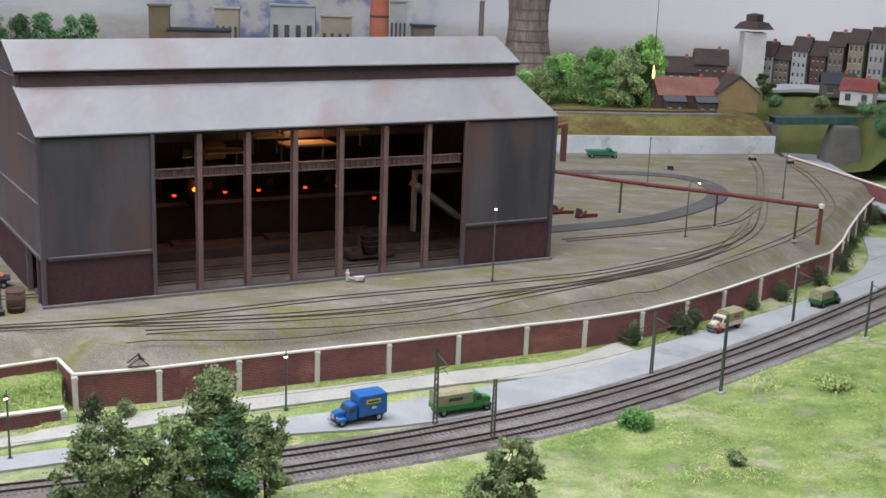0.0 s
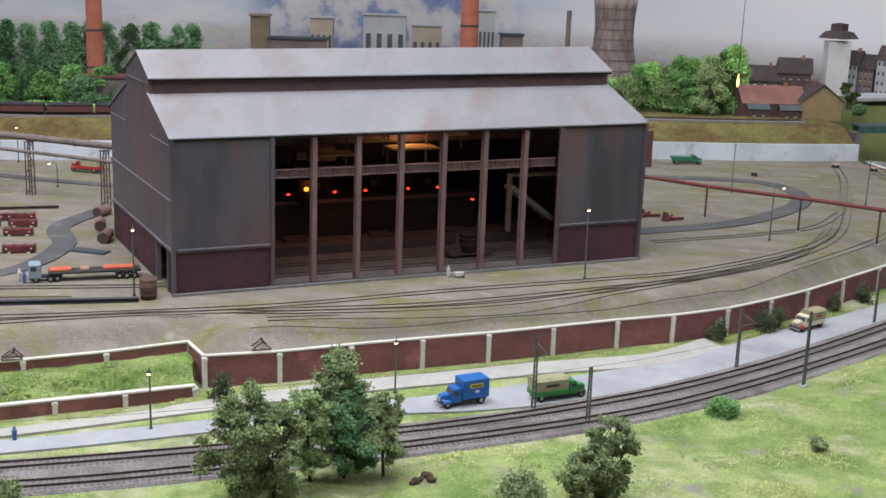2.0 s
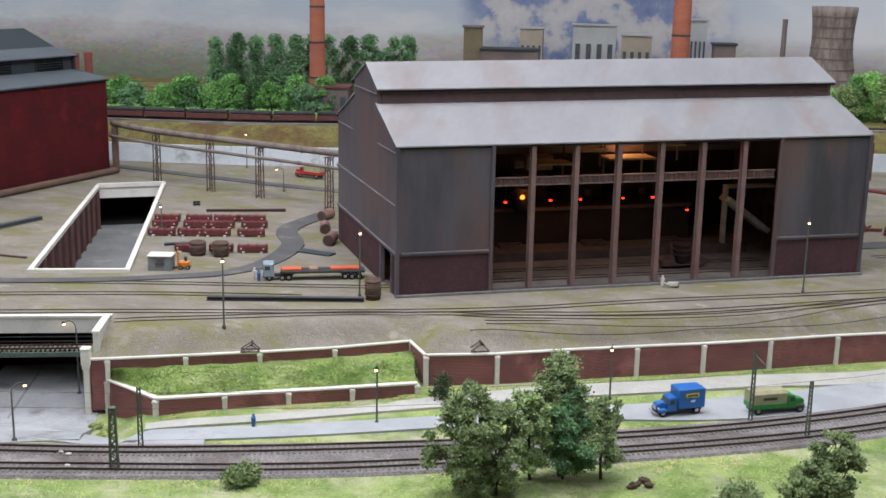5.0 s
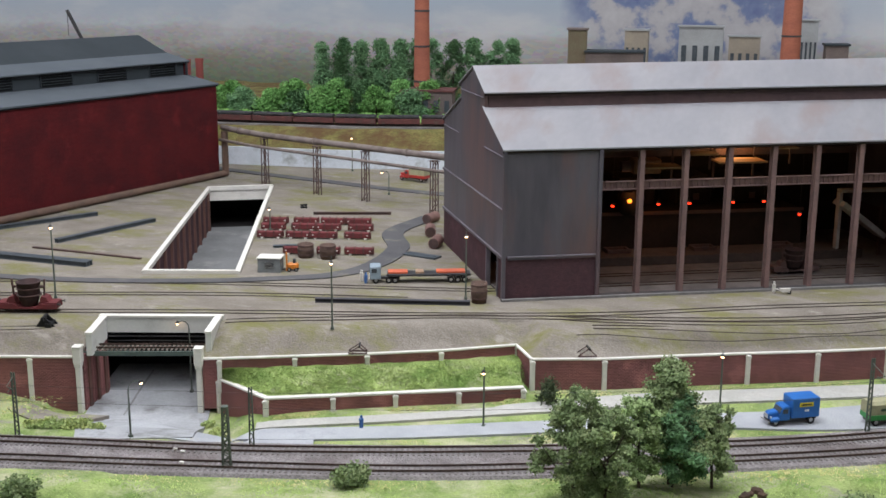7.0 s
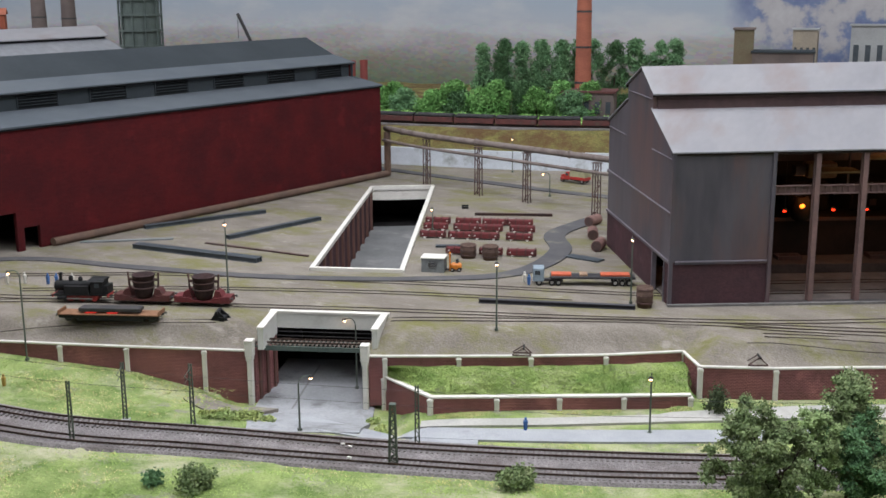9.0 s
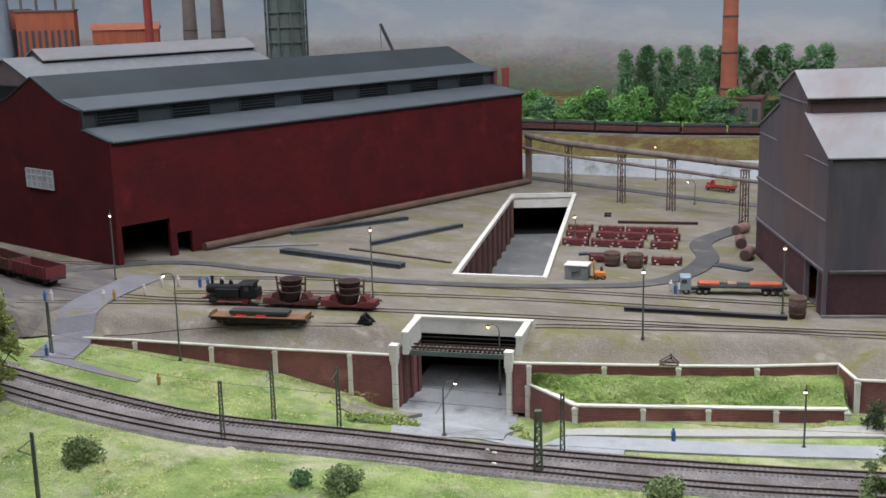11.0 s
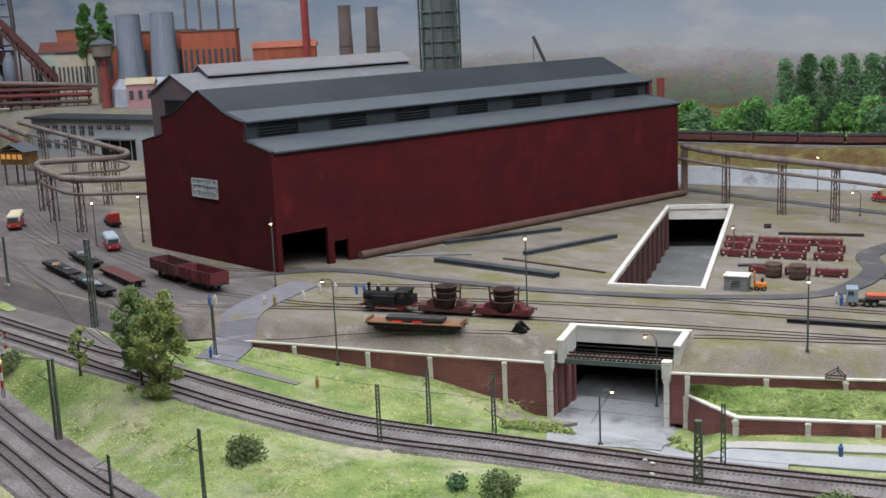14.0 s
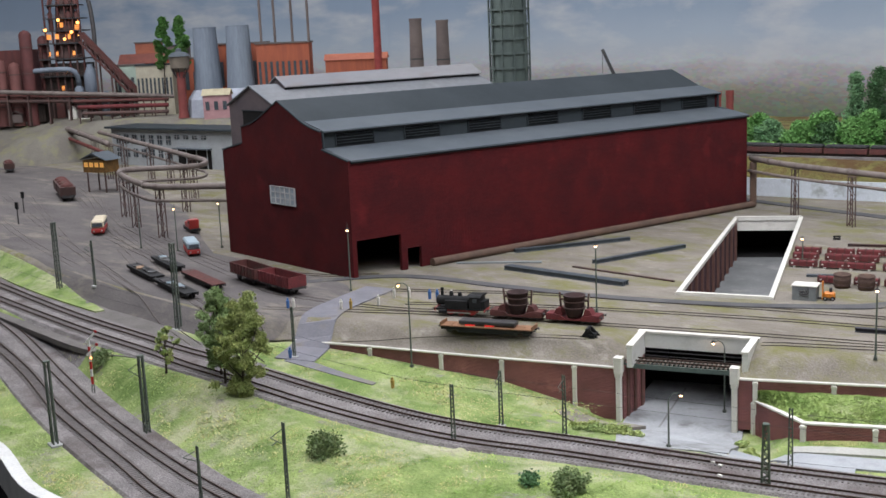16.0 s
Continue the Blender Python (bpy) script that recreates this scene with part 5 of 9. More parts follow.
airy_tree(on_low(-1.612, 0.822), 0.150, 0.064, 22, LEAF_SOFT, "leafy green tree on the railway bank", count=11000, limbs=15, low=0.16)
airy_tree(on_low(-1.515, 0.790), 0.158, 0.074, 23, LEAF_OLIVE, "full green tree with yellowing leaves on the bank", count=14000, limbs=17, low=0.06)
airy_tree(on_low(-1.572, 0.800), 0.112, 0.030, 34, LEAF_GOLD, "slim yellowing young tree between two green ones", count=1500, limbs=7, low=0.3)
airy_tree(on_low(-1.700, 0.776), 0.076, 0.034, 24, LEAF_GOLD, "thin young tree with sparse yellow leaves", limbs=7, count=900, low=0.36)
bush(on_low(-1.90, 0.772), 0.026, 25, LEAF, "small bush beside a signal", count=1400)
bush(on_low(0.56, 1.55), 0.03, 26, LEAF_GOLD, "straggling yellowish shrub on the slope", count=700, squash=0.5)
bush(on_low(0.36, 1.30), 0.016, 27, LEAF, "small dark shrub in the grass", count=400)
for i, (x, y, r) in enumerate(((-0.436, 1.372, 0.022), (-0.40, 1.40, 0.014), (0.31, 1.785, 0.022), (0.40, 1.855, 0.024), (0.43, 1.885, 0.018), (0.56, 2.02, 0.018), (0.63, 2.085, 0.02), (0.74, 2.20, 0.022), (0.82, 2.32, 0.022), (0.86, 2.42, 0.024), (0.91, 2.53, 0.02), (0.97, 2.65, 0.024), (1.05, 2.80, 0.024))):
    bush(on_low(x, y), r, 40 + i, LEAF_VINE if i != 1 else LEAF, "dark climbing shrub against the brick wall", count=700, squash=1.55)
for i, (x, y, r) in enumerate(((-1.083, 1.064, 0.016), (-1.062, 1.071, 0.020), (-1.040, 1.079, 0.021), (-1.020, 1.086, 0.018), (-1.002, 1.092, 0.013), (-0.896, 1.214, 0.012), (-0.876, 1.192, 0.011), (-0.852, 1.168, 0.012))):
    bush(on_low(x, y), r, 60 + i, LEAF_GOLD, "low yellow-green flowering shrub by the track", count=400, squash=0.5)


def blades(name, spots, rng, low, high, material, label, each=3):
    """Tiny leaning grass blades round each spot (x, y, z, vigour)."""
    verts, faces = [], []
    for x, y, z, d in spots:
        for _ in range(each):
            a = rng.uniform(0, 6.28)
            h = rng.uniform(low, high) * d
            w = rng.uniform(0.0006, 0.0011)
            px, py = x + rng.uniform(-0.004, 0.004), y + rng.uniform(-0.004, 0.004)
            k = len(verts)
            lean = rng.uniform(0.9, 1.6)
            verts += [(px - w * math.cos(a), py - w * math.sin(a), z - 0.0006), (px + w * math.cos(a), py + w * math.sin(a), z - 0.0006), (px - h * math.sin(a) * lean, py + h * math.cos(a) * lean, z + h * 0.48)]
            faces.append((k, k + 1, k + 2))
    me = bpy.data.meshes.new(name)
    me.from_pydata(verts, [], faces)
    me.materials.append(material)
    tagged(new(name, me), label, "grass", kind="stuff")


rubble(-0.135, 1.135, 3)


def tufts():
    """Static grass over the verges, banks and lawn: fresh in most places, straw beside the tracks and walls."""
    rng = random.Random(5)
    fresh, straw = [], []
    while len(fresh) < 88000:
        x = rng.uniform(-2.1, 1.0)
        y = rng.uniform(0.42, 2.1)
        yb = line_y(TRACK_B, x)
        ya = line_y(TRACK_A, x)
        edge = False
        if y > ya + 0.03:
            if x > -1.2 and y > ya + 0.066 and rng.random() < 0.6:
                continue
            if x > -1.2 and y > ya + 0.066 and not (y > ya + 0.115):
                continue
            if x < -1.68 or y > (line_y(WALL_EAST, x) - 0.02 if x > -0.47 else 1.2 if x > -0.93 else line_y(WALL_WEST, x) - 0.012):
                continue
            if x < -1.02 and y < ya + 0.06 and rng.random() < 0.6:
                continue
            if -1.12 < x < -0.86:
                continue
            edge = y < ya + 0.068 or (x < -1.2 and y < ya + 0.085)
        elif y > yb - 0.027 - 0.008 * rng.random():
            continue
        if x < -1.0 and line_y(TRACK_M, x) - 0.034 - 0.01 * rng.random() < y < line_y(TRACK_N, x) + 0.034 + 0.01 * rng.random():
            continue
        if y < front_y(x) + 0.01 or y < 0.5 - 0.35 * x and x > 0 and rng.random() < 0.5:
            continue
        d = noise.noise((x * 16, y * 16, 2.0))
        e = noise.noise((x * 5, y * 5, 8.0))
        if d < -0.12 and rng.random() < 0.7:
            continue
        z = max(low_z(x, y), main_z(x) - 0.013 if y > yb - 0.05 else -1.0)
        spot = (x, y, z, max(0.35, 0.8 + 1.3 * d + 0.4 * e))
        near = y < yb and y > yb - 0.06
        if edge and rng.random() < 0.8 or near and rng.random() < 0.35 or e > 0.28 and rng.random() < 0.5 or x < -1.15 and e > -0.08 and rng.random() < 0.5:
            straw.append(spot)
        else:
            fresh.append(spot)
    # the raised lawn, with taller ragged growth
    for _ in range(17000):
        t, q = rng.random(), rng.uniform(0.02, 0.99)
        b = Vector((-0.905 + 0.395 * t, 1.274 + 0.205 * t, 0))
        f = Vector((float(np.interp(t, [0, 0.25, 1], [-0.905, -0.807, -0.478])), float(np.interp(t, [0, 0.25, 1], [1.272, 1.226, 1.392])), 0))
        p = f.lerp(b, q)
        z = -0.064 + 0.016 * smooth(0, 1, q) + 0.003 * rough_noise(p.x, p.y, 30) + 0.004 * math.sin(math.pi * q)
        fresh.append((p.x, p.y, z, 0.70 + 0.5 * noise.noise((p.x * 22, p.y * 22, 4.0))))
    # straw along the feet of the walls and the edge of the road
    for line, off, n in ((WALL_EAST[:12], -0.016, 2600), (GARDEN_LOW, -0.012, 2200), (WALL_WEST, -0.010, 900)):
        pts = [Vector((*p, 0)) for p in line]
        for _ in range(n):
            i = rng.randrange(len(pts) - 1)
            a, b = pts[i], pts[i + 1]
            p = a.lerp(b, rng.random())
            nrm = Vector((-(b - a).y, (b - a).x, 0)).normalized()
            p = p + nrm * (off + rng.gauss(0, 0.006) - 0.002)
            if noise.noise((p.x * 14, p.y * 14, 1.0)) > -0.1:
                (straw if rng.random() < 0.6 else fresh).append((p.x, p.y, low_z(p.x, p.y), 1.0))
    blades("grass", fresh, rng, 0.0014, 0.0042, mat("grass_blades", (0.185, 0.295, 0.075), (0.37, 0.475, 0.155), 0.9, scale=24, fine=300, bump=0, stain=(0.44, 0.47, 0.22), stain_at=0.59, stain_scale=9, island=0.24), "short fresh green static grass in uneven tufts")
    blades("dry_grass", straw, rng, 0.0014, 0.0036, mat("straw_blades", (0.46, 0.43, 0.17), (0.55, 0.50, 0.26), 0.9, scale=30, fine=300, bump=0, island=0.25), "straw yellow dry grass along tracks and walls")


tufts()


# ---- masts, lamps and signals ----
MAST = mat("mast_green", (0.085, 0.105, 0.09), (0.11, 0.125, 0.105), 0.6, scale=50, bump=0.1)
CONCRETE = mat("pale_footing", (0.42, 0.43, 0.42), (0.36, 0.37, 0.36), 0.9, scale=40)
WARM = glow("lamp_glow", (1.0, 0.6, 0.32), 9.0)
REDGLOW = glow("red_lamp_glow", (1.0, 0.03, 0.008), 5.0)


def lattice(bm, h, w0, w1, steps, r=0.0007):
    for sx in (-1, 1):
        beam((sx * w0 / 2, 0, 0), (sx * w1 / 2, 0, h), r * 1.6, r * 1.6, bm)
    for i in range(steps):
        a, b = i / steps, (i + 1) / steps
        wa, wb = w0 + (w1 - w0) * a, w0 + (w1 - w0) * b
        s = 1 if i % 2 else -1
        beam((s * wa / 2, 0, a * h), (-s * wb / 2, 0, b * h), r, r, bm)
    return bm


def catenary_mast(place, h, turn=0, arm=0.03, double=False, wires=True):
    root = thing("catenary_mast", "dark green lattice catenary mast on a pale footing beside the railway", "mast", pose(*place, 0, 0, turn), "catenary masts")
    w0, w1 = (0.0056, 0.0036) if not double else (0.0098, 0.0060)
    for y in ((0,) if not double else (-0.003, 0.003)):
        bm = lattice(bmesh.new(), h, w0, w1, 14, 0.0011 if not double else 0.0013)
        bmesh.ops.translate(bm, vec=(0, y, 0), verts=bm.verts[:])
        part("post", bm, MAST, root)
    if double:
        part("post_cap", box(w1 + 0.002, 0.009, 0.0016, (0, 0, h)), MAST, root)
    part("footing", box(0.012 if not double else 0.024, 0.010 if not double else 0.017, 0.006, (0, 0, -0.003), bevel=0.0008), CONCRETE, root, "pale concrete footing")
    if arm:
        bm = rod((0, 0, h * 0.93), (0, -arm, h * 0.86), 0.0006, sides=6)
        rod((0, 0, h * 0.72), (0, -arm, h * 0.86), 0.0006, sides=6, bm=bm)
        rod((0, -arm * 0.4, h * 0.80), (0, -arm * 0.95, h * 0.76), 0.0005, sides=6, bm=bm)
        part("arm", bm, MAST, root)
    return root


def tangent(line, x):
    pts = sorted(line)
    i = max(0, min(len(pts) - 2, int(np.searchsorted([p[0] for p in pts], x)) - 1))
    a, b = pts[i], pts[i + 1]
    return math.degrees(math.atan2(b[1] - a[1], b[0] - a[0]))


for x, y, h, dbl, arm in ((-0.002, 1.419, 0.108, 0, 0.03), (0.072, 1.382, 0.082, 0, 0), (0.318, 1.649, 0.098, 0, 0.03), (0.405, 1.574, 0.118, 0, 0), (0.615, 1.949, 0.10, 0, 0.03), (0.714, 1.868, 0.10, 0, 0.03), (-0.762, 1.026, 0.083, 1, 0),
                         (-0.764, 1.096, 0.086, 0, 0), (-1.184, 0.908, 0.086, 0, 0), (-1.173, 1.000, 0.086, 0, 0.02), (-1.076, 1.026, 0.092, 0, 0.02), (-1.602, 0.966, 0.088, 0, 0)):
    catenary_mast((x, y, low_z(x, y)), h, tangent(TRACK_A, x), arm, dbl)
for x, y, h, arm in ((-1.582, 0.659, 0.122, 0.02), (-1.30, 0.557, 0.075, 0.02), (-1.205, 0.622, 0.105, 0.02), (-1.655, 0.548, 0.128, 0)):
    catenary_mast((x, y, low_z(x, y)), h, tangent(TRACK_N, x), arm, h > 0.11)
for x, y, h, arm, dbl in ((-1.93, 0.957, 0.165, 0, True), (-2.44, 0.995, 0.155, 0, True), (-2.31, 1.008, 0.10, 0.02, False)):
    catenary_mast((x, y, surf_z(x, y)), h, 10, arm, dbl)


def yard_lamp(place, h, glowing=True, arched=False, turn=0, red=False, dark=True):
    root = thing("yard_lamp", "slender dark lamp post with a small glowing bulb" if glowing else "slender dark unlit lamp post in the yard", "lamp post", pose(*place, 0, 0, turn), "yard lamps")
    bm = rod((0, 0, 0), (0, 0, h * 0.86), 0.0015, 0.0011, sides=8)
    box(0.005, 0.005, 0.004, (0, 0, 0), bm)
    if arched:
        pts = [Vector((0, 0, h * 0.86))] + [Vector((0.010 - 0.010 * math.cos(a), 0, h * 0.86 + 0.011 * math.sin(a))) for a in (0.5, 1.0, 1.57, 2.1, 2.6)]
        for a, b in zip(pts, pts[1:]):
            rod(a, b, 0.0008, sides=6, bm=bm)
        tip = pts[-1]
    else:
        rod((0, 0, h * 0.86), (0, 0, h), 0.0008, 0.0005, sides=6, bm=bm)
        tip = Vector((0, -0.003, h * 0.90))
        rod((0, 0, h * 0.92), tip + Vector((0, 0, 0.002)), 0.0005, sides=6, bm=bm)
    part("post", bm, MAST if dark else STEEL, root)
    part("shade", lathe([(0.0004, 0.005), (0.0016, 0.004), (0.0034, 0.0015), (0.0036, 0.0010)], 12, at=tip), STEEL, root)
    if glowing:
        part("bulb", ball(tip + Vector((0, -0.0005, 0.0004)), 0.0024, sub=2), REDGLOW if red else WARM, root, "glowing bulb")
    return root


for x, y, h, g, arch, turn in ((0.083, 1.844, 0.135, 1, 0, 0), (0.474, 2.227, 0.12, 1, 1, 0), (0.485, 2.758, 0.13, 0, 0, 0), (0.789, 2.676, 0.14, 0, 0, 0), (-0.772, 1.374, 0.115, 1, 0, 20), (-1.266, 1.371, 0.132, 1, 0, 30),
                               (-0.630, 1.593, 0.118, 1, 0, 20), (-1.770, 1.252, 0.135, 1, 0, 40), (-1.437, 1.081, 0.155, 1, 1, 200), (-1.31, 2.715, 0.10, 1, 0, 0), (-1.09, 2.424, 0.055, 1, 1, 180), (-1.174, 1.960, 0.05, 1, 0, 0),
                               (-2.57, 1.288, 0.11, 0, 0, 0), (-2.452, 1.314, 0.115, 1, 0, 0), (-2.40, 1.405, 0.12, 1, 0, 0)):
    yard_lamp((x, y, surf_z(x, y)), h, bool(g), bool(arch), turn)
for x, y, h, arch, turn in ((-0.500, 1.267, 0.088, 0, 0), (-0.201, 1.452, 0.085, 0, 0), (-0.937, 1.080, 0.078, 1, 60), (-0.992, 1.328, 0.122, 1, 190)):
    yard_lamp((x, y, low_z(x, y) if x > -0.85 or y < 1.1 else -0.115), h, True, bool(arch), turn)


def semaphore(place):
    root = thing("semaphore_signal", "red and white banded semaphore signal with raised arms", "signal", pose(*place, 0, 0, 35))
    white, red = mat("signal_white", (0.75, 0.74, 0.72)), mat("signal_red", (0.42, 0.03, 0.03))
    for i in range(6):
        part("mast_band", box(0.0032, 0.0032, 0.013, (0, 0, 0.02 + 0.013 * i)), red if i % 2 == 0 else white, root)
    part("mast_foot", lattice(bmesh.new(), 0.02, 0.005, 0.004, 3), MAST, root)
    part("footing", box(0.014, 0.010, 0.004, (0, 0, -0.002)), CONCRETE, root)
    for z in (0.096, 0.074):
        bm = beam((-0.004, -0.003, z - 0.004), (0.014, -0.003, z + 0.014), 0.0012, 0.0034)
        arm = part("signal_arm", bm, white, root)
        part("arm_tip", lathe([(0.0002, -0.0006), (0.0028, -0.0006), (0.0028, 0.0006), (0.0002, 0.0006)], 14, at=(0.015, 0, 0)), red, arm).matrix_local = pose(0, -0.003, z + 0.015, 90, 0, 0)
    part("lamp", ball((0.003, -0.003, 0.066), 0.0018), glow("signal_glow", (1.0, 0.35, 0.1), 5), root)
    return root


semaphore((-1.825, 0.712, low_z(-1.825, 0.712)))


# ---- overhead wires ----
def wires():
    root = thing("overhead_wires", "thin dark overhead wires above the main line", "wires")
    for line, h in ((TRACK_A, 0.078), (TRACK_B, 0.078)):
        pts = spline([Vector((x, y, main_z(x) + h)) for x, y in line[1:]], 0.12)
        part("wire", tube(pts, 0.00022, 4), STEEL, root)


wires()


# ---- the track bridge over the underpass ----
def track_bridge():
    root = thing("track_bridge", "low steel girder bridge with a works track over the underpass", "bridge")
    a, b = Vector((-1.112, 1.222, 0)), Vector((-0.945, 1.282, 0))
    d = (b - a).normalized()
    n = Vector((-d.y, d.x, 0))
    green = mat("dull_green_girder", (0.10, 0.13, 0.115), (0.075, 0.10, 0.09), 0.6, scale=40)
    for o in (-0.002, 0.030):
        p, q = a + n * o, b + n * o
        part("girder", beam(p + Vector((0, 0, -0.031)), q + Vector((0, 0, -0.031)), 0.003, 0.007), green, root)
    k = 26
    for i in range(k):
        p = a.lerp(b, (i + 0.5) / k) + n * 0.014
        part("sleeper", box(0.0026, 0.030, 0.002, (p.x, p.y, -0.0275), turn=math.degrees(math.atan2(d.y, d.x))), mat("pale_sleepers", (0.20, 0.165, 0.145), (0.14, 0.115, 0.10), spread=0.2), root)
    for o in (0.006, 0.0225):
        part("rail", beam(a - d * 0.02 + n * o + Vector((0, 0, -0.0242)), b + d * 0.02 + n * o + Vector((0, 0, -0.0242)), 0.0014, 0.0026), RAIL, root)
    return root


track_bridge()

# ---- road vehicles ----
TYRE = mat("tyre_rubber", (0.02, 0.02, 0.021), (0.028, 0.028, 0.028), 0.8, scale=60)
GLASS = mat("cab_glass", (0.05, 0.06, 0.07), (0.07, 0.08, 0.09), 0.15, scale=40, bump=0)
CHROME = mat("dull_chrome", (0.5, 0.5, 0.5), (0.4, 0.4, 0.4), 0.3, metal=0.8, bump=0)


def paint(name, c, rough=0.45):
    return mat(name, c, tuple(v * 0.86 for v in c), rough, scale=50, fine=300, bump=0.05)


def wheel(parent, x, y, r, w=0.004, hub=None):
    bm = bmesh.new()
    lathe([(r * 0.5, -w / 2), (r * 0.92, -w / 2), (r, -w * 0.3), (r, w * 0.3), (r * 0.92, w / 2), (r * 0.5, w / 2)], 18, bm)
    bmesh.ops.transform(bm, matrix=pose(x, y, r, 90, 0, 0), verts=bm.verts[:])
    ob = part("wheel", bm, TYRE, parent)
    bm = rod((x, y - w * 0.42, r), (x, y + w * 0.42, r), r * 0.52, sides=14)
    part("rim", bm, hub or CHROME, ob)
    return ob


def lorry(m, label, cab_col, body_col, kind="box", bonnet=True, hub=None, length=0.072, top_col=None):
    """A 1950s lorry facing +x; wheels stand at z = 0."""
    root = thing("lorry", label, "lorry", m)
    w, r = 0.026, 0.0058
    x0 = -length / 2
    part("chassis", box(length * 0.96, 0.016, 0.0035, (0, 0, 0.0055)), STEEL, root)
    nose = length / 2
    cab_l = 0.015
    bon = 0.015 if bonnet else 0.0
    cx = nose - bon - cab_l / 2
    # cab with slanted screen
    bm = extruded([(cx - cab_l / 2, 0.007), (cx + cab_l / 2 + 0.001, 0.007), (cx + cab_l / 2, 0.017), (cx + cab_l / 2 - 0.0035, 0.0265), (cx - cab_l / 2 + 0.001, 0.0275), (cx - cab_l / 2, 0.025)], w - 0.003, Matrix.Translation((0, -(w - 0.003) / 2, 0)))
    bmesh.ops.bevel(bm, geom=bm.edges[:], offset=0.0011, segments=2, affect="EDGES")
    cab = part("cab", bm, cab_col, root, smooth=False)
    bm = beam((cx + cab_l / 2 + 0.0004, 0, 0.0172), (cx + cab_l / 2 - 0.0029, 0, 0.0248), w * 0.72, 0.0008)
    part("windscreen", bm, GLASS, cab)
    for s in (-1, 1):
        part("side_window", box(cab_l * 0.5, 0.0006, 0.006, (cx + 0.0005, s * ((w - 0.003) / 2 + 0.0001), 0.0175)), GLASS, cab)
    if bonnet:
        bm = extruded([(nose - bon, 0.008), (nose, 0.0085), (nose, 0.0165), (nose - 0.002, 0.0182), (nose - bon, 0.0195)], w * 0.52, Matrix.Translation((0, -w * 0.26, 0)))
        bmesh.ops.bevel(bm, geom=bm.edges[:], offset=0.0012, segments=2, affect="EDGES")
        part("bonnet", bm, cab_col, root)
        part("grille", box(0.0008, w * 0.36, 0.006, (nose + 0.0003, 0, 0.0095)), CHROME, root)
    for s in (-1, 1):
        if bonnet:
            bm = ball((nose - 0.008, s * w * 0.38, 0.0088), 0.0058, squash=(1.25, 0.62, 0.72), sub=2)
            part("mudguard", bm, top_col if kind == "tilt" and top_col else cab_col, root)
        part("headlight", ball((nose - 0.0005 if not bonnet else nose - 0.002, s * w * 0.34, 0.0125), 0.0017), CHROME, root)
    part("bumper", box(0.0012, w * 0.9, 0.002, (nose + 0.0016, 0, 0.005)), CHROME, root)
    bx0, bx1 = x0, cx - cab_l / 2 - 0.0012
    bl, bc = bx1 - bx0, (bx0 + bx1) / 2
    if kind == "box":
        part("box_body", box(bl, w + 0.002, 0.028, (bc, 0, 0.0105), bevel=0.0007), body_col, root)
        body = root.children[-1]
        for s in (-1, 1):
            part("nameplate", box(bl * 0.5, 0.0004, 0.006, (bc, s * (w / 2 + 0.00115), 0.0265), bevel=0), mat("sign_yellow", (0.62, 0.52, 0.04)), body, "yellow name panel")
            part("lettering_bar", box(bl * 0.40, 0.0004, 0.0022, (bc, s * (w / 2 + 0.0014), 0.0283)), mat("sign_dark", (0.05, 0.06, 0.05)), body)
            part("lettering_bar", box(bl * 0.16, 0.0004, 0.003, (bc - 0.001, s * (w / 2 + 0.00115), 0.0195)), mat("sign_white", (0.6, 0.65, 0.7)), body)
    elif kind == "tilt":
        part("load_bed", box(bl, w + 0.001, 0.0075, (bc, 0, 0.009), bevel=0.0005), body_col, root)
        bm = extruded([(-w / 2, 0.0166), (w / 2, 0.0166), (w / 2, 0.031), (w * 0.3, 0.0345), (-w * 0.3, 0.0345), (-w / 2, 0.031)], bl - 0.001, Matrix(((0, 1, 0, bx0 + 0.0005), (1, 0, 0, 0), (0, 0, 1, 0), (0, 0, 0, 1))))
        til = part("tarpaulin", bm, mat("olive_tarpaulin", (0.33, 0.32, 0.20), (0.27, 0.26, 0.16), 0.9, scale=60), root)
        if top_col:
            for s in (-1, 1):
                part("lettering_bar", box(bl * 0.4, 0.0004, 0.004, (bc, s * (w / 2 + 0.0003), 0.022)), top_col, til)
    elif kind == "flat":
        part("load_bed", box(bl, w, 0.003, (bc, 0, 0.009)), body_col, root)
    elif kind == "tip":
        bm = extruded([(bx0 - 0.003, 0.020), (bx0 + 0.003, 0.0095), (bx1, 0.0095), (bx1, 0.022), (bx0 - 0.003, 0.022)], w, Matrix.Translation((0, -w / 2, 0)))
        part("tipper_body", bm, body_col, root)
    for ax in (nose - 0.0085, bx0 + 0.011):
        for s in (-1, 1):
            wheel(root, ax, s * (w / 2 - 0.003), r, 0.004, hub)
    return root


BLUE = paint("lorry_blue", (0.02, 0.13, 0.42))
GREEN = paint("lorry_green", (0.03, 0.23, 0.05))
DARKGREEN = paint("lorry_dark_green", (0.03, 0.12, 0.045))
CREAM = paint("lorry_cream", (0.66, 0.58, 0.42))
REDP = paint("vehicle_red", (0.36, 0.03, 0.025))
GREYB = paint("cab_grey_blue", (0.26, 0.33, 0.38))
ROAD_LIFT = 0.0032


def on_road(x, y, turn):
    return pose(x, y, low_z(x, y) + ROAD_LIFT, 0, 0, turn)


lorry(on_road(-0.103, 1.421, 211), "blue bonneted box lorry with a yellow name panel on the road", BLUE, BLUE, "box")
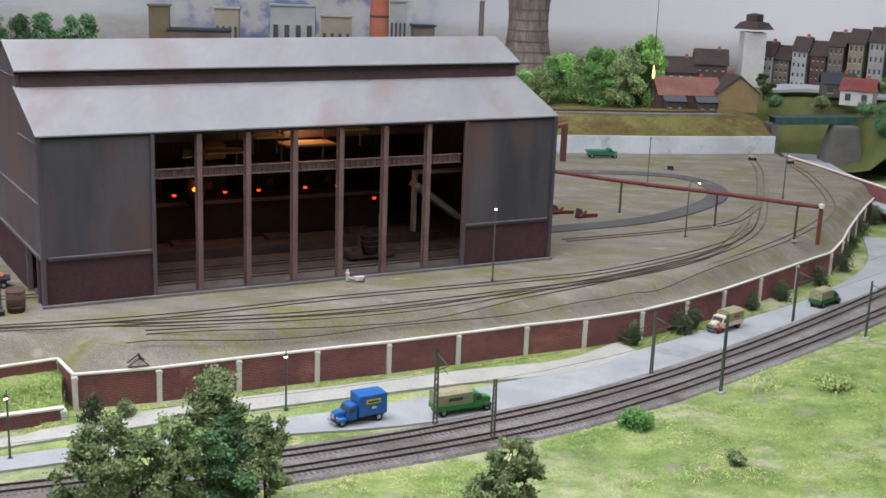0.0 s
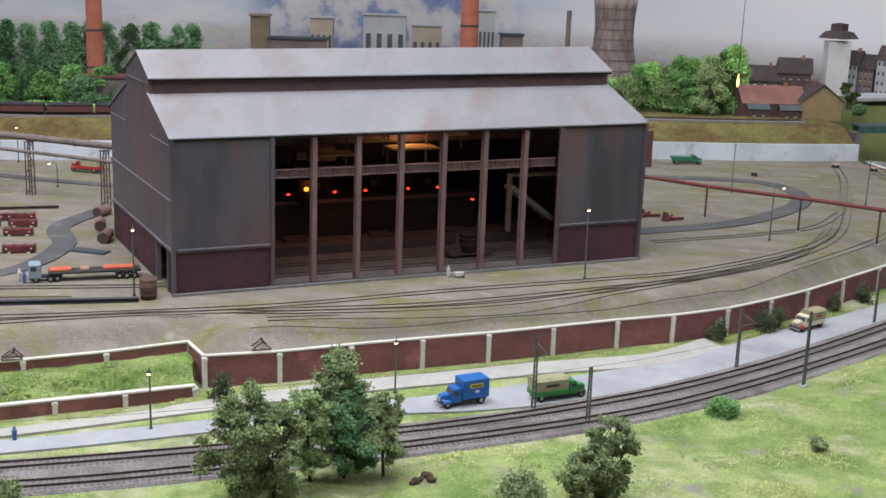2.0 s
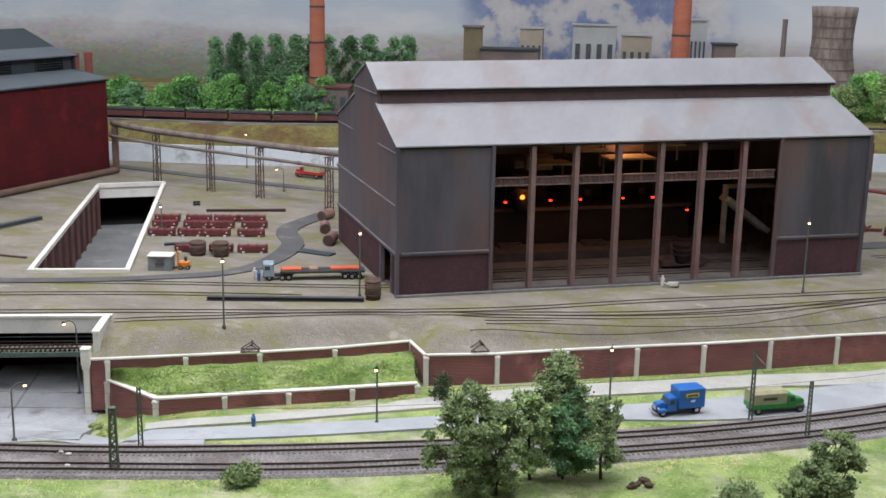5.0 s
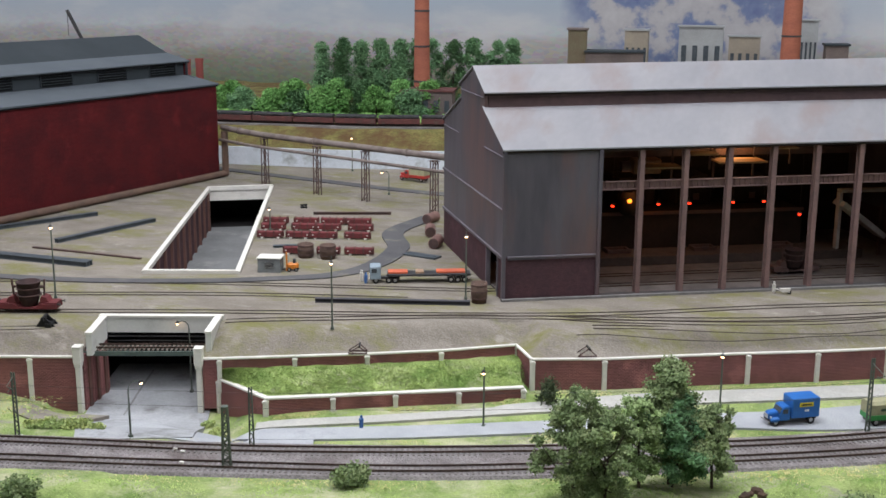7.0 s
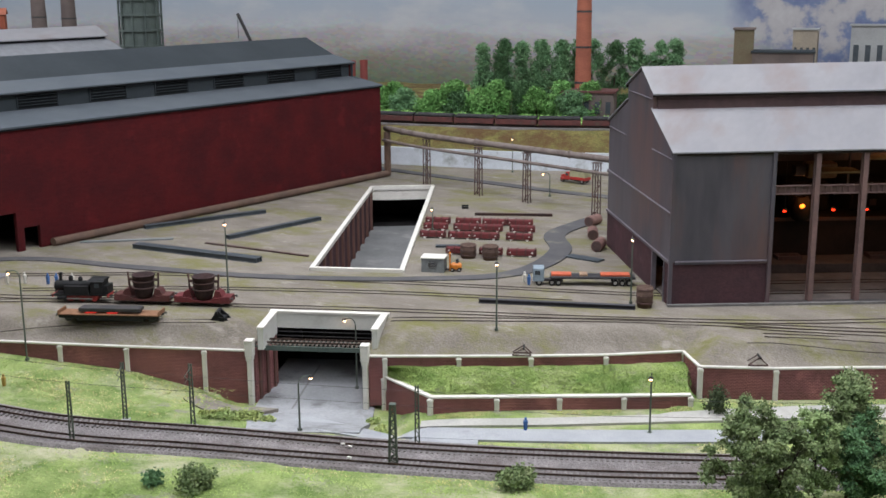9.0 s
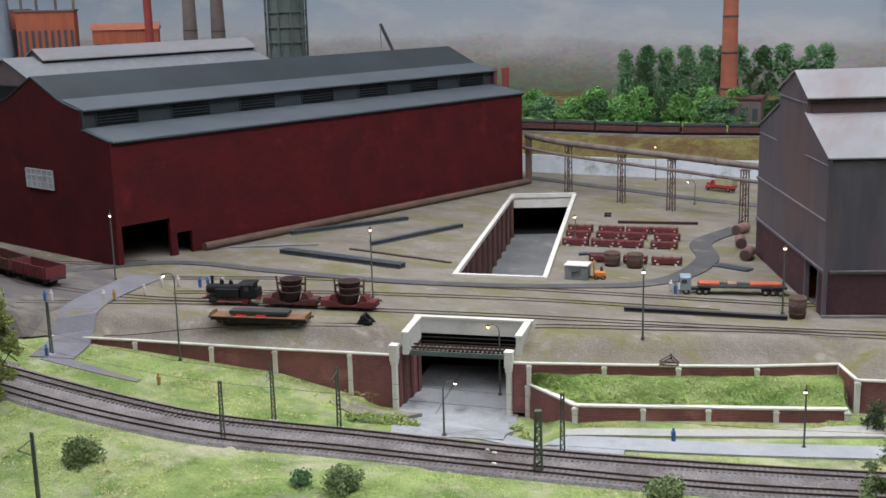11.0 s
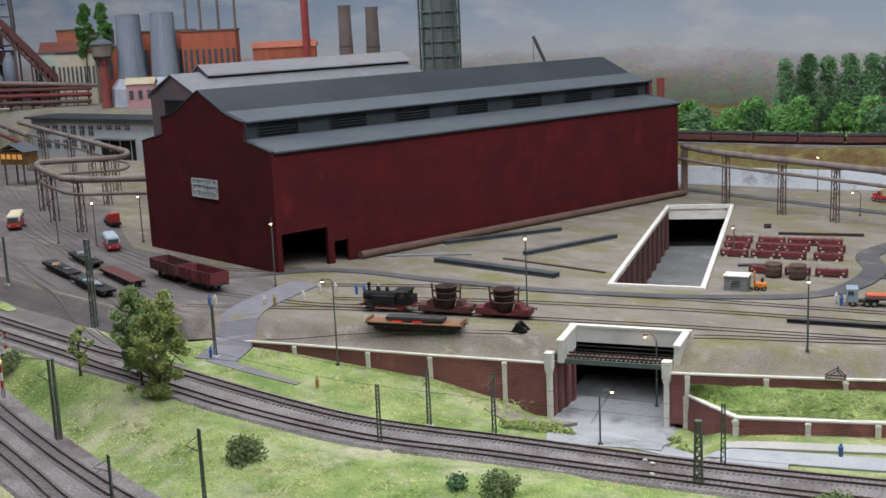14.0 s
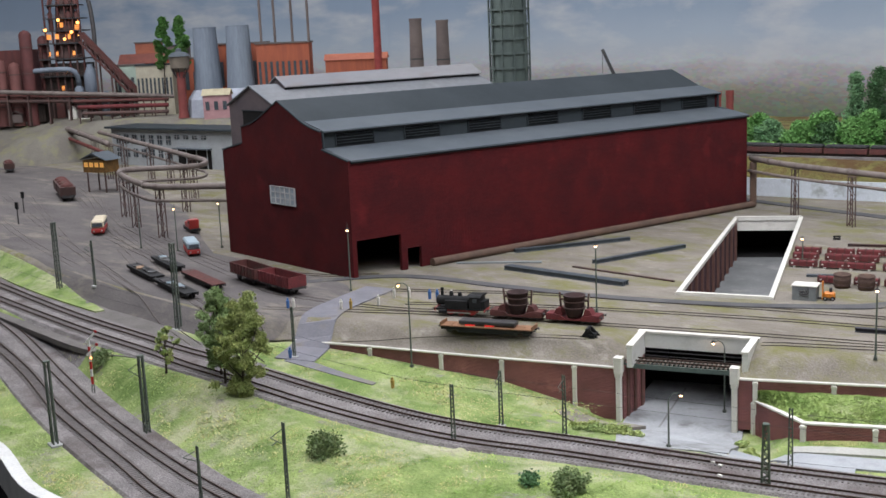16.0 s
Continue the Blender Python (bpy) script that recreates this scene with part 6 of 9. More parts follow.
lorry(on_road(0.032, 1.468, 28), "green lorry with an olive tarpaulin at the roadside", GREEN, GREEN, "tilt", top_col=mat("dark_letters", (0.05, 0.08, 0.05)), length=0.085)
lorry(on_road(0.480, 1.886, 222), "cream and red bonneted lorry with an olive tarpaulin", CREAM, CREAM, "tilt", top_col=REDP, hub=REDP)
lorry(on_road(0.706, 2.062, 42), "dark green lorry with a grey-green tarpaulin", DARKGREEN, DARKGREEN, "tilt")
lorry(on_road(1.02, 2.80, 250), "dark lorry with an olive tarpaulin coming up the road", paint("lorry_navy", (0.05, 0.07, 0.09)), DARKGREEN, "tilt")
lorry(pose(0.43, 3.19, 0, 0, 0, 8), "green tanker lorry parked before the whitewashed wall", paint("tanker_green", (0.03, 0.16, 0.09)), paint("tanker_green", (0.03, 0.16, 0.09)), "tip", length=0.085)
lorry(pose(-1.098, 2.625, 0.002, 0, 0, 165), "red lorry with a pale olive load behind the yard", REDP, REDP, "tilt", length=0.08)


def flatbed():
    ang = 22.5
    root = thing("articulated_lorry", "grey-blue articulated flatbed lorry loaded with orange slabs", "lorry", pose(-0.735, 1.678, 0, 0, 0, ang + 180))
    w = 0.027
    bm = box(0.019, w, 0.024, (0.083, 0, 0.007), bevel=0.0016)
    cab = part("cab", bm, GREYB, root)
    part("windscreen", box(0.0008, w * 0.8, 0.009, (0.0928, 0, 0.019)), GLASS, cab)
    part("grille", box(0.0008, w * 0.6, 0.005, (0.0928, 0, 0.0095)), mat("cab_white", (0.6, 0.6, 0.58)), cab)
    for s in (-1, 1):
        part("side_window", box(0.009, 0.0006, 0.007, (0.085, s * (w / 2 + 0.0001), 0.0195)), GLASS, cab)
        part("headlight", ball((0.0928, s * 0.010, 0.009), 0.0016), CHROME, cab)
    part("chassis", box(0.05, 0.012, 0.004, (0.066, 0, 0.006)), STEEL, root)
    part("trailer_bed", box(0.145, w + 0.001, 0.004, (-0.010, 0, 0.0125), bevel=0.0006), STEEL, root)
    for x in (0.082, 0.060, 0.049, -0.048, -0.060, -0.072):
        for s in (-1, 1):
            wheel(root, x, s * (w / 2 - 0.003), 0.0056, 0.004)
    return root


flatbed()
ORANGE = mat("orange_slab", (0.58, 0.14, 0.07), (0.48, 0.11, 0.06), 0.7, scale=50)
PALEW = mat("pale_timber", (0.36, 0.24, 0.16), (0.28, 0.19, 0.13), 0.8, scale=50)


def loads():
    base = pose(-0.735, 1.678, 0, 0, 0, 202.5)
    for x, l, mt, lab in ((0.044, 0.034, ORANGE, "orange steel slab on a flatbed lorry"), (0.006, 0.014, PALEW, "pale timber stack on a flatbed lorry"), (-0.048, 0.050, ORANGE, "orange steel slab on a flatbed lorry")):
        ob = part("slab", box(l, 0.020, 0.0035, (0, 0, 0), bevel=0.0005), mt)
        box_top = base @ Matrix.Translation((x, 0, 0.0166))
        ob.matrix_world = box_top
        tagged(ob, lab, "slab", "lorry load")


loads()


def forklift(m):
    root = thing("forklift", "small orange forklift truck beside the hut", "forklift", m)
    o = paint("forklift_orange", (0.62, 0.20, 0.02))
    part("body", box(0.016, 0.011, 0.009, (0, 0, 0.003), bevel=0.002), o, root)
    bm = bmesh.new()
    for s in (-1, 1):
        beam((0.009, s * 0.004, 0.001), (0.009, s * 0.004, 0.027), 0.0013, 0.0013, bm)
    beam((0.009, -0.004, 0.026), (0.009, 0.004, 0.026), 0.0013, 0.0013, bm)
    part("lift_mast", bm, o, root)
    for s in (-1, 1):
        part("fork", box(0.010, 0.002, 0.001, (0.014, s * 0.003, 0.002)), STEEL, root)
    part("seat", box(0.004, 0.006, 0.006, (-0.002, 0, 0.012), bevel=0.0008), STEEL, root)
    for x in (-0.005, 0.005):
        for s in (-1, 1):
            wheel(root, x, s * 0.005, 0.003, 0.0025)


forklift(pose(-0.980, 1.668, 0, 0, 0, 200) @ Matrix.Scale(1.25, 4))


def bus(m, name="bus", label="cream and red old bus driving along the works road", top=CREAM):
    root = thing(name, label, name, m)
    part("lower_body", box(0.085, 0.027, 0.011, (0, 0, 0.004), bevel=0.002), REDP, root)
    part("upper_body", box(0.084, 0.0265, 0.016, (0, 0, 0.0152), bevel=0.003), top, root)
    for s in (-1, 1):
        for i in range(6):
            part("window", box(0.0095, 0.0006, 0.007, (-0.030 + 0.012 * i, s * 0.0134, 0.018)), GLASS, root)
        for x in (-0.026, 0.028):
            wheel(root, x, s * 0.0105, 0.006)
        part("headlight", ball((0.0425, s * 0.008, 0.009), 0.002), CHROME, root)
    part("windscreen", box(0.0008, 0.021, 0.008, (0.0423, 0, 0.018)), GLASS, root)


bus(pose(-2.885, 1.362, 0.002, 0, 0, -36) @ Matrix.Scale(1.25, 4))
bus(pose(-2.395, 1.315, 0.002, 0, 0, -28) @ Matrix.Scale(1.08, 4), "van", "red van with a pale blue roof parked on the works road", paint("pale_blue_body", (0.36, 0.46, 0.52)))

# ---- rail vehicles ----
OXIDE = mat("oxide_red", (0.115, 0.045, 0.04), (0.08, 0.035, 0.033), 0.8, scale=50, fine=300, bump=0.15, stain=(0.09, 0.06, 0.05), stain_scale=50)
BRIGHT_OXIDE = mat("bright_oxide_red", (0.155, 0.036, 0.038), (0.115, 0.033, 0.035), 0.75, scale=50, bump=0.15)
BLACKP = mat("loco_black", (0.012, 0.0125, 0.013), (0.02, 0.02, 0.021), 0.6, scale=50, bump=0.1)
WOOD = mat("wagon_wood", (0.26, 0.14, 0.08), (0.19, 0.10, 0.06), 0.85, scale=60, bump=0.3, stretch=(1, 6, 1))


def rail_wheels(root, xs, z=0.0022, r=0.0052):
    for x in xs:
        for s in (-1, 1):
            bm = rod((x, s * 0.0073, z + r), (x, s * 0.0095, z + r), r, sides=16)
            rod((x, s * 0.0066, z + r), (x, s * 0.0073, z + r), r * 1.12, sides=16, bm=bm)
            part("wheel", bm, STEEL, root)


def buffers(root, l, z=0.0125):
    for e in (-1, 1):
        for s in (-1, 1):
            bm = rod((e * l / 2, s * 0.010, z), (e * (l / 2 + 0.004), s * 0.010, z), 0.0009, sides=8)
            rod((e * (l / 2 + 0.004), s * 0.010, z), (e * (l / 2 + 0.0046), s * 0.010, z), 0.0024, sides=12, bm=bm)
            part("buffer", bm, STEEL, root)


def gondola(m, label, col):
    root = thing("gondola_wagon", label, "wagon", m, "gondola wagons")
    L, W = 0.088, 0.031
    part("underframe", box(L, 0.020, 0.004, (0, 0, 0.010)), STEEL, root)
    part("wagon_floor", box(L - 0.002, W - 0.002, 0.0015, (0, 0, 0.014)), OXIDE, root)
    for s in (-1, 1):
        part("side_wall", box(L, 0.0014, 0.016, (0, s * (W / 2 - 0.0007), 0.0135)), col, root)
        part("end_wall", box(0.0014, W - 0.003, 0.016, (s * (L / 2 - 0.0007), 0, 0.0135)), col, root)
        for i in range(8):
            part("stake", box(0.0014, 0.0012, 0.016, (-L / 2 + 0.006 + i * 0.0109, s * (W / 2 + 0.0005), 0.0135)), col, root)
    rail_wheels(root, (-0.026, 0.026))
    buffers(root, L)
    return root


def flat_wagon(m, label, wood=WOOD, L=0.135, rims=True):
    root = thing("flat_wagon", label, "wagon", m, "flat wagons")
    W = 0.030
    bm = box(L, 0.0022, 0.005, (0, -0.0125, 0.0085))
    box(L, 0.0022, 0.005, (0, 0.0125, 0.0085), bm)
    box(L * 0.6, 0.0022, 0.004, (0, -0.0125, 0.005), bm)
    part("underframe", bm, BLACKP, root)
    for i in range(9):
        part("deck_plank", box(L / 9 - 0.0005, W, 0.0015, (-L / 2 + L / 18 + i * L / 9, 0, 0.0135)), wood, root)
    if rims:
        for s in (-1, 1):
            part("end_board", box(0.0014, W, 0.007, (s * L / 2, 0, 0.0135)), wood, root)
    k = L / 2 - 0.022
    rail_wheels(root, (-k - 0.009, -k + 0.009, k - 0.009, k + 0.009))
    buffers(root, L)
    return root


def ladle_wagon(m, label, col):
    root = thing("ladle_wagon", label, "wagon", m, "ladle wagons")
    L = 0.085
    bm = extruded([(-L / 2, 0.006), (L / 2, 0.006), (L / 2, 0.013), (0.020, 0.0135), (0.012, 0.0085), (-0.012, 0.0085), (-0.020, 0.0135), (-L / 2, 0.013)], 0.026, Matrix.Translation((0, -0.013, 0)))
    part("frame", bm, col, root)
    for s in (-1, 1):
        bm = extruded([(s * 0.016, 0.0125), (s * 0.032, 0.0125), (s * 0.027, 0.022), (s * 0.020, 0.024)], 0.018, Matrix.Translation((0, -0.009, 0)))
        part("cradle", bm, col, root)
        part("deck", box(0.016, 0.024, 0.002, (s * 0.0345, 0, 0.013)), col, root)
    ladle = part("ladle", lathe([(0.002, 0.008), (0.011, 0.009), (0.0145, 0.020), (0.0165, 0.042), (0.0175, 0.0425), (0.0172, 0.044), (0.0150, 0.044), (0.0125, 0.022), (0.001, 0.014)], 26), mat("sooty_ladle", (0.06, 0.036, 0.035), (0.04, 0.028, 0.028), 0.85, scale=60), root, "sooty brown casting ladle", smooth=True)
    for z in (0.024, 0.034):
        part("hoop", lathe([(0.0152, z), (0.0174, z), (0.0176, z + 0.0016), (0.0152, z + 0.0016)], 26), RUST_STEEL, ladle)
    for s in (-1, 1):
        bm = rod((s * 0.015, 0, 0.036), (s * 0.0225, 0, 0.036), 0.0022, sides=10)
        beam((s * 0.0215, 0, 0.018), (s * 0.0235, 0, 0.047), 0.003, 0.002, bm)
        part("trunnion", bm, RUST_STEEL, ladle)
    rail_wheels(root, (-0.030, -0.018, 0.018, 0.030), r=0.0045)
    buffers(root, L)
    return root


def tank_engine(m):
    root = thing("steam_locomotive", "small black tank steam locomotive with red wheels", "locomotive", m)
    L = 0.092
    part("footplate", box(L, 0.029, 0.0022, (0, 0, 0.0125)), BLACKP, root)
    part("buffer_beam", box(0.0016, 0.029, 0.005, (-L / 2, 0, 0.010)), REDP, root)
    part("buffer_beam", box(0.0016, 0.029, 0.005, (L / 2, 0, 0.010)), REDP, root)
    part("boiler", rod((-0.044, 0, 0.0265), (0.016, 0, 0.0265), 0.0088, sides=24), BLACKP, root, smooth=False)
    part("smokebox_door", rod((-0.0455, 0, 0.0265), (-0.044, 0, 0.0265), 0.0075, sides=20), STEEL, root)
    part("chimney", lathe([(0.0026, 0.034), (0.0024, 0.044), (0.0032, 0.046), (0.0032, 0.048), (0.0022, 0.048)], 16, at=(-0.036, 0, 0)), BLACKP, root)
    part("steam_dome", lathe([(0.0038, 0.034), (0.0038, 0.040), (0.0028, 0.0425), (0.0003, 0.0435)], 16, at=(-0.019, 0, 0)), BLACKP, root)
    part("sand_dome", lathe([(0.0036, 0.034), (0.0036, 0.039), (0.0026, 0.041), (0.0003, 0.042)], 16, at=(-0.003, 0, 0)), BLACKP, root)
    for s in (-1, 1):
        part("side_tank", box(0.042, 0.0052, 0.014, (-0.006, s * 0.0118, 0.0147), bevel=0.0006), BLACKP, root)
        part("cylinder", rod((-0.038, s * 0.013, 0.009), (-0.024, s * 0.013, 0.009), 0.0036, sides=14), BLACKP, root)
        part("connecting_rod", beam((-0.03, s * 0.0125, 0.0075), (0.020, s * 0.0125, 0.0070), 0.0008, 0.0016), CHROME, root)
        for x in (-0.018, 0.002, 0.022):
            bm = rod((x, s * 0.0075, 0.0098), (x, s * 0.0100, 0.0098), 0.0076, sides=20)
            part("wheel", bm, REDP, root)
    cab = part("cab", box(0.021, 0.029, 0.022, (0.0285, 0, 0.0147), bevel=0.0006), BLACKP, root)
    part("cab_roof", extruded([(-0.0165, 0.0365), (0.0165, 0.0365), (0.011, 0.0400), (-0.011, 0.0400)], 0.026, Matrix(((0, 1, 0, 0.0155), (1, 0, 0, 0), (0, 0, 1, 0), (0, 0, 0, 1)))), BLACKP, cab)
    for s in (-1, 1):
        part("cab_window", box(0.008, 0.0008, 0.007, (0.029, s * 0.0146, 0.0265)), GLASS, cab)
    part("coal_bunker", box(0.008, 0.026, 0.014, (0.0425, 0, 0.0147)), BLACKP, root)
    buffers(root, L)
    return root


def rail_pose(x, y, turn):
    return pose(x, y, surf_z(x, y) + 0.0008, 0, 0, turn)


tank_engine(rail_pose(-1.452, 1.227, 22))
ladle_wagon(rail_pose(-1.353, 1.262, 20) @ Matrix.Scale(1.1, 4), "brown ladle wagon carrying a sooty casting ladle", OXIDE)
ladle_wagon(rail_pose(-1.256, 1.294, 18) @ Matrix.Scale(1.1, 4), "bright red-brown ladle wagon carrying a casting ladle", BRIGHT_OXIDE)
flat_wagon(rail_pose(-1.337, 1.165, 21), "brown bogie flat wagon with timber deck boards", L=0.160)
ob = part("steel_slab", box(0.098, 0.020, 0.006, bevel=0.0006), STEEL)
ob.matrix_world = rail_pose(-1.337, 1.165, 21) @ Matrix.Translation((0, 0, 0.0176))
tagged(ob, "dark steel slab lying on a flat wagon", "slab")
for x in (-0.030, 0.004):
    ob = part("hot_billet", box(0.016, 0.020, 0.0024, bevel=0.0004), glow("hot_red_steel", (0.8, 0.03, 0.02), 0.35))
    ob.matrix_world = rail_pose(-1.337, 1.165, 21) @ Matrix.Translation((x, 0, 0.0151))
    tagged(ob, "glowing red billet under a slab on a wagon", "billet")
gondola(rail_pose(-2.005, 1.190, -12) @ Matrix.Scale(1.32, 4), "dark brown empty open gondola wagon", OXIDE)
gondola(rail_pose(-1.880, 1.170, -8) @ Matrix.Scale(1.32, 4), "red-brown empty open gondola wagon", BRIGHT_OXIDE)
flat_wagon(rail_pose(-2.262, 1.102, -15), "grey flat wagon loaded with scrap plates", BLACKP, 0.175, False)
flat_wagon(rail_pose(-2.068, 1.048, -15), "grey flat wagon loaded with planks", BLACKP, 0.190, False)
flat_wagon(rail_pose(-2.305, 1.188, -17), "dark flat wagon with a steel plate", BLACKP, 0.165, False)
flat_wagon(rail_pose(-2.085, 1.126, -15), "rusty brown flat wagon with a bright strip", OXIDE, 0.185, False)


def scrap(x, y, turn, seed):
    rng = random.Random(seed)
    for i in range(5):
        ob = part("scrap_plate", box(rng.uniform(0.015, 0.04), rng.uniform(0.008, 0.02), 0.002), (STEEL, PALEW, GREYB, CHROME)[rng.randrange(4)])
        ob.matrix_world = rail_pose(x, y, turn) @ pose(-0.045 + 0.022 * i, rng.uniform(-0.004, 0.004), 0.0160 + 0.0, 0, 0, rng.uniform(-20, 20))
        tagged(ob, "loose steel plate lying on a flat wagon", "plate", "wagon scrap")


scrap(-2.262, 1.102, -15, 1)
scrap(-2.068, 1.048, -15, 2)
scrap(-2.305, 1.188, -17, 3)


def diesel(m):
    root = thing("works_locomotive", "red works diesel locomotive behind the pipe bridge", "locomotive", m)
    part("underframe", box(0.075, 0.026, 0.006, (0, 0, 0.006)), BLACKP, root)
    part("hood", box(0.040, 0.018, 0.014, (-0.015, 0, 0.012), bevel=0.0015), REDP, root)
    cab = part("cab", box(0.020, 0.026, 0.024, (0.018, 0, 0.012), bevel=0.0012), REDP, root)
    for s in (-1, 1):
        part("cab_window", box(0.010, 0.0008, 0.008, (0.018, s * 0.0131, 0.0245)), GLASS, cab)
    rail_wheels(root, (-0.022, 0.0, 0.022))
    buffers(root, 0.075)


diesel(rail_pose(-2.66, 1.50, -20))


def rail_stop(m):
    """An open stop bent from old rails, with a thin crossbar."""
    root = thing("rail_stop", "open rusty track stop bent from old rails", "buffer stop", m, "rail stops")
    for q in (-1, 1):
        bm = beam((-0.010, q * 0.007, 0.0012), (0.018, q * 0.007, 0.0012), 0.0014, 0.0016)
        beam((-0.010, q * 0.007, 0.0015), (0.002, q * 0.007, 0.0125), 0.0014, 0.0014, bm)
        beam((0.002, q * 0.007, 0.0125), (0.018, q * 0.007, 0.0020), 0.0012, 0.0012, bm)
        part("bent_rail", bm, RUST_STEEL, root)
    part("crossbar", beam((0.001, -0.010, 0.0125), (0.001, 0.010, 0.0125), 0.0024, 0.0028), BLACKP, root)
    part("foot_tie", beam((0.012, -0.009, 0.0014), (0.012, 0.009, 0.0014), 0.002, 0.002), RUST_STEEL, root)


def buffer_stop(m, col=BLACKP):
    root = thing("buffer_stop", "black steel buffer stop at a track end", "buffer stop", m, "buffer stops")
    for s in (-1, 1):
        bm = extruded([(-0.010, 0.0005), (0.014, 0.0005), (0.002, 0.0125), (-0.002, 0.0125)], 0.0026, Matrix.Translation((0, s * 0.007 - 0.0013, 0)))
        part("side_frame", bm, BLACKP, root)
    part("sleeper_block", box(0.008, 0.022, 0.005, (0.006, 0, 0)), BLACKP, root)
    part("crossbeam", box(0.004, 0.022, 0.005, (-0.001, 0, 0.0085), bevel=0.0005), col, root)


for x, y, a, k in ((-1.185, 1.238, 20, 1.15), (0.59, 3.03, 60, 0.72), (-1.211, 2.20, 120, 0.72)):
    buffer_stop(pose(x, y, surf_z(x, y), 0, 0, a) @ Matrix.Scale(k, 4))
for x, y, a in ((-0.395, 1.458, 205), (-0.719, 1.357, 200)):
    rail_stop(pose(x, y, surf_z(x, y), 0, 0, a))
for x, y in ((0.86, 3.245), (0.957, 3.21)):
    buffer_stop(pose(x, y, 0, 0, 0, 80), mat("red_white_beam", (0.55, 0.2, 0.17), (0.6, 0.55, 0.5), scale=120))

# ---- loose yard goods ----


def barrel(place, r, h, label):
    root = thing("vat", label, "vat", pose(*place), "riveted vats")
    part("vat_body", lathe([(0.001, 0.001), (r * 0.88, 0.0), (r, h * 0.5), (r * 0.96, h), (r * 0.84, h), (r * 0.82, h * 0.55), (0.001, h * 0.5)], 28), mat("rusty_vat", (0.13, 0.085, 0.065), (0.09, 0.06, 0.05), 0.8, scale=60), root, smooth=True)
    for q in (0.22, 0.55, 0.86):
        part("hoop", lathe([(r * 0.86, h * q), (r * 1.03, h * q), (r * 1.03, h * q + 0.0018), (r * 0.86, h * q + 0.0018)], 28), RUST_STEEL, root)


barrel((-0.604, 1.583, 0), 0.0135, 0.034, "large rusty riveted vat beside the hall corner")
barrel((-1.004, 1.772, 0), 0.0155, 0.026, "large rusty riveted vat among the ingot stacks")
barrel((-0.960, 1.776, 0), 0.0155, 0.027, "large rusty riveted vat among the ingot stacks")


def hut():
    root = thing("hut", "small grey flat-roofed hut with a barred window", "hut", pose(-1.018, 1.655, 0, 0, 0, 15) @ Matrix.Scale(1.14, 4))
    w = mat("hut_grey", (0.20, 0.215, 0.215), (0.165, 0.18, 0.18), 0.85, scale=50)
    part("wall", box(0.036, 0.026, 0.022), w, root)
    part("roof", box(0.039, 0.029, 0.0022, (0, 0, 0.022), bevel=0.0005), COPING, root)
    win = part("window", box(0.013, 0.001, 0.009, (0.0, -0.0133, 0.008)), mat("hut_window", (0.05, 0.055, 0.06)), root)
    for i in range(4):
        part("bar", box(0.013, 0.0008, 0.0008, (0.0, -0.0142, 0.0085 + 0.0024 * i)), CHROME, win)


hut()


def ingot_mould(x, y, turn, length):
    """A ribbed oxide red mould on pale blocks; x, y is the middle of its front foot."""
    root = thing("ingot_mould", "oxide red ingot mould lying on pale support blocks", "mould", pose(x, y, 0, 0, 0, turn), "ingot moulds")
    half = length / 2
    bm = extruded([(0.0005, 0.0030), (0.0125, 0.0030), (0.0125, 0.0125), (0.0105, 0.0145), (0.0025, 0.0145), (0.0005, 0.0125)], length, Matrix(((0, 1, 0, -half), (1, 0, 0, 0), (0, 0, 1, 0), (0, 0, 0, 1))))
    part("mould_body", bm, BRIGHT_OXIDE, root)
    for q in (-0.46, -0.15, 0.15, 0.46):
        part("rib", box(0.0022, 0.0142, 0.0128, (q * length, 0.0065, 0.0028)), OXIDE, root)
    # Thin black plate paints the shade of an open end.
    part("hollow", box(0.0006, 0.007, 0.007, (-half - 0.0002, 0.0065, 0.0052)), BLACKP, root, "dark plate painted as an open end's shade")
    for q in (-0.30, 0.30):
        part("support_block", box(0.0045, 0.0135, 0.0032, (q * length, 0.0060, 0)), COPING, root)
        part("lug", box(0.0030, 0.0022, 0.0022, (q * length * 1.25, -0.0006, 0.0075)), CHALK, root, "pale lifting lug")


CHALK = mat("chalky_grey", (0.52, 0.47, 0.44), (0.42, 0.38, 0.36), 0.9, scale=60)
for x, y, n in ((-1.1915, 2.019, 0.048), (-1.128, 2.037, 0.048), (-1.074, 2.053, 0.045), (-1.022, 2.069, 0.050), (-1.1695, 1.9635, 0.046), (-1.1075, 1.981, 0.047), (-1.0585, 1.995, 0.048), (-0.9935, 2.014, 0.047),
                (-1.1405, 1.892, 0.048), (-1.0855, 1.9075, 0.045), (-1.036, 1.9215, 0.050), (-0.970, 1.9405, 0.048), (-1.030, 1.782, 0.044), (-0.970, 1.799, 0.040), (-0.9135, 1.815, 0.050)):
    ingot_mould(x, y, 16, n * 1.12)


def stock_beam(p, q, w, h, label, material, count=1):
    root = thing("steel_beams", label, "steel beams")
    p, q = Vector((*p, 0)), Vector((*q, 0))
    d = (q - p).normalized()
    n = Vector((-d.y, d.x, 0))
    for i in range(count):
        o = n * (i - (count - 1) / 2) * (w * 1.1)
        bm = bmesh.new()
        for z in (0.0006, h - 0.0006):
            beam(p + o + Vector((0, 0, z)), q + o + Vector((0, 0, z)), w, 0.0012, bm)
        beam(p + o + Vector((0, 0, h / 2)), q + o + Vector((0, 0, h / 2)), w * 0.45, h - 0.002, bm)
        part("beam", bm, material, root)


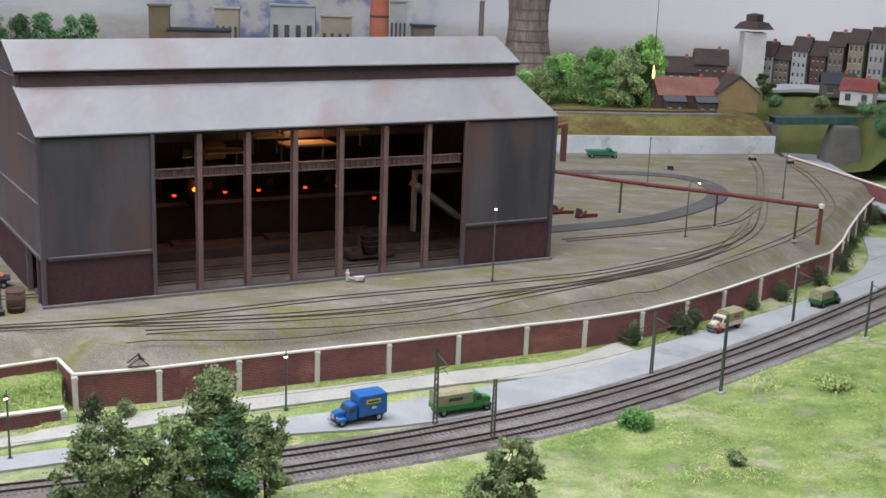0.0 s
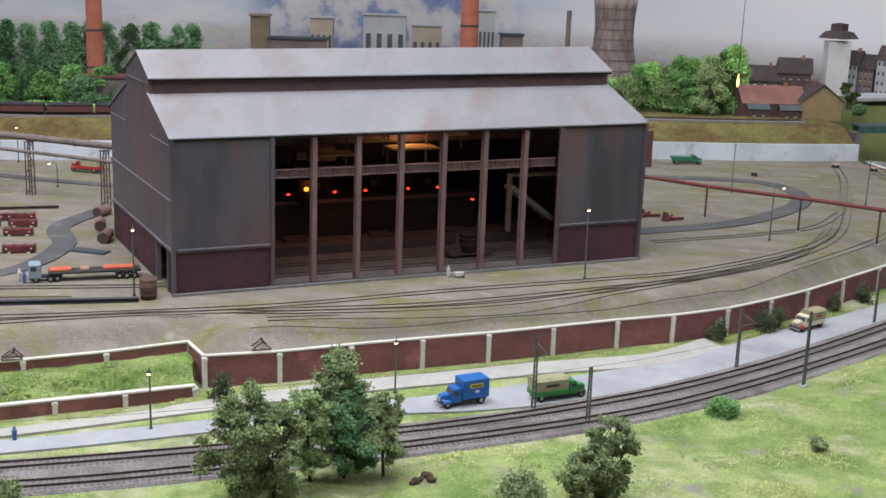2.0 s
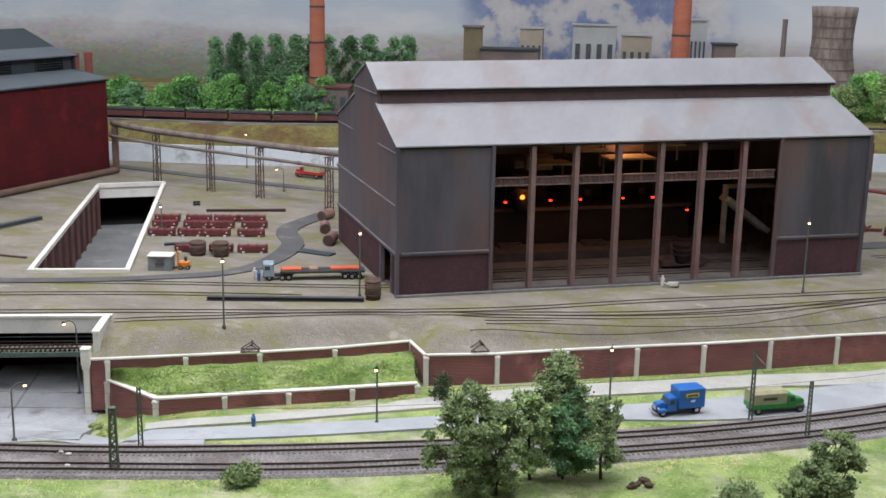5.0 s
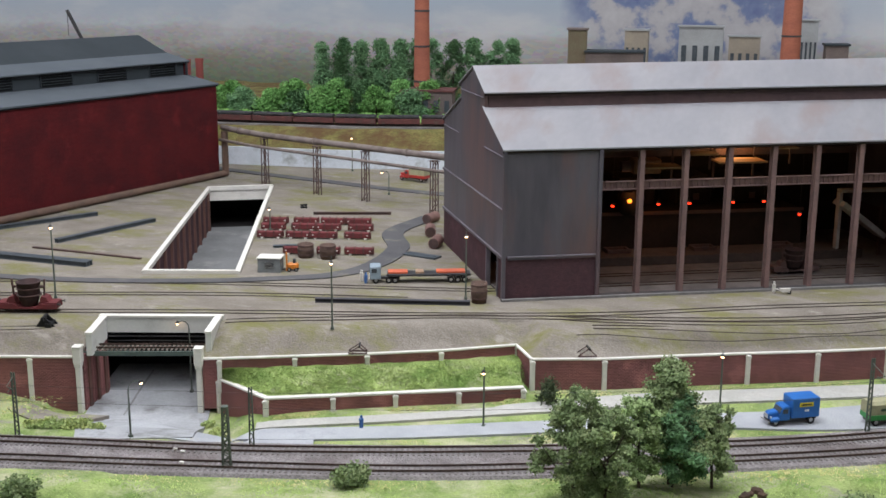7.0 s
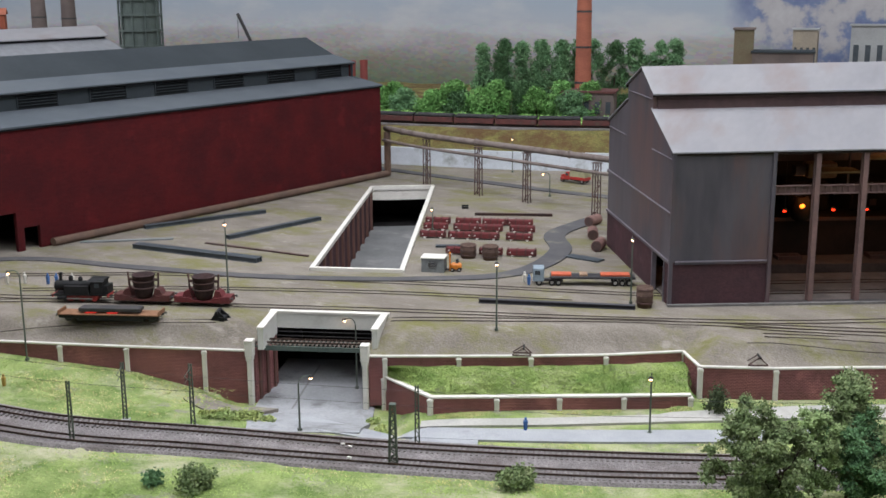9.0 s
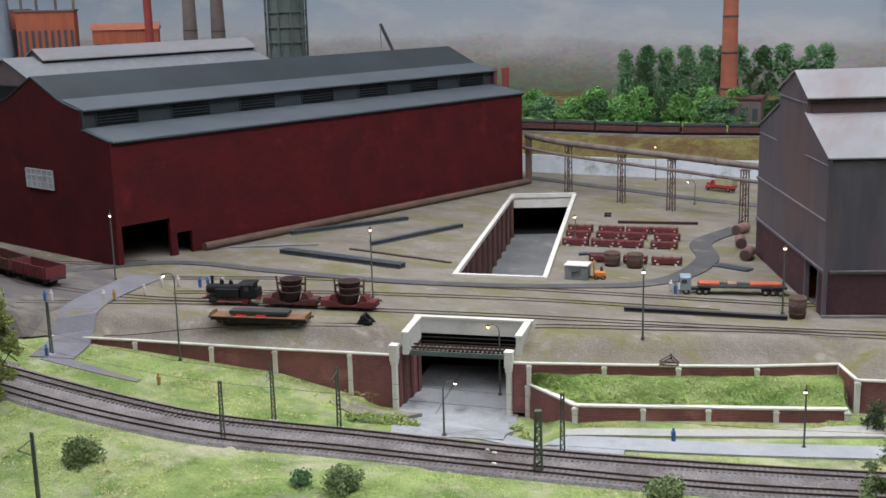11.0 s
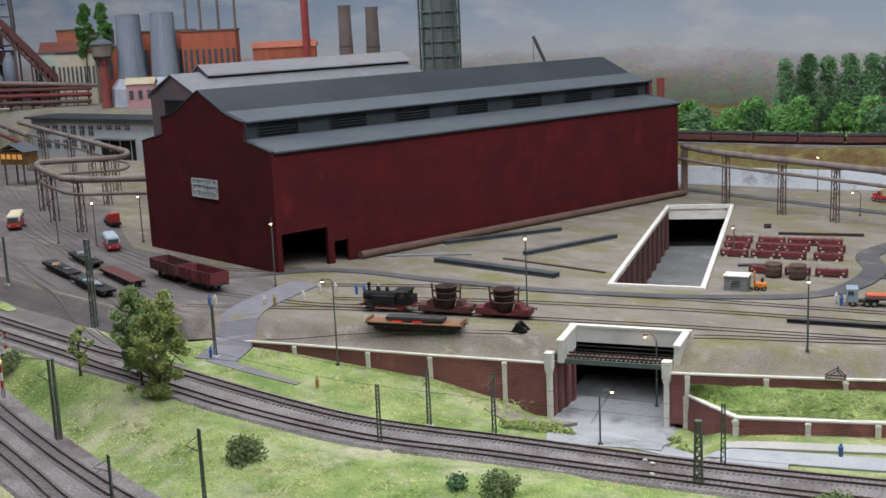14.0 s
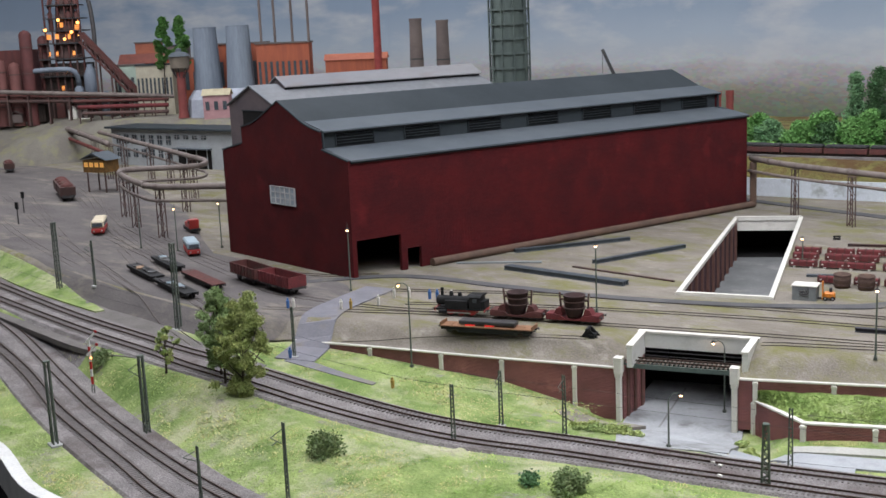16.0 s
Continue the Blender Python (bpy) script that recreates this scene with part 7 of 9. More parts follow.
SLATE = mat("slate_steel", (0.085, 0.10, 0.115), (0.065, 0.078, 0.088), 0.5, metal=0.2, scale=40)
stock_beam((-0.856, 1.495), (-0.613, 1.563), 0.010, 0.007, "dark steel girder lying in the yard", mat("dark_girder", (0.06, 0.06, 0.07)), 1)
stock_beam((-1.74, 1.72), (-1.605, 1.970), 0.007, 0.008, "stack of slate grey steel girders on the ground", SLATE, 2)
stock_beam((-1.518, 1.712), (-1.450, 1.955), 0.007, 0.008, "slate grey steel girders on the ground", SLATE, 2)
stock_beam((-1.64, 1.575), (-1.345, 1.575), 0.007, 0.009, "stack of slate grey steel girders on the ground", SLATE, 3)
stock_beam((-1.534, 1.660), (-1.285, 1.650), 0.006, 0.003, "rusty flat bars lying on the ground", RUST_STEEL, 1)
stock_beam((-1.77, 1.56), (-1.62, 1.665), 0.006, 0.003, "grey plates lying on the ground", mat("grey_plate", (0.24, 0.26, 0.26)), 2)
stock_beam((-1.16, 2.142), (-0.998, 2.202), 0.008, 0.006, "brown girder lying behind the ingot moulds", RUST_STEEL, 1)
stock_beam((-1.099, 1.824), (-1.055, 1.848), 0.006, 0.004, "slate plates lying between the moulds", SLATE, 2)


def drum(m, label):
    root = thing("boiler_drum", label, "drum", m, "boiler drums")
    part("drum_body", rod((-0.02, 0, 0.011), (0.02, 0, 0.011), 0.011, sides=24), mat("pink_rust", (0.24, 0.14, 0.12), (0.17, 0.10, 0.09), 0.8, scale=60), root)
    for s in (-1, 1):
        part("drum_end", rod((s * 0.02, 0, 0.011), (s * 0.0212, 0, 0.011), 0.0095, sides=24), RUST_STEEL, root)


drum(pose(-0.845, 2.03, 0, 0, 0, 110), "rusty boiler drum on the ground by the hall")
drum(pose(-0.800, 1.935, 0, 0, 0, 95), "rusty boiler drum on the ground by the hall")
drum(pose(-0.885, 2.15, 0, 0, 0, 80), "rusty boiler drum on the ground by the hall")
stock_beam((-0.835, 1.86), (-0.765, 1.845), 0.012, 0.003, "dark plates lying by the drums", SLATE, 2)


def pulley_wreck(m, label):
    root = thing("scrap_machine", label, "scrap", m)
    bm = beam((0, 0, 0.005), (0.05, 0, 0.004), 0.006, 0.006)
    beam((0.0, -0.012, 0.004), (0.03, 0.012, 0.010), 0.004, 0.004, bm)
    part("beam", bm, BRIGHT_OXIDE, root)
    part("plate", extruded([(0, 0), (0.02, 0), (0.012, 0.018), (0.004, 0.02)], 0.008), RUST_STEEL, root)


pulley_wreck(pose(0.275, 2.37, 0, 0, 0, 25), "rusty red scrap machine parts on the yard ground")
pulley_wreck(pose(0.225, 2.40, 0, 0, 0, 15), "rusty red scrap beam on the yard ground")


def figure(x, y, z, col, h=0.020):
    """A tiny plain figure in one piece."""
    bm = lathe([(0.0012, 0), (0.0026, 0.001), (0.0030, h * 0.45), (0.0034, h * 0.72), (0.0016, h * 0.80), (0.0017, h * 0.86), (0.0019, h * 0.93), (0.0008, h)], 10, close=True)
    ob = part("model_figure", bm, col)
    ob.location = (x, y, z)
    tagged(ob, "tiny plain painted model figure standing in the yard", "figurine", "yard figures")


FIG_W, FIG_B, FIG_Y = mat("figure_white", (0.62, 0.60, 0.55)), mat("figure_blue", (0.06, 0.14, 0.34)), mat("figure_ochre", (0.42, 0.28, 0.08))
for x, y, c in ((-1.652, 1.255, FIG_W), (-1.628, 1.272, FIG_W), (-1.585, 1.283, FIG_B), (-1.572, 1.29, FIG_B), (-1.632, 1.195, FIG_W), (-1.655, 1.147, FIG_Y), (-1.668, 1.135, FIG_W), (-1.76, 1.085, FIG_B), (-1.752, 1.092, FIG_W), (-0.835, 1.640, FIG_W), (-0.822, 1.628, FIG_B), (-0.152, 1.806, FIG_W), (-1.545, 1.30, FIG_W)):
    figure(x, y, surf_z(x, y) + 0.001, c)
for x, y, c in ((-0.655, 1.205, FIG_B), (-1.385, 0.985, FIG_Y), (-1.60, 0.955, FIG_B)):
    figure(x, y, low_z(x, y) + 0.002, c, 0.019)


def barrow():
    root = thing("wheelbarrow", "small white wheelbarrow in front of the open hall", "wheelbarrow", pose(-0.134, 1.806, 0, 0, 0, 20))
    part("tray", extruded([(-0.005, 0.004), (0.006, 0.004), (0.009, 0.010), (-0.008, 0.010)], 0.008, Matrix.Translation((0, -0.004, 0))), FIG_W, root)
    wheel(root, 0.008, 0, 0.003, 0.0015)
    part("handle", rod((-0.004, 0.003, 0.006), (-0.016, 0.003, 0.009), 0.0006), FIG_W, root)
    part("handle", rod((-0.004, -0.003, 0.006), (-0.016, -0.003, 0.009), 0.0006), FIG_W, root)


barrow()


# ---- hall inside: furnace stage, ladle, lamps ----
def hall_inside():
    def at(s, d, z, turn=0.0):
        p = HALL_O + HALL_U * s + HALL_W * d
        return pose(p.x, p.y, z, 0, 0, 28.2 + turn)

    stage = thing("furnace_stage", "dark furnace stage inside the hall", "furnace", at(0.36, 0.33, 0.003))
    # Stage, furnaces and hood carry the inside shade in their dark colour.
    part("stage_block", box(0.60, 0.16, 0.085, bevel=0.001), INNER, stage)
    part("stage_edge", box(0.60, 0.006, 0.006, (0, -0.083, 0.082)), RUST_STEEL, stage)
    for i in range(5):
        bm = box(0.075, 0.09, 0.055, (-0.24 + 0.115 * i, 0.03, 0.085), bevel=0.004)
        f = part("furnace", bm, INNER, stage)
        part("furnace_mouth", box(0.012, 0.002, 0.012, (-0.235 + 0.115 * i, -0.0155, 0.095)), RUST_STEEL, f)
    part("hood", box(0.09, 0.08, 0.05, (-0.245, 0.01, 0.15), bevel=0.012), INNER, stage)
    low = thing("low_platform", "low dark loading platform inside the hall", "platform", at(0.42, 0.222, 0.003))
    part("platform_block", box(0.66, 0.075, 0.017, bevel=0.001), mat("platform_grime", (0.10, 0.075, 0.065), (0.07, 0.055, 0.05), 0.9), low)
    for s in (0.279, 0.446, 0.600):
        t = thing("mould_tub", "dark sooty casting tub on the hall's platform", "tub", at(s, 0.225, 0.0203), "casting tubs")
        for q in (-1, 1):
            part("tub_side", box(0.044, 0.004, 0.007, (0, q * 0.012, 0)), RUST_STEEL, t)
            part("tub_end", box(0.004, 0.020, 0.007, (q * 0.020, 0, 0)), RUST_STEEL, t)
    for d in (0.050, 0.0665, 0.115, 0.1315):
        t = part("floor_rail", box(0.64, 0.0014, 0.0016), RAIL)
        t.matrix_world = at(0.42, d, 0.003)
        tagged(t, "dark rail let into the hall floor", "rail", "hall floor rails", kind="structure")
    for s, d, z, l, w in ((0.308, 0.110, 0.198, 0.064, 0.045), (0.382, 0.110, 0.219, 0.050, 0.035), (0.450, 0.110, 0.205, 0.088, 0.050), (0.535, 0.110, 0.227, 0.040, 0.030)):
        t = thing("crane_deck", "dusty tan crane walkway plate under the roof", "walkway", at(s, d, z))
        part("deck_plate", box(l, w, 0.003), mat("tan_plate", (0.42, 0.27, 0.14), (0.33, 0.21, 0.11), 0.8), t)
        for q in (-1, 1):
            part("hanger", box(0.003, 0.003, 0.29 - z, (q * l * 0.42, w * 0.35, 0.003)), RUST_STEEL, t)
            part("bracket", box(0.003, 0.003, 0.030, (q * l * 0.42, w * 0.4, -0.030)), RUST_STEEL, t)
    crane = thing("ladle_crane", "dark overhead ladle crane with lamplight painted on its housing", "crane", at(0.30, 0.16, 0.18))
    # Warm brown puts lamplight into the housing's colour.
    part("crane_housing", box(0.05, 0.03, 0.026, (0, 0, 0), bevel=0.002), mat("painted_lit_housing", (0.25, 0.13, 0.07), (0.18, 0.09, 0.05)), crane)
    part("crane_bridge", box(0.62, 0.010, 0.012, (0.12, 0.02, 0.026)), RUST_STEEL, crane)
    part("hoist_drum", rod((-0.045, 0, 0.012), (-0.028, 0, 0.012), 0.010, sides=16), RUST_STEEL, crane)
    conv = thing("converter", "tilted converter vessel with a glowing orange mouth", "furnace", at(0.30, 0.232, 0.0885))
    part("vessel", lathe([(0.010, 0.0), (0.017, 0.006), (0.019, 0.028), (0.012, 0.044), (0.008, 0.044)], 20), INNER, conv, smooth=True)
    part("molten_mouth", ball((-0.004, -0.019, 0.030), 0.0048, squash=(1, 0.5, 0.85)), glow("molten_glow", (1.0, 0.24, 0.02), 3.5), conv, "glowing molten metal")
    ladle_wagon(at(0.56, 0.095, 0.003), "dusty brown ladle wagon inside the hall", RUST_STEEL)
    for i, (s, d, z) in enumerate(((0.239, 0.15, 0.123), (0.324, 0.15, 0.124), (0.382, 0.15, 0.124), (0.465, 0.15, 0.124), (0.524, 0.15, 0.124), (0.595, 0.15, 0.098))):
        t = thing("hall_lamp", "small red lamp hanging inside the hall", "lamp", at(s, d, z), "hall lamps")
        part("bulb", ball((0, 0, 0), 0.0025, squash=(1.3, 1, 0.75)), REDGLOW, t)
        part("shade", lathe([(0.0010, 0.0050), (0.0040, 0.0030), (0.0044, 0.0020)], 12), STEEL, t)
        part("cable", rod((0, 0, 0.002), (0, 0, 0.246 - z + 0.03), 0.0003, sides=4), STEEL, t)
    t = thing("gangway", "pale sloping loading chute in the hall's back corner", "chute", at(0.705, 0.20, 0.003))
    pale = mat("pale_chute", (0.55, 0.54, 0.52), (0.42, 0.41, 0.40))
    part("chute", beam((-0.004, 0, 0.105), (0.085, 0, 0.040), 0.04, 0.010), pale, t)
    part("chute_tower", box(0.006, 0.012, 0.124, (-0.004, 0, 0)), pale, t)
    part("chute_deck", box(0.10, 0.02, 0.005, (0.045, 0, 0.125)), pale, t)
    part("chute_leg", box(0.006, 0.006, 0.125, (0.085, 0, 0)), RUST_STEEL, t)
    # Two unseen warm lamps added to brighten the converter and crane decks.
    p = at(0.30, 0.19, 0.150).translation
    glow_lamp(p, 0.09, (1.0, 0.36, 0.10), 0.01)
    p = at(0.46, 0.15, 0.235).translation
    glow_lamp(p, 0.2, (1.0, 0.5, 0.2), 0.01)


hall_inside()


# ---- pipe bridges ----
PIPE = mat("grey_brown_pipe", (0.20, 0.165, 0.15), (0.15, 0.125, 0.115), 0.6, scale=30, stain=(0.12, 0.09, 0.08), stain_scale=30)
REDPIPE = mat("dark_red_pipe", (0.17, 0.05, 0.045), (0.12, 0.04, 0.037), 0.6, scale=40)


def trestle(root, x, y, h, turn=0, w=0.016, material=RUST_STEEL):
    bm = lattice(bmesh.new(), h, w, w * 0.85, 5, 0.0012)
    b2 = lattice(bmesh.new(), h, w, w * 0.85, 5, 0.0012)
    bmesh.ops.transform(b2, matrix=Matrix.Translation((0, w * 0.6, 0)), verts=b2.verts[:])
    merge(bm, b2)
    beam((-w * 0.6, w * 0.3, h), (w * 0.6, w * 0.3, h), w, 0.0016, bm)
    ob = part("trestle", bm, material, root)
    ob.matrix_world = pose(x, y, 0, 0, 0, turn)
    return ob


def pipe_run(root, pts, r, material, name="pipe"):
    line = spline([Vector(p) for p in pts], 0.03)
    part(name, tube(line, r), material, root, smooth=True)
    for a, b in list(zip(line, line[1:]))[3::9]:
        part("flange", rod(a, a + (b - a).normalized() * 0.003, r * 1.25, sides=12), material, root)


def west_pipes():
    root = thing("pipe_bridge", "grey-brown pipe bridge on lattice trestles between the halls", "pipe bridge")
    for x, y in ((-1.434, 2.438), (-1.255, 2.363), (-1.1125, 2.323), (-0.915, 2.246)):
        trestle(root, x, y, 0.118, -18)
    pipe_run(root, [(-1.60, 2.53, 0.128), (-1.434, 2.444, 0.127), (-1.1125, 2.330, 0.127), (-0.78, 2.21, 0.128)], 0.0075, PIPE)
    pipe_run(root, [(-1.60, 2.515, 0.098), (-1.434, 2.43, 0.098), (-1.1125, 2.315, 0.098), (-0.79, 2.195, 0.098)], 0.004, PIPE)


west_pipes()


def east_pipe():
    root = thing("pipe_line", "dark red pipe line on thin posts across the yard", "pipe line")
    pipe_run(root, [(0.12, 2.60, 0.072), (0.372, 2.423, 0.072), (0.552, 2.322, 0.073), (0.688, 2.228, 0.074), (0.727, 2.206, 0.074)], 0.0042, REDPIPE)
    for x, y in ((0.372, 2.423), (0.552, 2.322), (0.688, 2.228)):
        part("post", rod((x, y, 0), (x, y, 0.071), 0.0022, 0.0022, sides=8), RUST_STEEL, root)
        part("post_foot", box(0.009, 0.009, 0.003, (x, y, 0)), CONCRETE, root)
    part("end_post", rod((0.727, 2.206, 0), (0.727, 2.206, 0.075), 0.0042, sides=12), REDPIPE, root)
    part("end_cap", lathe([(0.0056, 0.072), (0.0056, 0.079), (0.002, 0.081), (0.0002, 0.081)], 12, at=(0.727, 2.206, 0)), COPING, root)


east_pipe()


def loop_pipes():
    root = thing("pipe_bridge", "brown pipe loop on lattice trestles beside the red mill", "pipe bridge")
    high = [(-2.38, 1.53), (-2.52, 1.475), (-2.652, 1.399), (-2.774, 1.423), (-2.956, 1.49), (-3.075, 1.555), (-3.07, 1.603), (-3.003, 1.674), (-2.96, 1.75), (-3.05, 1.833), (-3.195, 1.887), (-3.70, 2.058), (-4.50, 2.33)]
    for x, y in ((-2.65, 1.40), (-2.86, 1.455), (-3.06, 1.545), (-2.98, 1.70), (-3.195, 1.88), (-3.45, 1.965), (-3.70, 2.05), (-4.10, 2.19)):
        trestle(root, x, y, 0.125, 10, 0.02)
    pipe_run(root, [(x, y, 0.134) for x, y in high], 0.008, PIPE)
    pipe_run(root, [(x, y, 0.098) for x, y in high], 0.004, PIPE)
    far = [(-3.95, 2.04), (-4.24, 2.15), (-4.75, 2.34), (-5.31, 2.55), (-5.9, 2.75)]
    pipe_run(root, [(x, y, 0.134) for x, y in far], 0.010, PIPE)
    pipe_run(root, [(x, y - 0.01, 0.098) for x, y in far], 0.007, REDPIPE)
    for x, y in far[:-1]:
        trestle(root, x, y, 0.124, 20, 0.024)


loop_pipes()


def ore_wagon(m):
    root = thing("ore_wagon", "rusty brown ore wagon heaped with dark ore", "wagon", m, "ore wagons")
    part("underframe", box(0.080, 0.02, 0.004, (0, 0, 0.008)), STEEL, root)
    part("wagon_body", extruded([(-0.034, 0.012), (0.034, 0.012), (0.040, 0.030), (-0.040, 0.030)], 0.030, Matrix.Translation((0, -0.015, 0))), RUST_STEEL, root)
    for x in (-0.02, 0.02):
        part("ore_load", ball((x, 0, 0.030), 0.013, squash=(1.3, 1, 0.6)), OXIDE, root)
    rail_wheels(root, (-0.024, 0.024))
    buffers(root, 0.082)


ore_wagon(pose(-3.715, 1.715, 0.001, 0, 0, -24) @ Matrix.Scale(1.6, 4))
ore_wagon(pose(-3.590, 1.660, 0.001, 0, 0, -24) @ Matrix.Scale(1.6, 4))
ore_wagon(pose(-4.62, 1.98, 0.001, 0, 0, -24) @ Matrix.Scale(1.3, 4))
for x, y in ((-3.242, 1.313), (-3.453, 1.439)):
    sig = thing("dwarf_signal", "small black two-aspect works signal on a post", "signal", pose(x, y, 0.0), "works signals")
    part("post", rod((0, 0, 0), (0, 0, 0.045), 0.0018, sides=8), STEEL, sig)
    part("signal_head", box(0.012, 0.006, 0.020, (0, 0, 0.045), bevel=0.001), BLACKP, sig)


# ---- behind the red mill ----
def second_mill():
    root = thing("mill_annex", "grey-brown mill building with a pale monitor roof", "building")
    m = skew(Vector((-2.511, 1.687, 0)), RED_U, RED_W)
    L, D, E, R = 0.735, 0.233, 0.316, 0.367

    def add(name, bm, material, label=""):
        return place_mesh(part(name, bm, material, root, label), m)

    wall = mat("mauve_grey_wall", (0.13, 0.105, 0.11), (0.10, 0.085, 0.092), 0.8, scale=14)
    along = Matrix(((0, 1, 0, 0.0), (1, 0, 0, 0), (0, 0, 1, 0), (0, 0, 0, 1)))
    mid = D / 2
    for s in (0.0, L - 0.006):
        add("gable_wall", extruded([(0, 0), (0, E), (mid, R), (D, E), (D, 0)], 0.006, Matrix.Translation((s, 0, 0)) @ along), wall)
    for d in (0.004, D - 0.004):
        add("side_wall", box(L - 0.014, 0.006, E, (L / 2, d, 0)), wall)
    for a, b in (((-0.008, E - 0.002), (mid, R + 0.001)), ((mid, R + 0.001), (D + 0.008, E - 0.002))):
        add("roof", extruded([a, b, (b[0], b[1] + 0.003), (a[0], a[1] + 0.003)], L + 0.012, Matrix.Translation((-0.006, 0, 0)) @ along), mat("annex_roof", (0.165, 0.175, 0.19), (0.195, 0.20, 0.21), 0.75, scale=6, fine=60, bump=0.05))
    # raised ridge monitor, set back from the gable
    for d in (mid - 0.036, mid + 0.036):
        # Each monitor wall is one near-black strip below the eaves.
        add("monitor_wall", box(0.655, 0.004, 0.022, (0.408, d, 0.340)), MATS["louvre_and_eave_dark"])
    for a, b in (((mid - 0.046, 0.3605), (mid, 0.3875)), ((mid, 0.3875), (mid + 0.046, 0.3605))):
        add("monitor_roof", extruded([a, b, (b[0], b[1] + 0.003), (a[0], a[1] + 0.003)], 0.665, Matrix.Translation((0.075, 0, 0)) @ along), HALL_ROOF)
    add("monitor_end", extruded([(mid - 0.036, 0.340), (mid + 0.036, 0.340), (mid + 0.036, 0.364), (mid, 0.385), (mid - 0.036, 0.364)], 0.004, Matrix.Translation((0.080, 0, 0)) @ along), wall)
    # Black plate on the gable paints the shade inside an opening.
    add("gable_opening", box(0.004, 0.110, 0.040, (-0.001, 0.105, 0.262)), OPENING_SHADE)
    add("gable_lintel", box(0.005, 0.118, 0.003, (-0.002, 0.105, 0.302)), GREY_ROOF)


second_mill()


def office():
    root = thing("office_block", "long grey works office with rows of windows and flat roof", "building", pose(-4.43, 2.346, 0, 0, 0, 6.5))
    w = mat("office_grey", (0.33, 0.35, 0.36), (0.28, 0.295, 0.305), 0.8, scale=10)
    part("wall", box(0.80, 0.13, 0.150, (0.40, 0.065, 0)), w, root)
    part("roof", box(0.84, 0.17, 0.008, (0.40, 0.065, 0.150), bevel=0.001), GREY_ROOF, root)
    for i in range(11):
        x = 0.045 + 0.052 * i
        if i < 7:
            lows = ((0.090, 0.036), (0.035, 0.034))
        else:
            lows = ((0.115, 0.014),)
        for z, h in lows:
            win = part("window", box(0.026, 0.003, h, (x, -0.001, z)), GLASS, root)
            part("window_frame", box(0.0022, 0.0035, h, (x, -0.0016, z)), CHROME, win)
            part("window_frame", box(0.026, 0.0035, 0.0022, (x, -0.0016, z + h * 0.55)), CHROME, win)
    # Black plate on the solid wall paints the gateway's shade.
    part("gateway", box(0.19, 0.004, 0.075, (0.505, -0.001, 0.0)), OPENING_SHADE, root)
    for x in (0.46, 0.52, 0.58):
        part("gateway_post", box(0.004, 0.006, 0.075, (x, -0.002, 0.0)), w, root)
    part("canopy", box(0.20, 0.03, 0.004, (0.505, -0.014, 0.077)), GREY_ROOF_PALE, root)


office()


def stilt_cabin():
    root = thing("signal_cabin", "dark ochre timber cabin on steel stilts with a grey roof", "cabin", pose(-3.66, 1.835, 0, 0, 0, 15))
    lit = mat("ochre_timber", (0.19, 0.105, 0.035), (0.12, 0.07, 0.03), 0.8, scale=60)
    for x in (-0.04, 0.04):
        for y in (-0.025, 0.025):
            part("stilt", box(0.004, 0.004, 0.07, (x, y, 0)), RUST_STEEL, root)
    part("cabin_body", box(0.10, 0.065, 0.042, (0, 0, 0.07)), lit, root)
    for i in range(4):
        part("window", box(0.016, 0.002, 0.016, (-0.036 + 0.024 * i, -0.033, 0.088)), glow("cabin_light", (1.0, 0.50, 0.12), 0.10), root)
    part("roof", extruded([(-0.062, 0.112), (0.0, 0.132), (0.062, 0.112), (0.0, 0.138)], 0.08, Matrix.Translation((0, -0.04, 0))), GREY_ROOF_PALE, root)


stilt_cabin()

# ---- the far steelworks ----
TOWER_GREY = mat("blue_grey_tower", (0.20, 0.235, 0.28), (0.145, 0.17, 0.21), 0.6, scale=5, fine=60, bump=0.1, stretch=(3, 3, 0.4))


def works_terrace():
    bm = bmesh.new()
    pts = [(-3.66, 3.32), (-3.85, 2.92), (-4.05, 2.66), (-4.30, 2.60), (-4.62, 2.50), (-5.05, 2.45), (-5.7, 2.35), (-6.3, 2.2)]
    line = spline([Vector((x, y, 0)) for x, y in pts], 0.08)
    def fall(p, d):
        return d * (1 + 8.0 * smooth(-4.58, -4.9, p.x)) if d < 0 else d

    sides = {d: [p + (q - p) * abs(fall(p, d)) for p, q in zip(line, sides_of(line, 1.0 if d < 0 else -1.0))] for d in (-0.05, -0.03, 0.0, 0.1, 1.2)}
    rows = [[bm.verts.new((q.x, q.y, z + 0.006 * rough_noise(q.x, q.y, 7))) for q in sides[d]] for d, z in ((-0.05, -0.004), (-0.03, 0.10), (0.0, 0.165), (0.1, 0.172), (1.2, 0.175))]
    for a, b in zip(rows, rows[1:]):
        for i in range(len(line) - 1):
            bm.faces.new((a[i], a[i + 1], b[i + 1], b[i]))
    tagged(part("works_terrace", bm, mat("terrace_ground", (0.19, 0.178, 0.150), (0.145, 0.132, 0.115), 0.95, scale=8, fine=200, bump=0.6, stain=(0.205, 0.195, 0.115), stain_at=0.58, stain_scale=12), smooth=True), "raised grey dirt ground with straw grass under the far steelworks", "ground", kind="structure")


works_terrace()


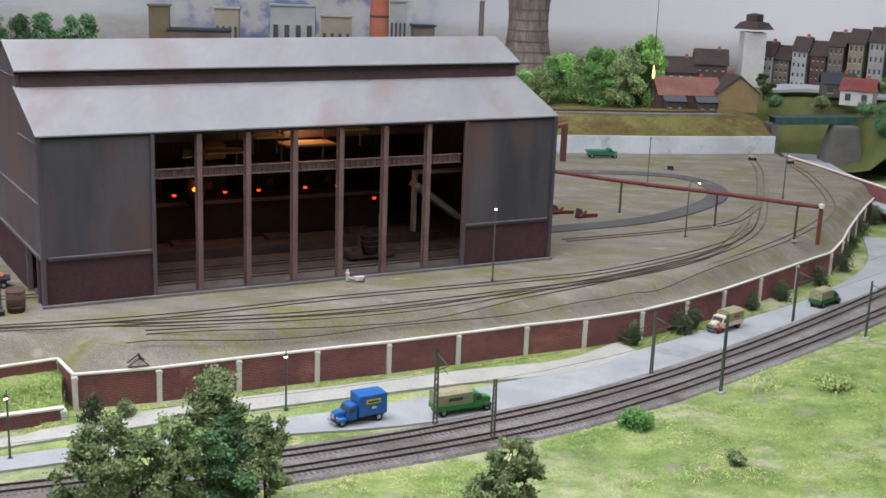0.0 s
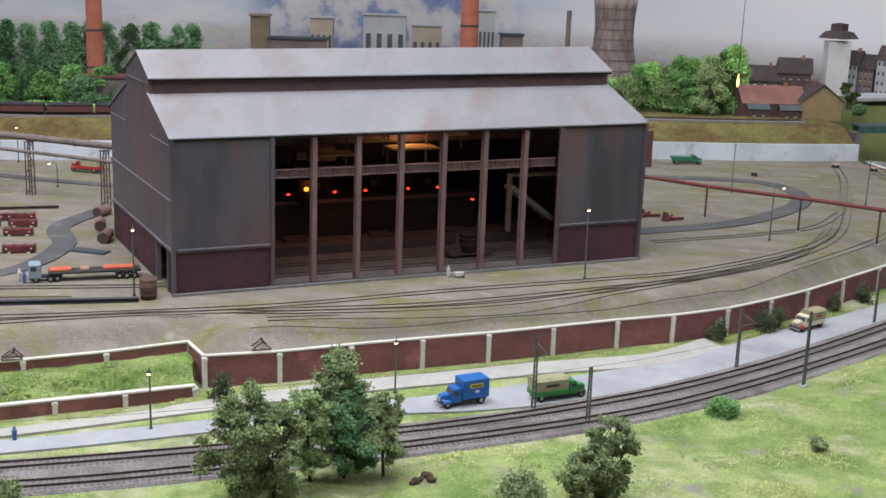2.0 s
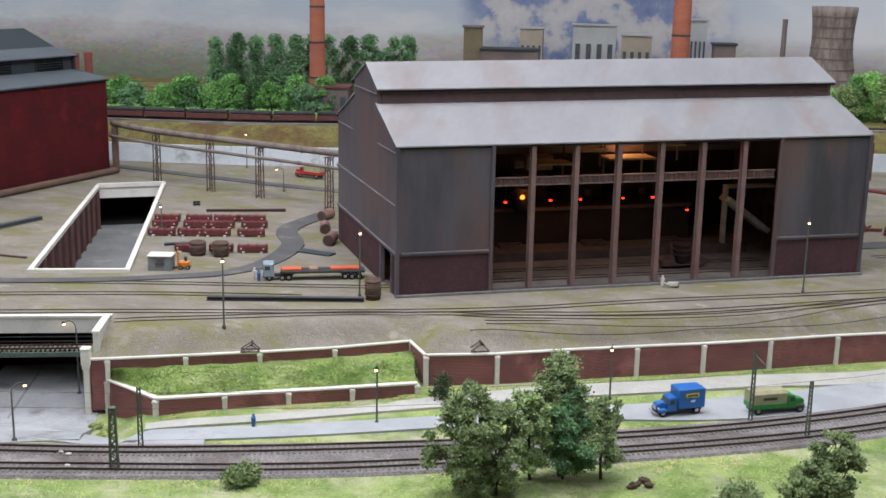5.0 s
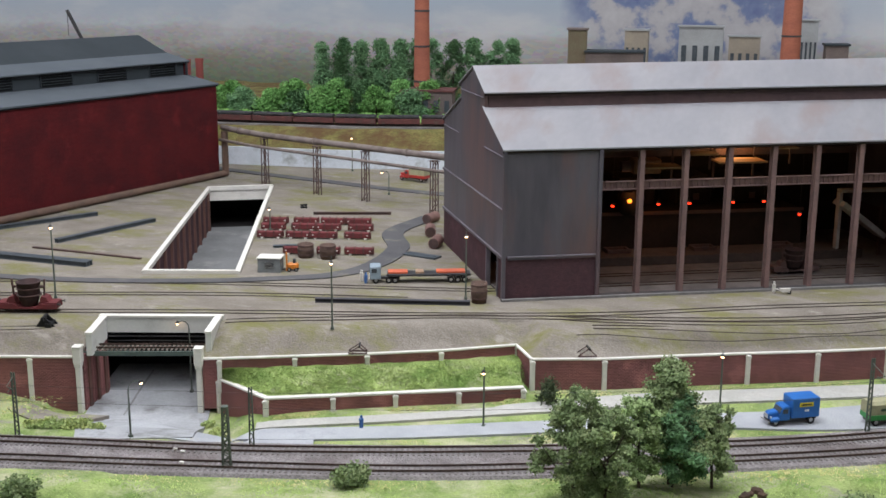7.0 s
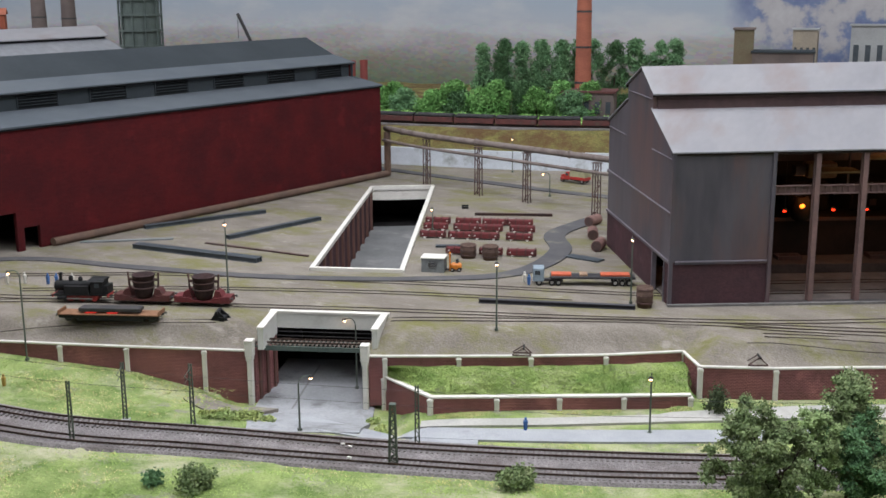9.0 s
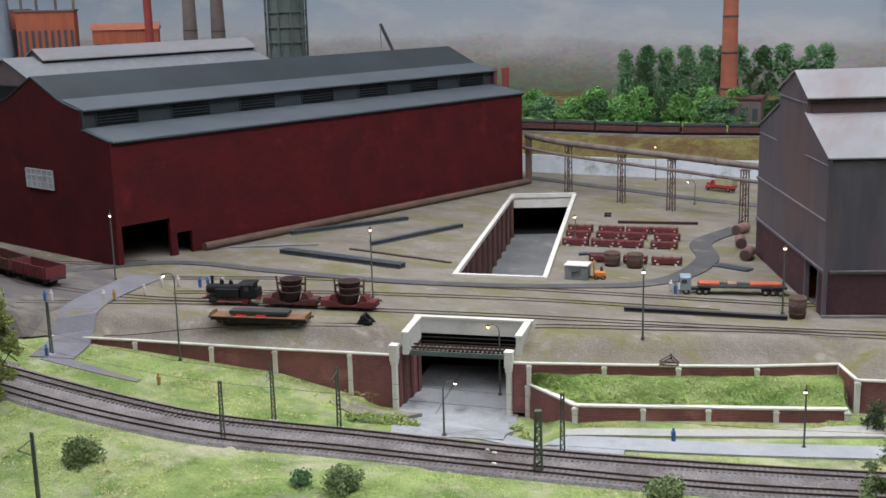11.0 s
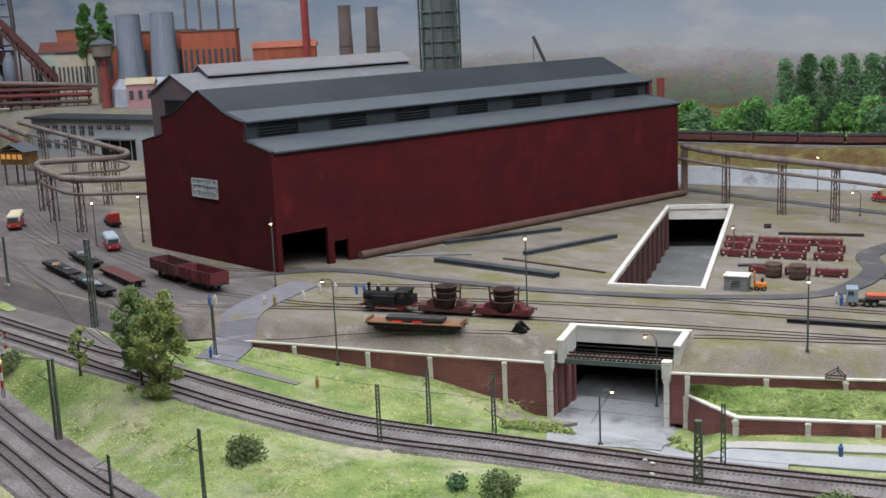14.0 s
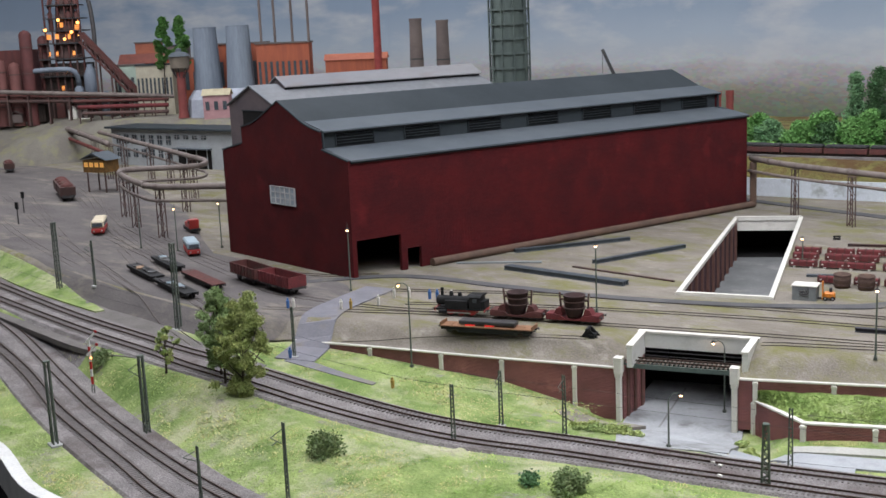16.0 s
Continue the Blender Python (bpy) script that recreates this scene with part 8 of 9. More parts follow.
def cooler(x, y, z, label):
    root = thing("wooden_cooler", label, "cooling tower", pose(x, y, z), "grey coolers")
    part("tower_body", lathe([(0.060, 0.0), (0.056, 0.08), (0.049, 0.255), (0.050, 0.262), (0.044, 0.262), (0.044, 0.24)], 20), TOWER_GREY, root)
    part("tower_skirt", lathe([(0.10, -0.14), (0.092, -0.04), (0.067, 0.0)], 8), mat("pale_skirt", (0.36, 0.39, 0.45), (0.29, 0.31, 0.36)), root)


cooler(-4.293, 2.755, 0.284, "tall tapered blue-grey cooling tower of the steelworks")
cooler(-4.188, 2.849, 0.287, "tall tapered blue-grey cooling tower of the steelworks")


def water_tower(x, y):
    root = thing("water_tower", "red brick water tower with a grey tank head", "water tower", pose(x, y, 0.17))
    part("shaft", lathe([(0.024, 0), (0.019, 0.03), (0.0175, 0.205)], 16), mat("tower_brick", (0.22, 0.06, 0.055), (0.16, 0.05, 0.045), scale=12), root)
    part("tank", lathe([(0.020, 0.195), (0.040, 0.212), (0.043, 0.258), (0.041, 0.262)], 20), mat("tank_timber", (0.17, 0.145, 0.115), (0.12, 0.10, 0.085), scale=12), root)
    part("tank_roof", lathe([(0.049, 0.260), (0.032, 0.275), (0.013, 0.281), (0.011, 0.292), (0.0005, 0.296)], 20), GREY_ROOF_PALE, root)
    for i in range(8):
        a = i * math.pi / 4
        part("tank_stay", beam((0.018 * math.cos(a), 0.018 * math.sin(a), 0.17), (0.039 * math.cos(a), 0.039 * math.sin(a), 0.212), 0.003, 0.003), STEEL, root)


water_tower(-4.335, 2.645)


def stack(x, y, z, h, r0, r1, material, label, hoops=0, top=True):
    root = thing("chimney", label, "chimney", pose(x, y, z), "far chimneys")
    part("shaft", lathe([(r0, 0), (r1, h), (r1 * 1.08, h), (r1 * 1.08, h + 0.012), (r1 * 0.7, h + 0.012)], 20), material, root)
    part("base", box(r0 * 2.6, r0 * 2.6, 0.03, (0, 0, -0.01)), material, root)
    for i in range(hoops):
        q = (i + 1) / (hoops + 1)
        r = r0 + (r1 - r0) * q
        part("hoop", lathe([(r * 0.99, q * h), (r * 1.05, q * h), (r * 1.05, q * h + 0.006), (r * 0.99, q * h + 0.006)], 20), STEEL, root)


CHIM_BRICK = mat("chimney_brick", (0.34, 0.12, 0.075), (0.27, 0.095, 0.065), 0.9, scale=9, fine=140, bump=0.2, stretch=(1, 1, 3))
SOOT_BRICK = mat("sooty_brick", (0.15, 0.12, 0.11), (0.11, 0.09, 0.085), 0.9, scale=12)
YELLOW_BRICK = mat("yellow_brick", (0.14, 0.125, 0.08), (0.13, 0.095, 0.065), 0.9, scale=12)
stack(-1.303, 3.254, 0.09, 0.75, 0.026, 0.018, CHIM_BRICK, "tall round red brick chimney behind the embankment", 6)
stack(-0.235, 3.86, 0.08, 0.75, 0.034, 0.024, CHIM_BRICK, "tall round red brick chimney of the far works", 5)
stack(0.10, 3.95, 0.08, 0.30, 0.010, 0.008, SOOT_BRICK, "thin dark far chimney")
stack(-3.40, 3.13, 0.08, 0.45, 0.034, 0.024, SOOT_BRICK, "sooty far chimney with a rim", 2)
stack(-3.33, 3.21, 0.08, 0.44, 0.034, 0.024, SOOT_BRICK, "sooty far chimney with a rim", 2)
stack(-3.55, 3.06, 0.08, 0.85, 0.017, 0.014, mat("red_lead_steel", (0.25, 0.05, 0.045)), "thin red steel chimney of the coking plant")
for k in (-0.105, -0.045, 0.03, 0.10):
    stack(-4.055 + 0.755 * k, 3.0 + 0.656 * k, 0.17, 0.75, 0.006, 0.005, SOOT_BRICK, "thin sooty steel chimney on the coke battery")


def gasometer():
    root = thing("gasometer", "tall green-grey ringed gas holder behind the mills", "gas holder", pose(-2.74, 2.92, 0.05))
    g = mat("gas_green", (0.10, 0.125, 0.115), (0.075, 0.095, 0.09), 0.6, scale=14, stretch=(2, 2, 0.6))
    part("shell", lathe([(0.066, 0), (0.062, 0.62), (0.05, 0.64)], 24), g, root)
    for i in range(12):
        part("ring", lathe([(0.0625, 0.05 + 0.05 * i), (0.0715, 0.05 + 0.05 * i), (0.0715, 0.056 + 0.05 * i), (0.0625, 0.056 + 0.05 * i)], 24), g, root)
    for i in range(10):
        a = i * math.pi / 5
        part("rib", box(0.005, 0.005, 0.62, (0.069 * math.cos(a), 0.069 * math.sin(a), 0)), g, root)


gasometer()


def cooling_tower():
    root = thing("cooling_tower", "large sooty hyperboloid cooling tower with plank bands", "cooling tower", pose(0.263, 4.05, 0.09))
    pr = []
    for i in range(15):
        z = i / 14
        pr.append((0.068 + 0.055 * (1 - z / 0.72) ** 2 if z < 0.72 else 0.068 + 0.06 * (z - 0.72) ** 1.5, z * 0.345))
    c = mat("cooler_planks", (0.22, 0.18, 0.16), (0.12, 0.095, 0.085), 0.9, scale=16, fine=60, stretch=(3, 3, 0.8))
    part("shell", lathe(pr + [(0.066, 0.345), (0.06, 0.30)], 32), c, root, smooth=True)
    for i in range(9):
        z = 0.03 + 0.035 * i
        r = np.interp(z, [p[1] for p in pr], [p[0] for p in pr])
        part("band", lathe([(r * 0.99, z), (r * 1.02, z), (r * 1.02, z + 0.004), (r * 0.99, z + 0.004)], 32), SOOT_BRICK, root)


cooling_tower()


def works_block(x, y, z, sx, sy, sz, material, label, turn=0, roof=GREY_ROOF, windows=0, gable=0.0):
    root = thing("works_building", label, "building", pose(x, y, z, 0, 0, turn), "far works")
    part("wall", box(sx, sy, sz), material, root)
    if gable:
        part("roof", extruded([(-sy / 2 - 0.006, sz), (0, sz + gable), (sy / 2 + 0.006, sz), (0, sz + gable + 0.006)], sx + 0.012, Matrix(((0, 1, 0, -sx / 2 - 0.006), (1, 0, 0, 0), (0, 0, 1, 0), (0, 0, 0, 1)))), roof, root)
        part("gable_wall", extruded([(-sy / 2 + 0.001, sz), (sy / 2 - 0.001, sz), (0, sz + gable)], sx - 0.002, Matrix(((0, 1, 0, -sx / 2 + 0.001), (1, 0, 0, 0), (0, 0, 1, 0), (0, 0, 0, 1)))), material, root)
    else:
        part("roof", box(sx + 0.01, sy + 0.01, 0.006, (0, 0, sz)), roof, root)
    for i in range(windows):
        part("window", box(sx / windows * 0.45, 0.004, sz * 0.35, (-sx / 2 + sx / windows * (i + 0.5), -sy / 2 - 0.001, sz * 0.4)), GLASS, root)


ORANGE_BRICK = mat("orange_brick", (0.33, 0.10, 0.055), (0.26, 0.08, 0.05), 0.9, scale=14, stretch=(4, 4, 0.6))
works_block(-4.055, 2.990, 0.17, 0.226, 0.10, 0.295, ORANGE_BRICK, "orange brick coke battery block", 41, SOOT_BRICK, 9)
works_block(-4.33, 2.98, 0.17, 0.22, 0.08, 0.30, ORANGE_BRICK, "orange brick works block", 41, SOOT_BRICK, 6)
works_block(-3.82, 3.19, 0.17, 0.26, 0.08, 0.215, ORANGE_BRICK, "low orange brick works building", 41, CHIM_BRICK, 6, 0.02)
works_block(-4.664, 2.741, 0.17, 0.165, 0.07, 0.222, mat("cream_wall", (0.42, 0.385, 0.30), (0.35, 0.32, 0.25)), "cream ribbed works building", 41, GREY_ROOF, 9)
works_block(-4.165, 2.702, 0.165, 0.11, 0.06, 0.10, mat("pink_wall", (0.40, 0.23, 0.235), (0.33, 0.19, 0.20)), "small pink works house with a cream roof", 41, mat("cream_roof", (0.44, 0.39, 0.27)), 3, 0.02)
works_block(-5.03, 2.92, 0.17, 0.22, 0.10, 0.225, mat("dark_red_shed", (0.15, 0.055, 0.05), (0.11, 0.045, 0.042), 0.8, scale=12), "dark red shed with a rusty roof behind the furnace", 43.6, mat("rust_roof", (0.20, 0.07, 0.055), (0.15, 0.06, 0.05)), 4, 0.04)
works_block(-4.935, 2.775, 0.17, 0.125, 0.05, 0.222, mat("pale_green_wall", (0.33, 0.40, 0.34), (0.27, 0.33, 0.28), 0.9, scale=14), "pale green rendered works building", 43.6, SOOT_BRICK, 4)
works_block(-5.02, 3.10, 0.17, 0.12, 0.08, 0.30, SOOT_BRICK, "dark grey far works block", 43.6, GREY_ROOF, 4)
works_block(-5.18, 3.05, 0.17, 0.12, 0.08, 0.32, CHIM_BRICK, "brick far works block", 43.6, SOOT_BRICK, 4)
works_block(-4.72, 3.02, 0.17, 0.30, 0.08, 0.24, ORANGE_BRICK, "long low orange brick works block", 43.6, SOOT_BRICK, 8)
DARK_RED_ROOF = mat("dark_red_roof", (0.12, 0.05, 0.045), (0.09, 0.042, 0.04))
works_block(-0.894, 3.62, 0.08, 0.060, 0.065, 0.270, YELLOW_BRICK, "square yellow brick tower of the far works", 10, SOOT_BRICK)
works_block(-0.775, 3.64, 0.08, 0.185, 0.08, 0.200, SOOT_BRICK, "long sooty brick works building behind the hall", 10)
works_block(-0.093, 3.88, 0.08, 0.070, 0.07, 0.225, SOOT_BRICK, "square dark brick works block", 8)
works_block(-1.255, 3.171, 0.08, 0.16, 0.09, 0.10, SOOT_BRICK, "sooty brick boiler house at a chimney foot", 12, DARK_RED_ROOF, 5)


# Distance haze is put into the pale, greyed colours of these far blocks.
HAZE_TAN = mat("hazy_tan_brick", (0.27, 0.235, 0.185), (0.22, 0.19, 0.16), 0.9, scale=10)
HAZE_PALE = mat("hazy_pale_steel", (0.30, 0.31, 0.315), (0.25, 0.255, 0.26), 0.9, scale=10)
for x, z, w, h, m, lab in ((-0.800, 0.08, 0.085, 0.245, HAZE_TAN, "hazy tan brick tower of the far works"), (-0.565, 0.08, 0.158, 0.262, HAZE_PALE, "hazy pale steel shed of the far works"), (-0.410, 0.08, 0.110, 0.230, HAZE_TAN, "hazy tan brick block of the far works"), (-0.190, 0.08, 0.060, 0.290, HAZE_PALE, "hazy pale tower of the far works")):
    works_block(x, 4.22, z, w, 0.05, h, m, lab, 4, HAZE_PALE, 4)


def blast_furnace():
    root = thing("blast_furnace", "dark rusty blast furnace with lit platforms, stoves and pipes", "blast furnace", pose(-5.032, 2.446, 0.165, 0, 0, 43.6))
    fr = mat("furnace_red", (0.125, 0.046, 0.044), (0.085, 0.036, 0.036), 0.7, scale=12)
    pink = mat("faded_red_stove", (0.185, 0.080, 0.072), (0.13, 0.058, 0.054), 0.7, scale=14)
    lamp = glow("furnace_lamp", (1.0, 0.42, 0.10), 4.0)
    lit = glow("furnace_window", (1.0, 0.36, 0.08), 0.55)
    # stoves on the left of the furnace
    for x, y, r, h, m in ((-0.110, -0.02, 0.027, 0.385, fr), (-0.180, 0.0, 0.025, 0.245, pink), (-0.255, 0.02, 0.030, 0.26, pink), (-0.07, 0.10, 0.026, 0.36, fr)):
        st = part("stove", lathe([(r * 1.05, -0.02), (r, 0.02), (r, h), (r * 0.75, h + 0.014), (0.0005, h + 0.022)], 18, at=(x, y, 0)), m, root, smooth=True)
        for q in (0.25, 0.55, 0.85):
            part("stove_band", lathe([(r * 0.99, h * q), (r * 1.06, h * q), (r * 1.06, h * q + 0.005), (r * 0.99, h * q + 0.005)], 18, at=(x, y, 0)), RUST_STEEL, st)
    part("stove_house", box(0.24, 0.12, 0.34, (-0.25, 0.16, -0.02)), mat("dark_red_cladding", (0.12, 0.045, 0.042), (0.085, 0.036, 0.036), 0.8, scale=14, stretch=(4, 4, 0.5)), root)
    # cast house: posts and floors before a near-black block painting the openings' shade
    part("cast_house", box(0.20, 0.14, 0.27, (0.03, 0.12, -0.02)), INNER, root, "near-black cast house block")
    for i in range(7):
        part("cast_house_post", box(0.007, 0.010, 0.36, (-0.065 + 0.032 * i, 0.045, -0.02)), RUST_STEEL if i % 2 else OXIDE, root)
    for z, w in ((0.115, 0.22), (0.190, 0.22), (0.268, 0.21), (0.338, 0.20)):
        fl = part("platform", box(w, 0.15, 0.006, (0.03, 0.105, z)), STEEL, root)
        for o in (0.010, 0.019):
            part("platform_rail", box(w, 0.0018, 0.0018, (0.03, 0.031, z + o)), RUST_STEEL, fl)
    for x, z in ((-0.03, 0.285), (0.005, 0.285), (0.05, 0.21), (0.02, 0.13), (0.085, 0.285)):
        part("lit_opening", box(0.014, 0.004, 0.020, (x, 0.046, z)), lit, root, "orange lit opening")
    # upper stack with uptakes and lit stages
    part("shaft", lathe([(0.062, 0.26), (0.050, 0.42), (0.036, 0.58), (0.018, 0.60)], 18, at=(0.04, 0.12, 0)), RUST_STEEL, root)
    for z, w in ((0.395, 0.185), (0.450, 0.165), (0.510, 0.14)):
        fl = part("platform", box(w, 0.13, 0.005, (0.04, 0.11, z)), STEEL, root)
        for o in (0.010, 0.018):
            part("platform_rail", box(w, 0.0018, 0.0018, (0.04, 0.046, z + o)), RUST_STEEL, fl)
    for i in range(6):
        part("stage_post", box(0.006, 0.008, 0.20, (-0.040 + 0.032 * i, 0.055, 0.34)), OXIDE, root)
    for x, z in ((0.029, 0.445), (0.116, 0.431), (-0.034, 0.403), (0.084, 0.390), (0.118, 0.376), (0.05, 0.36)):
        part("platform_lamp", ball((x, 0.036, z), 0.0070), lamp, root)
    for x, z, w in ((-0.03, 0.360, 0.024), (0.012, 0.362, 0.020), (0.060, 0.360, 0.022), (0.104, 0.400, 0.020), (0.03, 0.412, 0.024)):
        part("lit_opening", box(w, 0.004, 0.022, (x, 0.060, z)), lit, root, "orange lit opening")
    for x in (-0.02, 0.02, 0.062, 0.10):
        pts = [Vector((x, 0.085, 0.40)), Vector((x, 0.085, 0.52)), Vector((0.04 + (x - 0.04) * 0.7, 0.10, 0.57)), Vector((0.04 + (x - 0.04) * 0.3, 0.11, 0.62))]
        part("uptake", tube(spline(pts, 0.02), 0.0105), pink, root, smooth=True)
    part("downcomer", tube(spline([Vector(q) for q in ((0.07, 0.10, 0.62), (0.125, 0.09, 0.595), (0.160, 0.08, 0.53), (0.178, 0.06, 0.40), (0.180, 0.04, 0.26))], 0.02), 0.010), STEEL, root, smooth=True)
    for x, r, z0, z1 in ((0.163, 0.031, 0.105, 0.245), (0.106, 0.021, 0.095, 0.160), (0.225, 0.024, 0.02, 0.12)):
        part("dust_catcher", lathe([(0.004, z0 - 0.03), (r, z0), (r, z0 + (z1 - z0) * 0.65), (r * 0.45, z1 - 0.01), (r * 0.45, z1)], 16, at=(x, 0.0, 0)), TOWER_GREY, root, smooth=True)
        for q in (-0.7, 0.7):
            part("catcher_leg", box(0.005, 0.005, z0 + 0.03, (x + r * q, 0, -0.02)), RUST_STEEL, root)
    part("hot_blast_main", tube(spline([Vector(q) for q in ((-0.10, -0.02, 0.222), (0.0, -0.03, 0.226), (0.085, -0.03, 0.222), (0.108, -0.02, 0.195), (0.106, 0.0, 0.150))], 0.02), 0.0115), TOWER_GREY, root, smooth=True)
    # inclined skip bridge
    for o in (-0.03, 0.03):
        part("skip_girder", beam((0.135, o, 0.385), (0.375, o, 0.105), 0.008, 0.014), OXIDE, root)
        part("skip_girder", beam((0.135, o, 0.345), (0.375, o, 0.065), 0.007, 0.010), OXIDE, root)
    part("skip_track", beam((0.135, 0, 0.375), (0.375, 0, 0.095), 0.052, 0.004), RUST_STEEL, root)
    for i in range(12):
        x = 0.14 + 0.0195 * i
        z = 0.380 - 0.0228 * i
        part("skip_brace", beam((x, -0.032, z), (x + 0.010, -0.032, z - 0.048), 0.004, 0.005), RUST_STEEL, root)
        part("skip_brace", beam((x + 0.010, -0.033, z - 0.012), (x + 0.002, -0.033, z - 0.046), 0.003, 0.004), OXIDE, root)
    for x, h in ((0.20, 0.26), (0.265, 0.185), (0.33, 0.11)):
        for y in (-0.03, 0.03):
            part("skip_trestle", box(0.007, 0.007, h + 0.03, (x, y, -0.02)), RUST_STEEL, root)
    # low rack of dark red pipes before the ore house
    for k, (y, z, r, m) in enumerate(((-0.15, 0.085, 0.0075, OXIDE), (-0.16, 0.060, 0.009, BRIGHT_OXIDE), (-0.17, 0.032, 0.008, RUST_STEEL))):
        part("rack_pipe", rod((0.12 + 0.02 * k, y, z), (0.54, y, z - 0.006), r, sides=12), m, root)
    for i in range(9):
        part("rack_post", box(0.005, 0.005, 0.105, (0.14 + 0.048 * i, -0.145, -0.02)), RUST_STEEL, root)
    # gas mains on posts along the terrace
    for z0, z1, y, r, m in ((0.172, 0.088, -0.075, 0.0095, PIPE), (0.112, 0.070, -0.060, 0.0085, RUST_STEEL), (0.140, 0.080, -0.04, 0.006, OXIDE)):
        part("gas_main", rod((-0.75, y, z0), (0.55, y, z1), r, sides=12), m, root)
    for i in range(14):
        x = -0.66 + 0.092 * i
        part("main_post", box(0.006, 0.03, 0.175 - 0.065 * (x + 0.75), (x, -0.06, -0.02)), RUST_STEEL, root)


blast_furnace()


def terrace_clutter():
    """Sheds, pallets and machines on the ground round the furnace."""
    at = pose(-5.032, 2.446, 0.165, 0, 0, 43.6)
    rng = random.Random(21)
    cols = (OXIDE, RUST_STEEL, SOOT_BRICK, fr_red, INNER)
    for i in range(20):
        x, y = -0.62 + 0.062 * i, rng.uniform(-0.03, 0.08)
        w, h = rng.uniform(0.03, 0.06), rng.uniform(0.03, 0.085)
        root = thing("works_shed", "small dark rusty shed among the steelworks pipes", "shed", at @ pose(x, y, -0.004, 0, 0, rng.uniform(-8, 8)), "terrace sheds")
        m = cols[i % 5]
        part("wall", box(w, 0.05, h), m, root)
        part("roof", extruded([(-w / 2 - 0.003, h), (0, h + 0.014), (w / 2 + 0.003, h), (0, h + 0.018)], 0.056, Matrix.Translation((0, -0.028, 0))), SOOT_BRICK if i % 2 else m, root)
        if i % 3 == 0:
            part("door", box(0.010, 0.002, h * 0.6, (0, -0.0262, 0)), INNER, root)


fr_red = mat("furnace_red", (0.17, 0.07, 0.062))
terrace_clutter()


def crane_heap():
    root = thing("grab_crane", "dark lattice jib crane on a scrap heap", "crane", pose(-2.38, 3.05, 0.275))
    part("jib", beam((0, 0, 0.02), (-0.06, 0.0, 0.13), 0.008, 0.008), STEEL, root)
    part("crane_cab", box(0.05, 0.04, 0.035, (0.02, 0, 0)), STEEL, root)
    part("hoist_rope", rod((-0.06, 0, 0.13), (-0.06, 0, 0.05), 0.0012, sides=4), STEEL, root)
    heap = bmesh.new()
    rng = random.Random(9)
    for i in range(120):
        a, d = rng.uniform(0, 6.28), rng.random() * 0.2
        box(rng.uniform(0.012, 0.03), rng.uniform(0.012, 0.03), rng.uniform(0.01, 0.02), (-2.34 + math.cos(a) * d, 3.08 + math.sin(a) * d * 0.5, 0.08 + 0.20 * (1 - d / 0.2) * 1.0), heap, turn=rng.uniform(0, 90))
    tagged(part("scrap_heap", heap, RUST_STEEL), "heap of rusty scrap metal behind the mill", "scrap", kind="stuff")


crane_heap()
for x, y in ((-1.752, 2.62), (-1.737, 2.66)):
    stack(x, y, 0.0, 0.284, 0.0105, 0.0105, mat("red_drum", (0.22, 0.06, 0.05), (0.17, 0.05, 0.045)), "short red cylindrical vent by the mill's end")


# ---- train on the rear bank ----
def rear_train():
    line = spline([Vector((x, y, 0)) for x, y in REAR], 0.05)
    cl = sides_of(line, 0.165)
    s = 0.0
    for a, b in zip(cl, cl[1:]):
        d = b - a
        s += d.length
        if s > 0.124 and a.x < -0.6:
            s -= 0.124
            a = b - d.normalized() * s
            root = thing("hopper_wagon", "dark red hopper wagon heaped with coal on the embankment", "wagon", pose(a.x, a.y, 0.0985, 0, 0, math.degrees(math.atan2(d.y, d.x))), "hopper train")
            part("wagon_body", box(0.120, 0.034, 0.015, (0, 0, 0.007), bevel=0.001), OXIDE, root)
            part("underframe", box(0.112, 0.02, 0.005, (0, 0, 0.004)), STEEL, root)
            part("coal_load", box(0.117, 0.032, 0.009, (0, 0, 0.0222), bevel=0.0025), mat("coal", (0.03, 0.03, 0.032), (0.05, 0.05, 0.052), 0.8, scale=120, bump=0.8), root)
            rail_wheels(root, (-0.04, -0.025, 0.025, 0.04))


rear_train()

# ---- trees and shrubs behind the bank ----
rng0 = random.Random(77)
for i in range(6):
    x = -1.616 + 0.054 * i + rng0.uniform(-0.006, 0.006)
    tree((x, 3.202 + 0.026 * i, 0.085), 0.235 + rng0.uniform(-0.015, 0.012), 0.060, 100 + i, LEAF_DARK, "tall slim dark green poplar behind the embankment", blobs=40, count=5200, size=0.0027, low=0.04, name="poplar", fat=2.7)
for i in range(14):
    x = -1.98 + 0.058 * i + rng0.uniform(-0.02, 0.02)
    tree((x, 3.10 + 0.3 * (x + 1.6) * 0.3 + rng0.uniform(-0.02, 0.03), 0.080), rng0.uniform(0.09, 0.135), rng0.uniform(0.09, 0.12), 120 + i, LEAF_MID if i % 3 else LEAF_DARK, "round green deciduous tree behind the embankment", blobs=34, count=3600, size=0.0030, low=0.05, fat=1.3)
for i in range(16):
    x = -1.95 + 0.055 * i
    bush((x, 2.985 + 0.14 * (x + 1.9), 0.083), 0.040, 150 + i, LEAF_LIGHT, "bright green low shrub along the embankment", count=1500, size=0.0025, squash=0.62)
for i in range(5):
    tree((-1.34 + 0.062 * i, 3.44 + 0.035 * i, 0.085), 0.235 - 0.005 * (i % 2), 0.11, 180 + i, LEAF_DARK, "dark green round tree beside the works chimney", blobs=34, count=4200, size=0.0027, low=0.05, fat=1.3)
